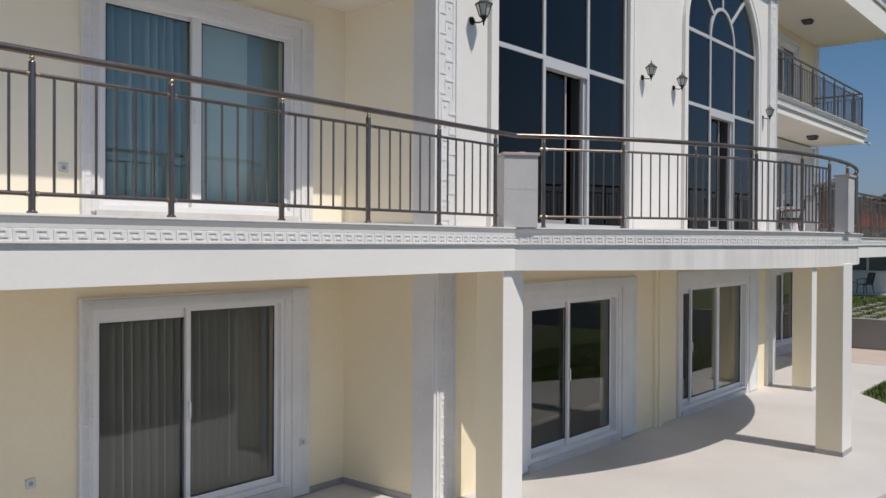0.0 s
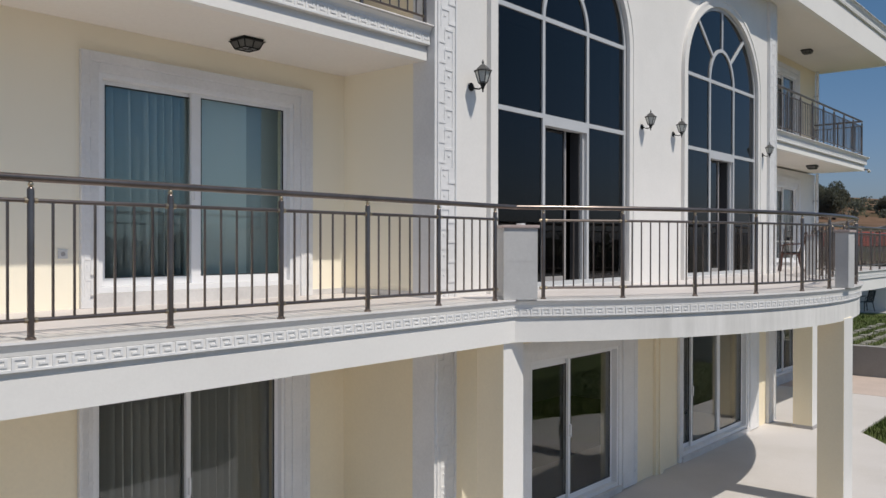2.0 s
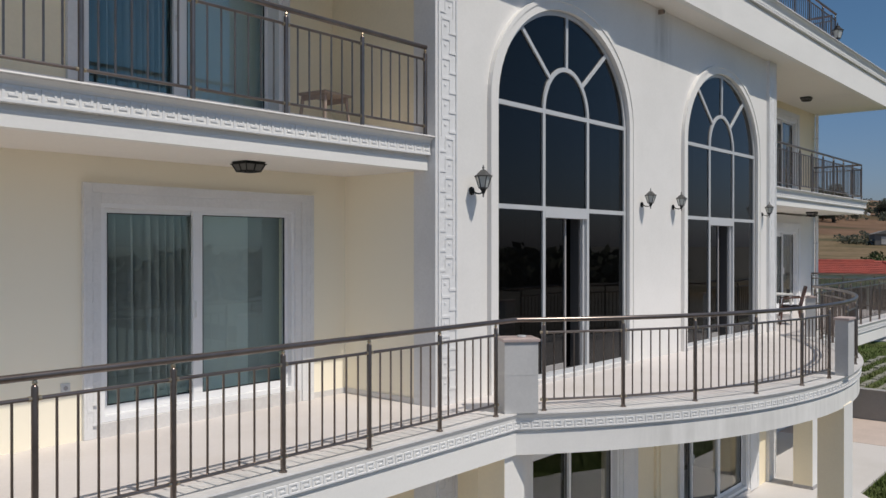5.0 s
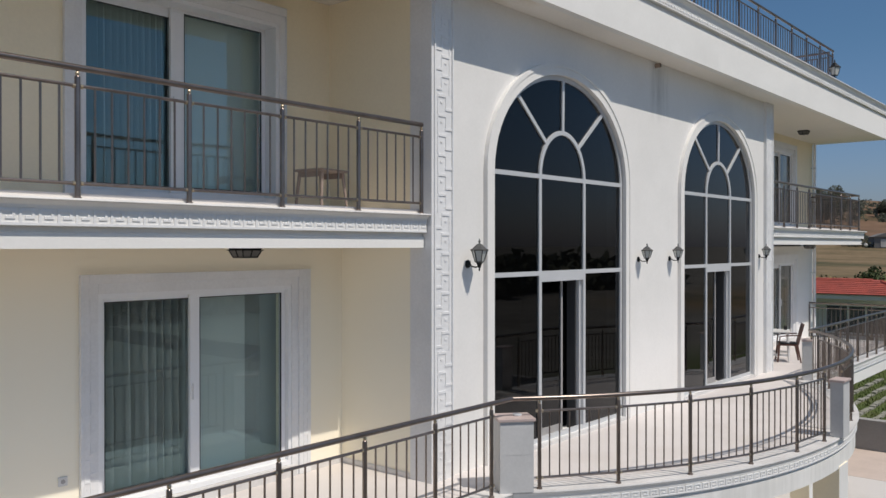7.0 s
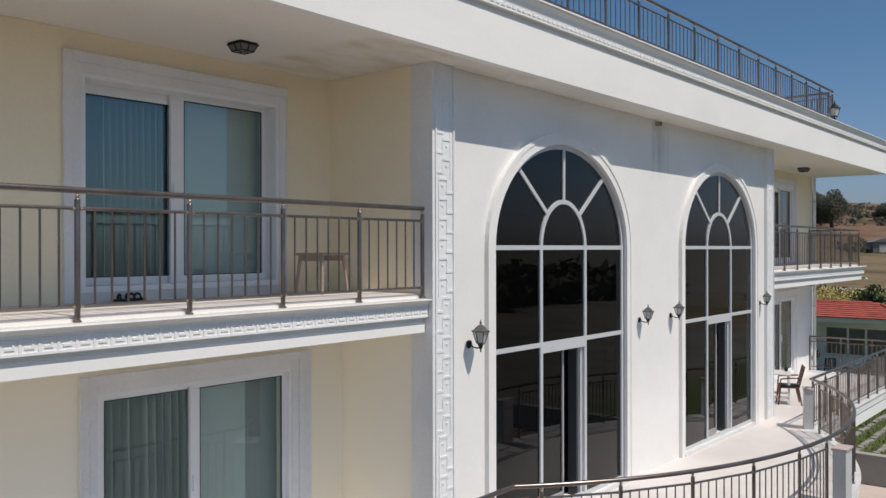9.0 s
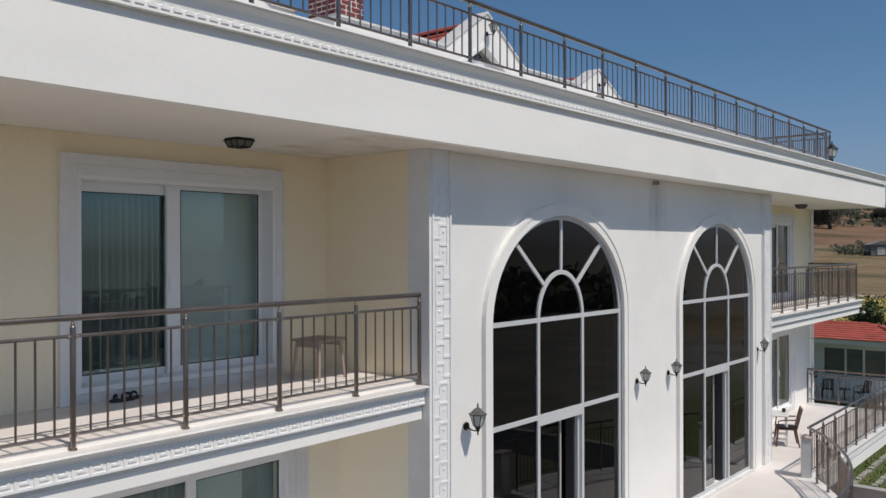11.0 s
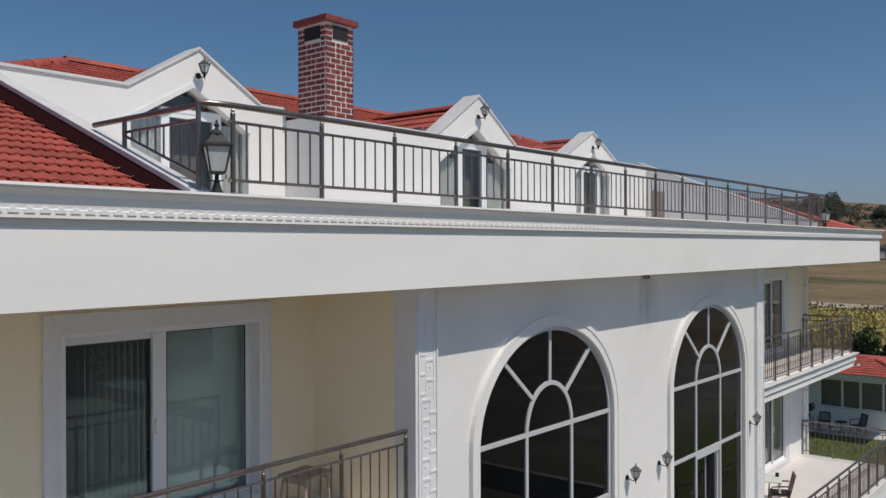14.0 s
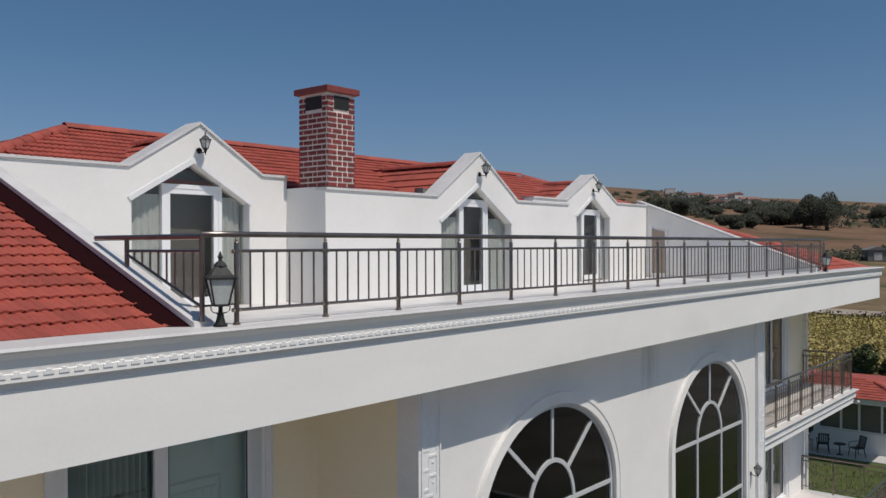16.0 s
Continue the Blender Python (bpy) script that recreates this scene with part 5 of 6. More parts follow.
Y_L = -0.87
left_posts = [(x, Y_L) for x in (-8.42, -7.41, -6.40, -5.40, -4.40, -3.38, -2.38, -1.38, -0.43)]
X_K0 = ARC_X - math.sqrt(R_RAIL ** 2 - (ARC_Y - Y_L) ** 2)
Y_R = -1.06
X_K1 = ARC_X + math.sqrt(R_RAIL ** 2 - (ARC_Y - Y_R) ** 2)
railing(left_posts, [(-8.6, Y_L), (-4.0, Y_L), (-2.5, Y_L), (X_K0 + 0.012, Y_L)], 3.45, 4.49, 6, "bronze steel balustrade along the straight first-floor balcony")
arc_x = [0.20, 0.99, 1.88, 2.86, 3.88, 4.76, 5.68, 6.53, 7.32, 8.06, 8.79, 9.44, 9.93]
railing([on_arc(x) for x in arc_x], [on_arc(X_K0 + (X_K1 - X_K0) * i / 90) for i in range(91)], 3.45, 4.49, 7, "curved bronze steel balustrade round the bulging balcony", skip=(5,))
rx = [X_K1 + 0.12 + 0.90 * i for i in range(9)] + [18.95]
railing([(x, Y_R) for x in rx] + [(rx[-1], Y_R + 0.85), (rx[-1], Y_R + 1.7), (rx[-1], Y_R + 2.6)], [(X_K1 - 0.02, Y_R), (rx[-1], Y_R), (rx[-1], Y_R + 2.6)], 3.45, 4.49, 6, "bronze steel balustrade along the far first-floor balcony")
Y_U = 0.15
up = [-8.74, -7.70, -6.66, -5.62, -4.59, -3.57, -2.52, -1.475, -0.45]
railing([(x, Y_U) for x in up], [(-8.9, Y_U), (-0.40, Y_U)], 6.61, 7.665, 6, "bronze steel balustrade of an upper balcony")
up = [11.42 + 0.945 * i for i in range(9)]
railing([(x, Y_U) for x in up] + [(up[-1], 0.82), (up[-1], 1.5)], [(11.25, Y_U), (up[-1], Y_U), (up[-1], 1.5)], 6.61 + ROOMS_R, 7.665 + ROOMS_R, 6, "bronze steel balustrade of the far upper balcony")
top = [-3.26 + 1.03 * i for i in range(18)]
def rail_y(x):
    return -0.40


railing([(x, rail_y(x)) for x in top], [(-3.54, -0.30), (-3.46, -0.36), (-3.26, rail_y(-3.26)), (14.30, rail_y(14.30))], 10.291, 11.075, 6, "bronze steel balustrade along the roof terrace edge")

# the short railings that run back up the sloping copings
for x, lab in ((-3.54, "short raked bronze railing on the sloping coping"), (14.30, "short raked bronze railing on the far coping")):
    r = thing("raked_railing", pose(x, -0.3, 10.35), label=lab, category="railing", group="raked railings")
    zc = lambda y: roof_z(y) + 0.085 - 10.35
    yend = 1.50
    bm = bmesh.new()
    tube(bm, [(0, -0.02, 0.705), (0, yend + 0.3, 0.705)], 0.027, 10)
    part("handrail", bm, M_RAIL, r, "polished bronze-coloured handrail", smooth=True)
    bm = bmesh.new()
    tube(bm, [(0, 0.0, 0.58), (0, 1.22, 0.58)], 0.0145, 8)
    part("rail", bm, M_RAIL, r, smooth=True)
    bm = bmesh.new()
    tube(bm, [(0, 0.02, zc(-0.28) + 0.11), (0, 1.22, zc(0.92) + 0.11)], 0.0145, 8)
    part("rail", bm, M_RAIL, r, smooth=True)
    for y in (0.0, 1.22):
        bm = bmesh.new()
        tube(bm, [(0, y, zc(y - 0.3) - 0.01), (0, y, 0.69)], 0.023, 10)
        part("post", bm, M_RAIL, r, smooth=True)
    for k in range(1, 9):
        y = 1.22 * k / 9
        bm = bmesh.new()
        tube(bm, [(0, y, zc(y - 0.3) + 0.11), (0, y, 0.58)], 0.0095, 6)
        part("baluster", bm, M_RAIL, r, smooth=True)

# ---- pillars in the first-floor balustrade
for x, y, a in ((0.0, -0.86, -40), (5.285, -2.955, 0), (10.36, -0.97, 20)):
    p = thing("balcony_pillar", pose(x, y, 3.452, 0, 0, a), label="square white rendered pillar with a thin stone cap", category="pillar", group="balustrade pillars")
    bm = bmesh.new()
    pw, pd = (0.195, 0.165) if a < 0 else (0.16, 0.09)
    box(bm, -pw, pw, -pd, pd, 0, 0.42)
    box(bm, -pw + 0.002, pw - 0.002, -pd + 0.002, pd - 0.002, 0.42, 0.424)
    box(bm, -pw, pw, -pd, pd, 0.424, 0.80)
    part("shaft", bm, M_PILLAR, p)
    bm = bmesh.new()
    box(bm, -pw - 0.02, pw + 0.02, -pd - 0.02, pd + 0.02, 0.801, 0.835)
    part("cap", bm, M_CAPSTONE, p, "thin pinkish stone cap", bevel=0.006)
    if a < 0:
        # small ashtray dish on the near pillar's cap
        bm = bmesh.new()
        lathe(bm, [(0.05, 0), (0.055, 0.008), (0.05, 0.022), (0.045, 0.022)], 0.05, 0.02, 0.835, 12)
        part("ashtray", bm, M_ALU, p, "small round ashtray dish", smooth=True)


# ---------------------------------------------------------------- lamps
def lantern_body(parent, z0, z1, w0, w1, roof, dome, fin, cx=0.0, cy=0.0, n=6, iron=M_IRON):
    """The glazed head of a lantern: tapered frosted glass, corner bars, hipped roof and finial."""
    bm = bmesh.new()
    frustum(bm, cx, cy, z0, z1, w0 * 0.96, w1 * 0.96, n, 0)
    part("glass", bm, M_LAMPGLASS, parent, "frosted glass")
    for k in range(n):
        a = 2 * math.pi * k / n
        bm = bmesh.new()
        tube(bm, [(cx + w0 * math.cos(a), cy + w0 * math.sin(a), z0), (cx + w1 * math.cos(a), cy + w1 * math.sin(a), z1)], 0.009, 5)
        part("corner_bar", bm, iron, parent)
    bm = bmesh.new()
    frustum(bm, cx, cy, z0 - 0.012, z0 + 0.008, w0 * 1.02, w0 * 1.06, n, 0)
    part("rim", bm, iron, parent)
    bm = bmesh.new()
    frustum(bm, cx, cy, z1 - 0.008, z1 + 0.010, w1 * 1.12, w1 * 1.15, n, 0)
    part("rim", bm, iron, parent)
    bm = bmesh.new()
    frustum(bm, cx, cy, z1 + 0.010, z1 + roof * 0.30, w1 * 1.14, w1 * 0.86, n, 0)
    frustum(bm, cx, cy, z1 + roof * 0.30, z1 + roof * 0.75, w1 * 0.86, w1 * 0.60, n, 0)
    frustum(bm, cx, cy, z1 + roof * 0.75, z1 + roof, w1 * 0.60, w1 * 0.42, n, 0)
    lathe(bm, [(w1 * 0.40, 0), (w1 * 0.40, dome * 0.2), (w1 * 0.26, dome * 0.7), (w1 * 0.12, dome), (w1 * 0.10, dome + fin * 0.2), (w1 * 0.17, dome + fin * 0.4), (w1 * 0.10, dome + fin * 0.6), (w1 * 0.03, dome + fin)], cx, cy, z1 + roof, 8)
    part("hood", bm, iron, parent, "dark cast hood with a finial")


def wall_lantern(m, label):
    w = thing("wall_lantern", m, label=label, category="lantern", group="wall lanterns")
    bm = bmesh.new()
    tube(bm, [(0, 0.001, 0), (0, -0.012, 0), (0, -0.03, 0)], [0.062, 0.06, 0.035], 12)
    part("wall_plate", bm, M_IRON, w, smooth=True)
    bm = bmesh.new()
    tube(bm, [(0, -0.025, 0), (0, -0.08, -0.035), (0, -0.15, -0.045), (0, -0.205, -0.03), (0, -0.215, 0.01)], 0.011, 8)
    lathe(bm, [(0.006, -0.10), (0.012, -0.085), (0.010, -0.06), (0.02, -0.045), (0.03, -0.015), (0.055, 0.03)], 0, -0.215, 0.0, 8)
    part("arm", bm, M_IRON, w, smooth=True)
    lantern_body(w, 0.035, 0.20, 0.062, 0.115, 0.075, 0.02, 0.07, 0, -0.215, iron=M_IRON_DUSTY)
    return w


SC = Matrix.Scale(0.86, 4)
LAN = wall_lantern(pose(0.30, Y_A, 6.01) @ SC, "dark iron wall lantern with frosted glass beside an arched window")
for x in (4.83, 6.01, 10.42):
    copy_thing(LAN, pose(x, Y_A, 6.01) @ SC)
for x, y, z in ((-0.54, Y_BACK, 12.36), (5.04, Y_MID, 12.31), (11.0, Y_BACK, 12.33)):
    tagged(copy_thing(LAN, pose(x, y, z + 0.02) @ SC), label="dark iron wall lantern on a dormer gable", group="dormer lanterns")


def post_lantern(m):
    p = thing("post_lantern", m, label="dark iron pedestal lantern standing on the eaves", category="lantern", group="roof lanterns")
    bm = bmesh.new()
    lathe(bm, [(0.062, 0), (0.062, 0.015), (0.045, 0.03), (0.032, 0.08), (0.028, 0.105), (0.04, 0.112), (0.02, 0.12), (0.018, 0.165), (0.05, 0.178)], n=10)
    part("pedestal", bm, M_IRON, p, smooth=True)
    bm = bmesh.new()
    for k in range(4):
        a = math.pi / 4 + math.pi / 2 * k
        tube(bm, [(r * math.cos(a), r * math.sin(a), z) for r, z in ((0.02, 0.115), (0.055, 0.118), (0.078, 0.14), (0.08, 0.175))], 0.005, 5)
    part("scroll", bm, M_IRON, p)
    lantern_body(p, 0.185, 0.41, 0.085, 0.148, 0.10, 0.05, 0.08, n=4, iron=M_IRON_DARK)
    return p


PL = post_lantern(pose(-3.44, -0.42, 10.289, 0, 0, 20))
copy_thing(PL, pose(14.18, rail_y(14.2) - 0.07, 10.289, 0, 0, 20) @ Matrix.Scale(0.86, 4))


def soffit_lamp(m):
    s = thing("soffit_lamp", m, label="dark iron ceiling lantern with smoked glass panels under a balcony", category="ceiling lamp", group="soffit lamps")
    bm = bmesh.new()
    frustum(bm, 0, 0, -0.03, 0.0, 0.225, 0.24, 4, 45)
    frustum(bm, 0, 0, -0.042, -0.03, 0.26, 0.26, 4, 45)
    part("top_plate", bm, M_IRON, s)
    bm = bmesh.new()
    frustum(bm, 0, 0, -0.135, -0.042, 0.165, 0.225, 4, 45)
    part("glass", bm, M_SMOKED, s, "smoked glass panels")
    bm = bmesh.new()
    for k in range(4):
        a, b = math.pi / 4 + math.pi / 2 * k, math.pi / 4 + math.pi / 2 * (k + 1)
        P = lambda t, r, z: ((math.cos(a) * (1 - t) + math.cos(b) * t) * r, (math.sin(a) * (1 - t) + math.sin(b) * t) * r, z)
        for t in (0, 0.5):
            tube(bm, [P(t, 0.172, -0.138), P(t, 0.232, -0.04)], 0.009, 5)
        tube(bm, [P(0, 0.172, -0.138), P(1, 0.172, -0.138)], 0.010, 5)
        tube(bm, [P(0.5, 0.172, -0.138), P(0.5, 0.0, -0.138)], 0.006, 5)
    part("cage", bm, M_IRON, s)
    return s


SL = soffit_lamp(pose(-2.42, 0.89, 6.216) @ Matrix.Scale(0.74, 4))
copy_thing(SL, pose(-2.39, 0.97, TOP + 0.001) @ Matrix.Scale(0.9, 4))
copy_thing(SL, pose(15.95, 0.80, TOP + 0.001))
copy_thing(SL, pose(16.3, 0.75, 6.216 + ROOMS_R))


# ---------------------------------------------------------------- furniture and small things
def plastic_chair(m, mat, label, group="", cushion=False):
    """A stacking garden chair facing +y, with a tall slatted back and arms."""
    c = thing("garden_chair", m, label=label, category="chair", group=group)
    bm = bmesh.new()
    box(bm, -0.23, 0.23, -0.20, 0.24, 0.40, 0.43)
    part("seat", bm, mat, c, bevel=0.012)
    for sx in (-1, 1):
        for y0, y1 in ((0.21, 0.25), (-0.19, -0.27)):
            bm = bmesh.new()
            tube(bm, [(sx * 0.21, y0, 0.41), (sx * 0.225, (y0 + y1) / 2, 0.2), (sx * 0.25, y1, 0.0)], [0.026, 0.022, 0.017], 6)
            part("leg", bm, mat, c, smooth=True)
        bm = bmesh.new()
        tube(bm, [(sx * 0.245, 0.22, 0.42), (sx * 0.265, 0.20, 0.62), (sx * 0.265, 0.05, 0.645), (sx * 0.25, -0.24, 0.66)], 0.018, 6)
        part("arm", bm, mat, c, smooth=True)
    back = part("backrest", bmesh.new(), mat, c)
    bm = bmesh.new()
    if cushion:
        seat_pad = bmesh.new()
        box(seat_pad, -0.215, 0.215, -0.19, 0.225, 0.431, 0.465)
        part("cushion", seat_pad, M_BLACK, c, "dark seat pad", bevel=0.014)
    frame_bars(bm, -0.23, 0.23, 0.0, 0.52, -0.012, 0.014, 0.045, 0.03)
    for k in range(5):
        x = -0.15 + 0.075 * k
        box(bm, x - 0.022, x + 0.022, -0.008, 0.008, 0.03, 0.475)
    bmesh.ops.transform(bm, matrix=pose(0, -0.21, 0.42, 14, 0, 0), verts=bm.verts)
    back.data = finish(bm, "backrest", mat)
    return c


plastic_chair(pose(12.95, 0.25, Z1, 0, 0, 24), M_BROWN, "brown moulded garden chair with a dark seat pad", cushion=True)
t = thing("garden_table", pose(13.0, 0.61, Z1, 0, 0, 18), label="white plastic garden table on the far balcony", category="table")
bm = bmesh.new()
box(bm, -0.38, 0.38, -0.38, 0.38, 0.70, 0.73)
part("tabletop", bm, M_WPLASTIC, t, bevel=0.01)
for sx in (-1, 1):
    for sy in (-1, 1):
        bm = bmesh.new()
        tube(bm, [(sx * 0.32, sy * 0.32, 0.70), (sx * 0.35, sy * 0.35, 0)], [0.032, 0.022], 8)
        part("leg", bm, M_WPLASTIC, t, smooth=True)
    bm = bmesh.new()
    box(bm, sx * 0.34 - 0.012, sx * 0.34 + 0.012, -0.32, 0.32, 0.14, 0.20)
    part("stretcher", bm, M_WPLASTIC, t)
bm = bmesh.new()
lathe(bm, [(0.035, 0), (0.042, 0.02), (0.045, 0.09), (0.036, 0.09), (0.033, 0.02)], 13.24, 0.40, Z1 + 0.732, 12)
solid("cup", bm, M_BLACK, smooth=True, label="small black cup on the white table", category="cup")

st = thing("stool", pose(-1.10, 1.18, Z2, 0, 0, 8), label="low tan wooden stool with splayed legs on the balcony", category="stool")
bm = bmesh.new()
box(bm, -0.25, 0.25, -0.22, 0.22, 0.455, 0.485)
part("seat", bm, M_TAN, st, bevel=0.012)
for sx in (-1, 1):
    bm = bmesh.new()
    box(bm, sx * 0.20 - 0.012, sx * 0.20 + 0.012, -0.18, 0.18, 0.39, 0.455)
    part("apron", bm, M_TAN, st)
    for sy in (-1, 1):
        bm = bmesh.new()
        tube(bm, [(sx * 0.19, sy * 0.17, 0.455), (sx * 0.235, sy * 0.205, 0)], [0.024, 0.017], 6)
        part("leg", bm, M_TAN, st, smooth=True)

for i, (x, y, a) in enumerate(((-3.38, 1.60, 78), (-3.24, 1.64, 101))):
    s = thing("sandal", pose(x, y, Z2 + 0.001, 0, 0, a), label="black sandal lying on the balcony floor", category="sandal", group="pair of sandals")
    bm = bmesh.new()
    pts = [(0.045 * math.cos(q) * (1.1 if math.sin(q) > 0 else 0.85), 0.13 * math.sin(q)) for q in [2 * math.pi * k / 16 for k in range(16)]]
    prism_z(bm, pts, 0, 0.025)
    part("sole", bm, M_BLACK, s)
    bm = bmesh.new()
    for yy in (-0.02, 0.06):
        tube(bm, [(0.052 * math.cos(q), yy, 0.02 + 0.055 * math.sin(q)) for q in [math.pi * k / 8 for k in range(9)]], 0.013, 6)
    part("strap", bm, M_BLACK, s, smooth=True)

# small fittings
for x, y, z, lab in ((-4.36, Y_REC, 1.02, "white wall socket by the terrace door"), (-1.15, 1.50, 0.84, "small white switch on the door surround"), (-4.06, Y_REC, 3.97, "white wall socket by the balcony door")):
    so = thing("wall_socket", pose(x, y, z), label=lab, category="socket")
    bm = bmesh.new()
    box(bm, -0.045, 0.045, -0.012, 0.001, -0.045, 0.045)
    part("plate", bm, M_WPLASTIC, so, bevel=0.003)
    bm = bmesh.new()
    tube(bm, [(0, -0.0125, 0), (0, -0.016, 0)], 0.022, 10)
    part("insert", bm, M_SKIRT, so)
for x, y in ((-1.95, 0.2), (4.7, -1.4)):
    bm = bmesh.new()
    tube(bm, [(x, y, S1 - 0.001), (x, y, S1 - 0.035), (x + 0.02, y - 0.02, S1 - 0.055), (x - 0.03, y + 0.02, S1 - 0.085)], 0.008, 6)
    solid("ceiling_hook", bm, M_BRASS, smooth=True, label="small bent metal hook under the balcony slab", category="hook")
sp = thing("rain_spout", pose(5.45, Y_A, 9.30), label="short stained spout under the eaves", category="spout")
bm = bmesh.new()
box(bm, -0.025, 0.025, -0.10, 0.0, -0.02, 0.05)
part("spout", bm, M_TAN, sp, bevel=0.005)
bm = bmesh.new()
box(bm, -0.018, 0.018, -0.103, -0.05, -0.01, 0.035)
part("mouth", bm, M_DARK, sp)

cl = thing("security_spotlight", pose(19.05, 0.10, 6.32, 0, 0, 20), label="small white spotlight on a bracket at the balcony corner", category="spotlight")
bm = bmesh.new()
tube(bm, [(0, 0.05, 0), (0.05, -0.06, -0.02), (0.10, -0.10, -0.02)], 0.018, 6)
part("bracket", bm, M_BLACK, cl)
bm = bmesh.new()
tube(bm, [(0.08, -0.10, -0.03), (0.24, -0.16, -0.06)], [0.035, 0.045], 10)
part("head", bm, M_WPLASTIC, cl, smooth=True)
dp = thing("downpipe", pose(19.12, 1.44, 0), label="white rainwater downpipe at the house corner", category="downpipe")
for z0, z1 in ((G0 + 0.02, 3.01), (3.44, 6.24), (6.66, 9.36)):
    bm = bmesh.new()
    tube(bm, [(0, 0, z0), (0, 0, z1)], 0.045, 10)
    part("pipe", bm, M_PVC, dp, smooth=True)
for z in (1.2, 2.4, 4.4, 5.4, 7.5, 8.6):
    bm = bmesh.new()
    lathe(bm, [(0.053, z), (0.053, z + 0.03)], n=10)
    box(bm, -0.02, 0.02, 0.04, 0.11, z, z + 0.03)
    part("clip", bm, M_ALU, dp)


# ---------------------------------------------------------------- ground, far house, fields and hills
LAWN = 0.95                    # raised lawn beyond the retaining wall


def slope_of(az):
    return min(0.090, max(0.040, 0.052 + 0.027 * (79.0 - az) / 16.0))


def land(x, y):
    """Height of the land: patio level by the house, a raised lawn beyond the retaining wall, fields that climb to the hills."""
    d = math.hypot(x + 7.4, y + 6.2)
    az = math.degrees(math.atan2(x + 7.4, y + 6.2))
    z = G0 - 0.05
    if x > 19.4:
        z = LAWN
    if d > 130:
        k = slope_of(az) * min(1.0, max(0.0, (102.0 - az) / 16.0)) if az > 0 else 0.0     # low, open land before the house
        z += min(d - 130, 1250) * k * min(1.0, 0.35 + (d - 130) / 900.0)
        z += 4.0 * noise.noise(Vector((x * 0.006, y * 0.006, 0.3))) * min(1, (d - 130) / 200) * (1 if k else 0)
    return z


def field_material():
    m = material("lawn_and_dry_fields", (0.12, 0.155, 0.05), 0.95, stain=(0.17, 0.175, 0.08), stain_amt=0.7, big=0.9, fine=14, grain=0.5, bump=0.6, bump_scale=25, spec=0.1)
    nt = m.node_tree
    b = nt.nodes["Principled BSDF"]
    near_c = b.inputs["Base Color"].links[0].from_socket
    geo = nt.nodes.new("ShaderNodeNewGeometry").outputs["Position"]
    far_c = ramp(nt, noise_node(nt, geo, 0.012, 5, 0.6), [(0.30, (0.075, 0.072, 0.035)), (0.45, (0.20, 0.122, 0.078)), (0.58, (0.235, 0.15, 0.095)), (0.72, (0.11, 0.092, 0.048))])
    far_c = mixed(nt, 1.0, far_c, ramp(nt, noise_node(nt, geo, 0.15, 4), [(0.3, (0.7, 0.7, 0.7)), (0.7, (1, 1, 1))]), "MULTIPLY")
    sep = nt.nodes.new("ShaderNodeSeparateXYZ")
    nt.links.new(geo, sep.inputs[0])
    # dry olive grass with a pale farm track beyond the vines, red-brown tilth further up
    dry = ramp(nt, noise_node(nt, geo, 1.0, 6, 0.65, (0.05, 0.012, 1)), [(0.32, (0.075, 0.078, 0.042)), (0.48, (0.20, 0.148, 0.085)), (0.62, (0.26, 0.188, 0.115)), (0.75, (0.12, 0.105, 0.06))])
    dry = mixed(nt, 1.0, dry, ramp(nt, noise_node(nt, geo, 0.5, 4), [(0.3, (0.72, 0.72, 0.72)), (0.7, (1, 1, 1))]), "MULTIPLY")
    bend = nt.nodes.new("ShaderNodeMath")
    bend.operation = "MULTIPLY_ADD"
    bend.inputs[1].default_value = 70.0
    nt.links.new(noise_node(nt, geo, 0.008, 4), bend.inputs[0])
    nt.links.new(sep.outputs[0], bend.inputs[2])
    tilth = nt.nodes.new("ShaderNodeMapRange")
    tilth.inputs[1].default_value, tilth.inputs[2].default_value = 330, 350
    nt.links.new(bend.outputs[0], tilth.inputs[0])
    far_c = mixed(nt, tilth.outputs[0], dry, far_c)
    mr = nt.nodes.new("ShaderNodeMapRange")
    mr.inputs[1].default_value, mr.inputs[2].default_value = 52, 64
    nt.links.new(sep.outputs[0], mr.inputs[0])
    front = nt.nodes.new("ShaderNodeMapRange")
    front.inputs[1].default_value, front.inputs[2].default_value = -8, -13
    nt.links.new(sep.outputs[1], front.inputs[0])
    soil = ramp(nt, noise_node(nt, geo, 0.35, 5, 0.6), [(0.35, (0.13, 0.122, 0.105)), (0.65, (0.21, 0.195, 0.168))])
    side = nt.nodes.new("ShaderNodeMapRange")
    side.inputs[1].default_value, side.inputs[2].default_value = 7.0, 6.0
    nt.links.new(sep.outputs[0], side.inputs[0])
    either = nt.nodes.new("ShaderNodeMath")
    either.operation = "MAXIMUM"
    nt.links.new(front.outputs[0], either.inputs[0])
    nt.links.new(side.outputs[0], either.inputs[1])
    near_c = mixed(nt, either.outputs[0], near_c, soil)
    south = nt.nodes.new("ShaderNodeMapRange")
    south.inputs[1].default_value, south.inputs[2].default_value = -25, -40
    nt.links.new(sep.outputs[1], south.inputs[0])
    nt.links.new(mixed(nt, south.outputs[0], mixed(nt, mr.outputs[0], near_c, far_c), soil), b.inputs["Base Color"])
    return m


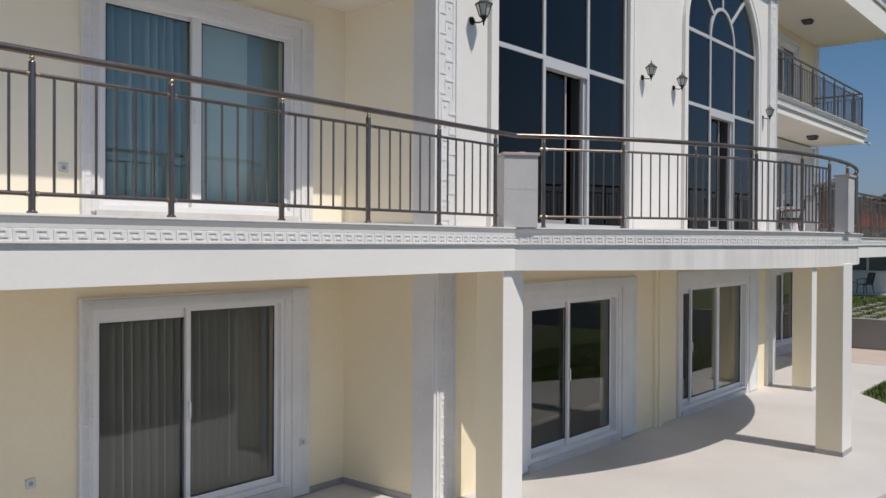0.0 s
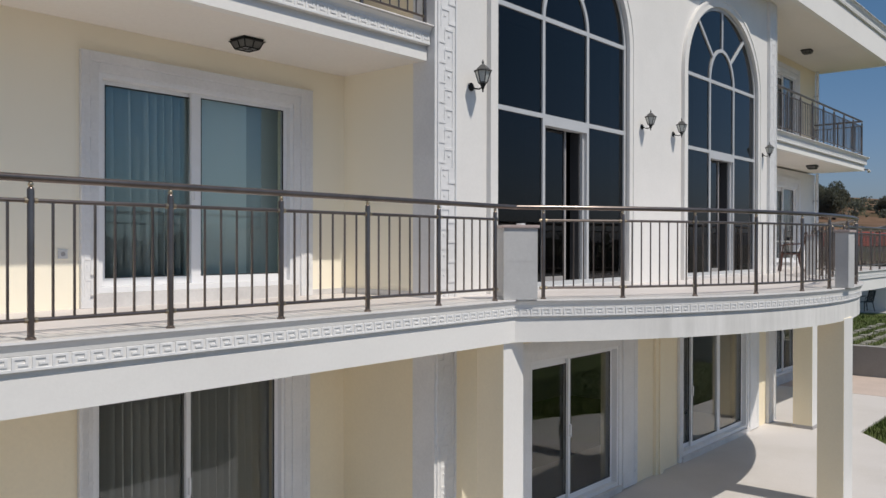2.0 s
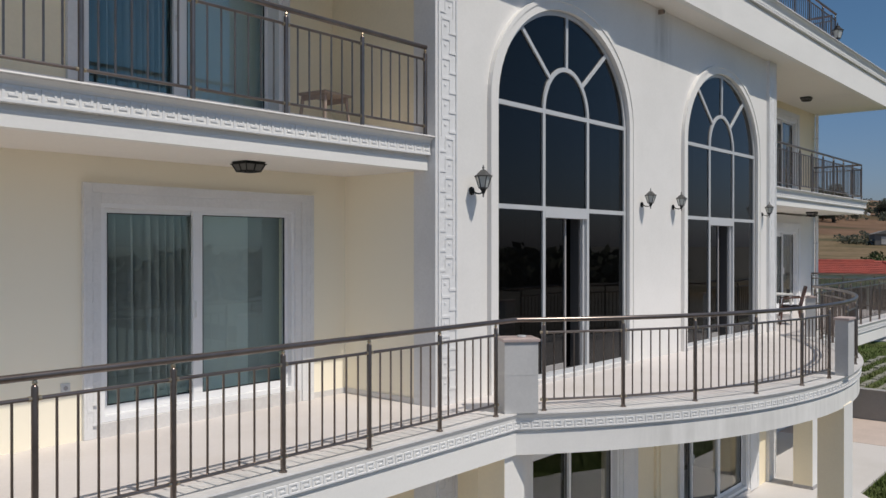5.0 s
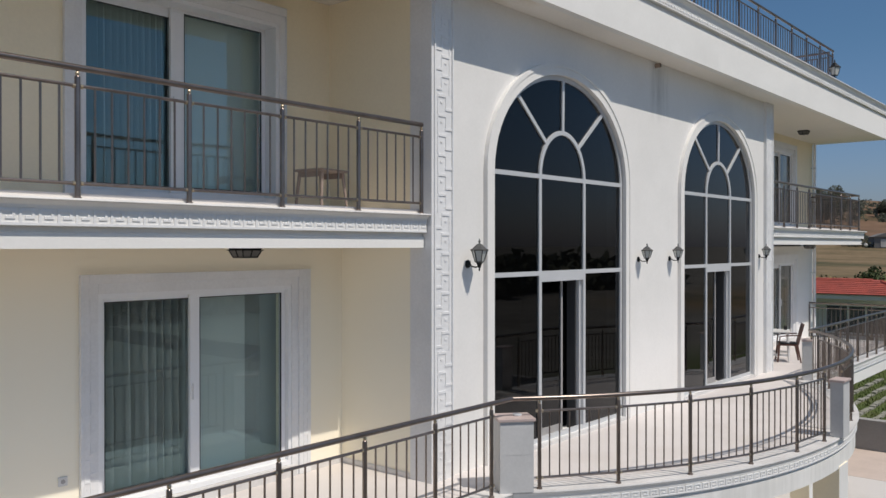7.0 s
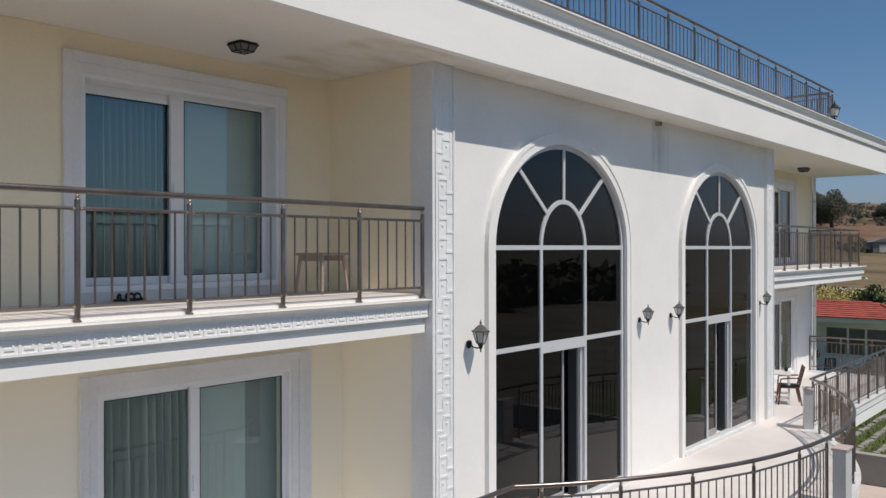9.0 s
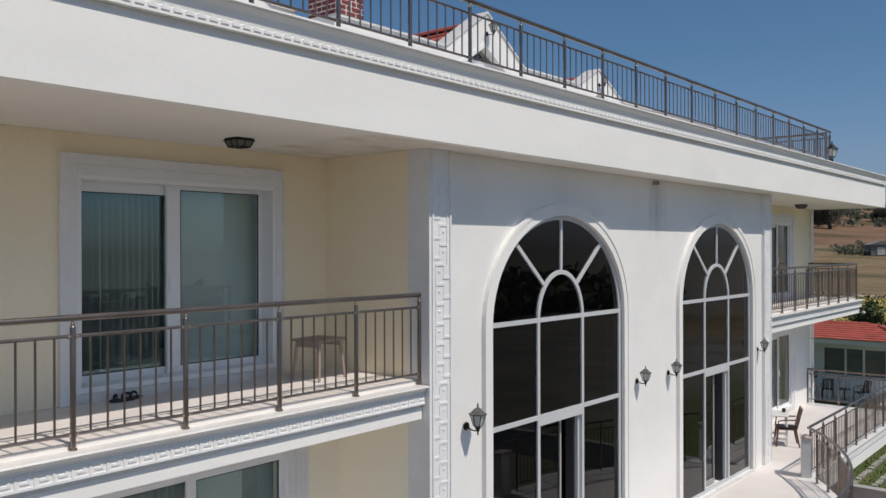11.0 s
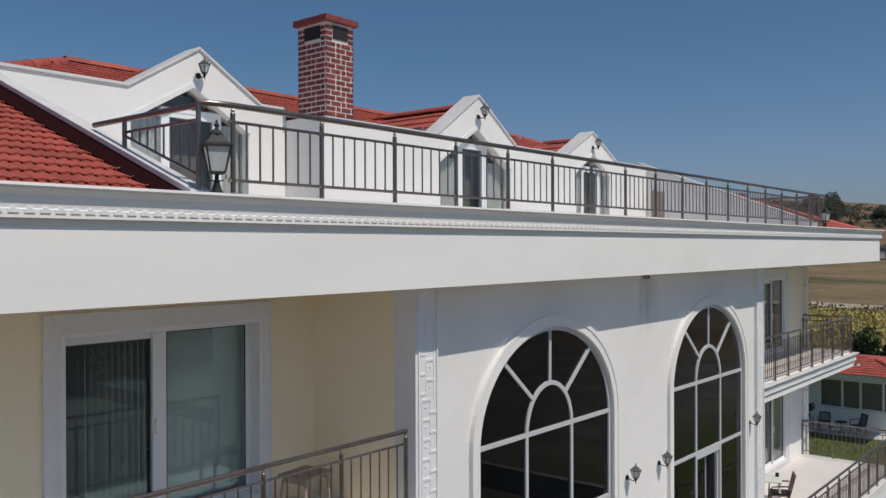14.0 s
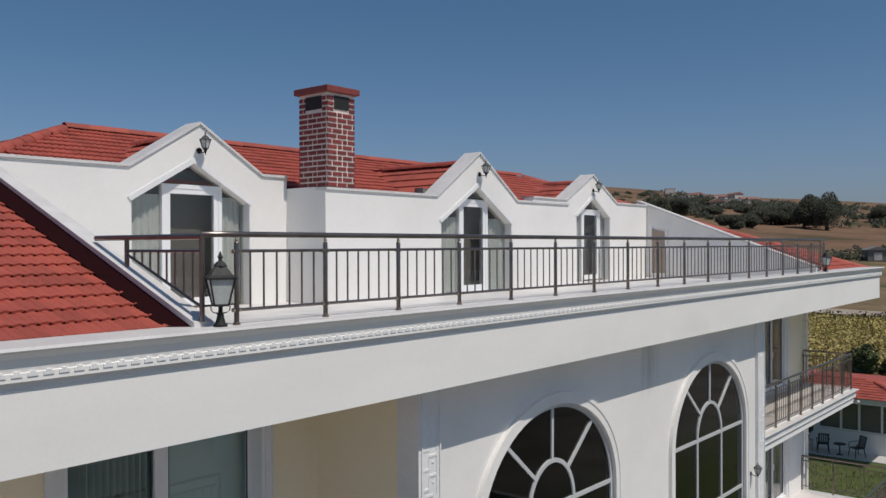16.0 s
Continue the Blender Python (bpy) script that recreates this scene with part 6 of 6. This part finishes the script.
M_LAND = field_material()
gx = [-3200, -1600, -800, -400, -200, -100, -50, -25, -14, -6, 2, 8, 12, 15, 17, 19.30, 19.42, 21, 24, 30, 40, 55, 75, 100, 130, 160, 200] + [240 + 45 * i for i in range(26)] + [1500, 1800, 2400, 3300]
gy = [-3200, -1600, -800, -400, -200, -100, -60, -30, -15, -8, -3, 0, 4, 10, 20, 35, 60, 90, 130, 170] + [210 + 50 * i for i in range(22)] + [1400, 1800, 2400, 3300]
gv = [(x, y, land(x, y)) for y in gy for x in gx]
gf = [(j * len(gx) + i, j * len(gx) + i + 1, (j + 1) * len(gx) + i + 1, (j + 1) * len(gx) + i) for j in range(len(gy) - 1) for i in range(len(gx) - 1)]
me = bpy.data.meshes.new("ground")
me.from_pydata(gv, [], gf)
me.materials.append(M_LAND)
tagged(new("ground", me), kind="structure", label="lawn by the house running into dry fields and hills", category="ground")

# low retaining wall with a paved walk before it
bm = bmesh.new()
box(bm, 15.9, 19.17, -1.74, 1.5, G0 - 0.02, G0 + 0.006)
solid("pavement", bm, M_WALK, kind="structure", label="pinkish paved walk before the retaining wall", category="pavement")
bm = bmesh.new()
box(bm, 19.2, 19.46, -14, 9, -0.1, LAWN + 0.08)
box(bm, 19.17, 19.49, -14, 9, LAWN + 0.08, LAWN + 0.12)
solid("retaining_wall", bm, M_CONC, kind="structure", label="low grey rendered retaining wall below the raised lawn", category="wall")
for i, y in enumerate((-1.85, -1.27, -0.69, -0.11, 0.47, 1.05, 1.63)):
    e = thing("lawn_edging", pose(19.8, y, LAWN - 0.02), kind="structure", label="row of pale edging stones in the raised lawn", category="edging")
    rs = random.Random(40 + i)
    x = 0.0
    while x < 8.5:
        l = 0.35 + 0.4 * rs.random()
        bm = bmesh.new()
        box(bm, x, x + l - 0.05 - 0.06 * rs.random(), -0.07 - 0.03 * rs.random(), 0.06 + 0.03 * rs.random(), -0.05, 0.06 + 0.05 * rs.random())
        part("stone", bm, M_STONE, e)
        x += l

# grass blades along the patio edge and on the raised lawn
gv, gf = [], []
rg = random.Random(3)
for _ in range(26000):
    if rg.random() < 0.5:
        x, y = 8.2 + 10.8 * rg.random(), -1.8 - 5.0 * rg.random() ** 1.5
        if math.hypot(x - ARC_X, y - ARC_Y) < PAT_R + 0.05:
            continue
        z = G0 - 0.05
    else:
        x, y, z = 19.6 + 13.0 * rg.random(), -3 + 9 * rg.random(), LAWN
    h, a, w = 0.05 + 0.07 * rg.random(), 6.28 * rg.random(), 0.012 + 0.01 * rg.random()
    k = len(gv)
    gv += [(x - w * math.cos(a), y - w * math.sin(a), z), (x + w * math.cos(a), y + w * math.sin(a), z), (x + 0.04 * math.sin(a), y - 0.04 * math.cos(a), z + h)]
    gf.append((k, k + 1, k + 2))
me = bpy.data.meshes.new("grass")
me.from_pydata(gv, [], gf)
me.materials.append(M_GRASS)
tagged(new("grass", me), kind="stuff", label="short green lawn grass", category="grass")

# ---- low house beyond the lawn, with a deep tiled veranda roof
HX, HZ = 35.6, LAWN
fh = thing("garden_house", pose(HX, 0, HZ), label="low white garden house with a red tiled roof", category="house")
wins = [(4.71, 5.71), (3.90, 4.69), (2.91, 3.88), (2.00, 2.89)]
bm = bmesh.new()
wall_faces(bm, 0.9, 10.5, 0, 3.0, [(a, b, 1.05, 2.40) for a, b in wins], lambda u, z, s: (0.25 if s else 0.0, u, z))
box(bm, 0.25, 5, 0.9, 1.15, 0, 3.0)
box(bm, 0.25, 5, 10.25, 10.5, 0, 3.0)
part("wall", bm, M_WHITE, fh)
bm = bmesh.new()
box(bm, 2.8, 2.9, 1.2, 10.2, 0, 2.95)
part("inner_wall", bm, M_ROOM, fh, "dim inner wall")
for a, b in wins:
    bm = bmesh.new()
    wall_faces(bm, a, b, 1.05, 2.40, [(a + 0.035, b - 0.035, 1.09, 2.36)], lambda u, z, s: (0.10 if s else -0.02, u, z))
    w = part("window", bm, M_PVC, fh)
    bm = bmesh.new()
    box(bm, 0.03, 0.038, a + 0.035, b - 0.035, 1.09, 2.36)
    part("pane", bm, M_GLASS_VEILED, w)
    bm = bmesh.new()
    box(bm, -0.05, 0.0, a + 0.005, b - 0.005, 1.0, 1.048)
    part("window_sill", bm, M_MARBLE, w)
bm = bmesh.new()
box(bm, -1.45, 0.0, 0.6, 10.5, -0.1, 0.04)
part("veranda_floor", bm, M_PATIO, fh, "pale paved veranda floor")
rf = thing("roof")
rf.parent = fh
EV, RZ, RXX = 3.06, 3.64, -0.75
bm = bmesh.new()
box(bm, -2.5, 5.2, 1.3, 10.7, EV - 0.22, EV - 0.02)
part("eaves_board", bm, M_TRIM, rf, "white eaves board")
bm = bmesh.new()
A, B, C, Dd = (-2.62, 1.2, EV), (5.3, 1.2, EV), (5.3, 10.8, EV), (-2.62, 10.8, EV)
P1, P2 = (RXX, 3.2, RZ), (RXX, 9.0, RZ)
vs = [bm.verts.new(p) for p in (A, B, C, Dd, P1, P2)]
for f in ((3, 0, 4, 5), (0, 1, 4), (1, 2, 5, 4), (2, 3, 5), (0, 3, 2, 1)):
    bm.faces.new([vs[i] for i in f])
part("roof_deck", bm, M_TILES, rf)
sl = (RZ - EV) / (RXX + 2.62)
mats = tile_mats((-2.68, 10.8, EV + 0.004), (0, -1, 0), (1, 0, sl), 48, 8, lambda p: p.x < RXX and 1.2 + (p.x + 2.62) * 1.07 < p.y < 10.8 - (p.x + 2.62))
tiles_joined("tile_field", mats, rf, "rows of red clay tiles")
for p, q in (((RXX, 9.0, RZ + 0.01), (RXX, 3.2, RZ + 0.01)), ((-2.6, 1.25, EV + 0.03), (RXX, 3.2, RZ + 0.03))):
    p, q = Vector(p), Vector(q)
    d = (q - p).normalized()
    u = d.cross(Vector((0, 0, 1))).normalized()
    n = u.cross(d)
    for i in range(int((q - p).length / 0.345)):
        a = p + d * (i * 0.345)
        piece("ridge_tile", CAPM, rf, Matrix(((u.x, d.x, n.x, a.x), (u.y, d.y, n.y, a.y), (u.z, d.z, n.z, a.z), (0, 0, 0, 1))))
for y, a in ((5.25, -70), (3.75, 50)):
    plastic_chair(pose(HX - 1.0, y, HZ + 0.041, 0, 0, a) @ Matrix.Scale(1.05, 4), M_BLACK, "black plastic garden chair before the garden house", "garden house chairs")
gt = thing("side_table", pose(HX - 1.0, 4.5, HZ + 0.04), label="small dark round garden table", category="table")
bm = bmesh.new()
lathe(bm, [(0.16, 0), (0.16, 0.02), (0.03, 0.04), (0.03, 0.48), (0.28, 0.50), (0.28, 0.53)], n=12)
part("top", bm, M_BLACK, gt)

# plant stand with a leafy pot plant by the garden house
ps = thing("plant_stand", pose(HX - 1.1, 5.95, HZ), label="pinkish wooden plant stand on the lawn edge", category="stand")
for z in (0.28, 0.56):
    bm = bmesh.new()
    box(bm, -0.24, 0.24, -0.20, 0.20, z, z + 0.035)
    part("shelf", bm, M_CAPSTONE, ps)
for sx in (-1, 1):
    for sy in (-1, 1):
        bm = bmesh.new()
        box(bm, sx * 0.22 - 0.022, sx * 0.22 + 0.022, sy * 0.18 - 0.022, sy * 0.18 + 0.022, 0, 0.559)
        part("leg", bm, M_CAPSTONE, ps)
pp = thing("pot_plant", pose(HX - 1.1, 5.95, HZ + 0.596), label="bushy green pot plant on the plant stand", category="plant")
bm = bmesh.new()
lathe(bm, [(0.085, 0), (0.115, 0.17), (0.125, 0.17), (0.125, 0.19), (0.105, 0.19), (0.10, 0.165)], n=12)
part("pot", bm, M_CAP, pp, "red clay pot")


# ---- foliage
def leaf_cloud(vs, fs, c, rad, n, size, rnd, hollow=0.35):
    """Many small leaf clumps in an uneven ellipsoid."""
    lobes = [(Vector((rnd.uniform(-0.5, 0.5), rnd.uniform(-0.5, 0.5), rnd.uniform(-0.4, 0.5))), 0.35 + 0.35 * rnd.random()) for _ in range(6)]
    for _ in range(n):
        o, r = rnd.choice(lobes)
        d = Vector((rnd.gauss(0, 1), rnd.gauss(0, 1), rnd.gauss(0, 1))).normalized() * r * (hollow + (1 - hollow) * rnd.random() ** 0.4)
        p = Vector((c[0] + (o.x + d.x) * rad[0], c[1] + (o.y + d.y) * rad[1], c[2] + (o.z + d.z) * rad[2]))
        u = Vector((rnd.gauss(0, 1), rnd.gauss(0, 1), rnd.gauss(0, 1))).normalized()
        w = u.cross(Vector((rnd.gauss(0, 1), rnd.gauss(0, 1), rnd.gauss(0, 1)))).normalized()
        s = size * (0.6 + 0.8 * rnd.random())
        k = len(vs)
        vs += [p - u * s, p + w * s * 0.6, p + u * s, p - w * s * 0.6]
        fs.append((k, k + 1, k + 2, k + 3))


def cloud_object(name, vs, fs, mat):
    me = bpy.data.meshes.new(name)
    me.from_pydata(vs, [], fs)
    me.materials.append(mat)
    return new(name, me)


def tree(name, x, y, h, w, seed, label, mat=None, leaf=0.22, n=900, trunk=0.3, kindname="tree", cat="tree"):
    rnd = random.Random(seed)
    z = land(x, y)
    t = thing(name, pose(x, y, z), label=label, category=cat)
    bm = bmesh.new()
    bend = Vector((rnd.uniform(-0.3, 0.3), rnd.uniform(-0.3, 0.3), 0))
    tube(bm, [(0, 0, -0.2), (bend.x * 0.4, bend.y * 0.4, h * 0.25), (bend.x, bend.y, h * 0.6)], [w * 0.07, w * 0.055, w * 0.025], 7)
    for k in range(5):
        a = 6.28 * rnd.random()
        tube(bm, [(bend.x * 0.4, bend.y * 0.4, h * (0.22 + 0.06 * k)), (w * 0.25 * math.cos(a), w * 0.25 * math.sin(a), h * (0.45 + 0.06 * k)), (w * 0.4 * math.cos(a), w * 0.4 * math.sin(a), h * (0.55 + 0.07 * k))], [w * 0.03, w * 0.02, w * 0.008], 5)
    part("trunk", bm, M_BARK, t)
    vs, fs = [], []
    leaf_cloud(vs, fs, (bend.x, bend.y, h * 0.52), (w * 0.62, w * 0.62, h * 0.56), n, leaf, rnd, 0.15)
    ob = cloud_object("crown", vs, fs, mat or M_LEAF)
    ob.parent = t
    return t


vs, fs = [], []
leaf_cloud(vs, fs, (0, 0, 0.42), (0.30, 0.30, 0.30), 420, 0.05, random.Random(91), 0.1)
cloud_object("foliage", vs, fs, M_SHRUB).parent = pp

# shrubs behind the garden house
for i, (x, y, h, w) in enumerate(((46.5, 7.7, 2.6, 1.7), (47, 6.3, 3.9, 2.2), (48, 4.7, 4.3, 2.6), (49, 2.6, 4.3, 3.0), (48, 0.4, 4.0, 3.0), (49.5, 9.4, 1.7, 2.0), (46, 11.2, 1.3, 1.8))):
    tree("shrub", x, y, h, w, 60 + i, "dark green garden shrub behind the low house", mat=M_SHRUB, leaf=0.11, n=3600, cat="shrub")

# yellowing vineyard
vs, fs = [], []
rv = random.Random(8)
for i in range(21):
    x = 62 + 2.1 * i
    y = -22.0
    while y < 62:
        az = math.degrees(math.atan2(x + 7.4, y + 6.2))
        if 68 < az < 88:
            leaf_cloud(vs, fs, (x + rv.uniform(-0.3, 0.3), y, land(x, y) + 0.70), (1.15, 0.8, 0.70), 34, 0.145, rv)
        y += 0.95
tagged(cloud_object("vineyard", vs, fs, M_VINE), kind="stuff", label="rows of yellowing vines in a field", category="vineyard")

# rough bushes beyond the vines, beside the pale farm track
rb = random.Random(77)
vs, fs = [], []
for k in range(90):
    x, y = 109 + rb.gauss(0, 1.6) + 4 * (k % 3 == 0), -10 + 55 * rb.random()
    h = 0.5 + 1.3 * rb.random() ** 2
    leaf_cloud(vs, fs, (x, y, land(x, y) + h * 0.4), (h * 1.2, h * 1.6, h * 0.6), 46, 0.2, rb)
tagged(cloud_object("scrub", vs, fs, M_SCRUB), kind="stuff", label="rough dry olive bushes at the field's edge", category="scrub")
bm = bmesh.new()
path = [(x, land(x[0], x[1]) + 0.30) for x in ((121.0 + 2.5 * math.sin(i * 0.7), -40 + 8.0 * i) for i in range(14))]
for (p, z), (q, w) in zip(path, path[1:]):
    vq = [bm.verts.new(c) for c in ((p[0] - 4, p[1], z), (p[0] + 5, p[1], z), (q[0] + 5, q[1], w), (q[0] - 4, q[1], w))]
    bm.faces.new(vq)
solid("road_track", bm, M_TRACK, kind="structure", label="pale dusty farm track between the fields", category="track")

# trees on the rising land
rw = random.Random(19)
TREES = [(545, 73.5, 21, 16), (535, 74.8, 22, 16), (550, 74.2, 19, 13), (560, 70.9, 10, 19), (565, 71.9, 12, 20), (570, 72.7, 10, 16), (470, 69.2, 8, 13), (590, 64.8, 13, 17), (595, 66.0, 12, 15),
         (630, 77.9, 13, 18), (640, 78.9, 14, 20), (560, 79.6, 12, 15), (500, 70.4, 8, 12), (610, 68.0, 7, 14), (620, 70.3, 7, 15)]
for i, (d, az, h, w) in enumerate(TREES):
    x, y = -7.4 + d * math.sin(radians(az)), -6.2 + d * math.cos(radians(az))
    tree("tree", x, y, h, w, 200 + i, "dark green field tree with a broad uneven crown", leaf=0.5, n=8000, mat=M_CROWN)
vs, fs = [], []
for q in range(190):
    d, az = (rw.uniform(560, 980), rw.uniform(58, 83)) if q < 120 else (rw.uniform(600, 820), rw.uniform(65.5, 75))
    x, y = -7.4 + d * math.sin(radians(az)), -6.2 + d * math.cos(radians(az))
    h = rw.uniform(3, 8)
    leaf_cloud(vs, fs, (x, y, land(x, y) + h * 0.4), (h * 1.3, h * 1.3, h * 0.55), 80, 1.2, rw)
# hedges and scrub between the fields
for d0, a0, a1, n in ((305, 75.3, 76.8, 9), (330, 77.6, 82, 9), (760, 62, 76, 40)):
    for k in range(n):
        d, az = d0 + rw.uniform(-14, 14), a0 + (a1 - a0) * (k + rw.random()) / n
        x, y = -7.4 + d * math.sin(radians(az)), -6.2 + d * math.cos(radians(az))
        h = rw.uniform(1.5, 3.6)
        leaf_cloud(vs, fs, (x, y, land(x, y) + h * 0.4), (h * 1.5, h * 1.5, h * 0.6), 60, 0.5, rw)
tagged(cloud_object("far_woods", vs, fs, M_CROWN), kind="stuff", label="scattered dark trees and scrub on the hillside", category="woods")
vs, fs = [], []
# the dense belt of trees before the house, mirrored in its windows
for j in range(3):
    for i in range(52):
        x = -70 + 3.4 * i + rw.uniform(-1, 1)
        y = -44 - 6 * j - 4 * rw.random()
        h = rw.uniform(3.4, 4.6) + 0.5 * j
        leaf_cloud(vs, fs, (x, y, h * 0.42), (3.8, 3.0, h * 0.62), 130, 0.95, rw, 0.05)
tagged(cloud_object("tree_belt", vs, fs, M_LEAF), kind="stuff", label="dense belt of dark green trees before the house", category="woods")
hut = thing("field_hut", pose(-7.4 + 300 * math.sin(radians(77.5)), -6.2 + 300 * math.cos(radians(77.5)), land(-7.4 + 300 * math.sin(radians(77.5)), -6.2 + 300 * math.cos(radians(77.5))) - 0.3, 0, 0, 20), label="low dark field hut with a pale door", category="hut")
bm = bmesh.new()
box(bm, -7, 7, -3, 3, 0, 3.4)
part("wall", bm, M_DIM_GREY, hut)
bm = bmesh.new()
prism_x(bm, [(-3.5, 3.41), (3.5, 3.41), (0, 4.6)], -7.4, 7.4)
part("roof", bm, M_DIM_GREY, hut)
bm = bmesh.new()
box(bm, -7.1, -7.0, -1.0, 1.2, 0.2, 2.6)
part("door", bm, M_HAZED_WALL, hut, "pale door")

# houses on the hillside
for i, (d, az, w, hh, red) in enumerate(((900, 65.3, 13, 9, 0), (1000, 69.3, 26, 9, 1), (830, 66.9, 14, 5, 1), (820, 67.6, 18, 4, 0), (860, 68.4, 14, 5, 1), (840, 69.2, 16, 4, 0), (900, 70.2, 18, 5, 1), (860, 70.9, 14, 4, 0), (880, 71.6, 20, 4, 0), (780, 66.3, 12, 4, 0), (930, 72.4, 14, 4, 1), (700, 68.2, 12, 4, 1))):
    x, y = -7.4 + d * math.sin(radians(az)), -6.2 + d * math.cos(radians(az))
    h = thing("distant_house", pose(x, y, land(x, y) - 0.5, 0, 0, 30 + 17 * i), label="distant pale house with a red roof" if red else "distant pale flat-roofed house", category="house", group="hillside houses")
    bm = bmesh.new()
    box(bm, -w / 2, w / 2, -5, 5, 0, hh)
    part("wall", bm, M_HAZED_WALL, h)
    bm = bmesh.new()
    if red:
        prism_x(bm, [(-6, hh + 0.01), (6, hh + 0.01), (0, hh + 2.6)], -w / 2 - 0.6, w / 2 + 0.6)
    else:
        box(bm, -w / 2 - 0.2, w / 2 + 0.2, -5.2, 5.2, hh + 0.01, hh + 0.4)
    part("roof", bm, M_HAZED_ROOF if red else M_HAZED_WALL, h)
    for k in range(3):
        bm = bmesh.new()
        box(bm, -w / 2 + w * (0.15 + 0.3 * k), -w / 2 + w * (0.15 + 0.3 * k) + 1.6, -5.06, -4.99, hh * 0.35, hh * 0.35 + 1.6)
        part("window", bm, M_DARK, h)
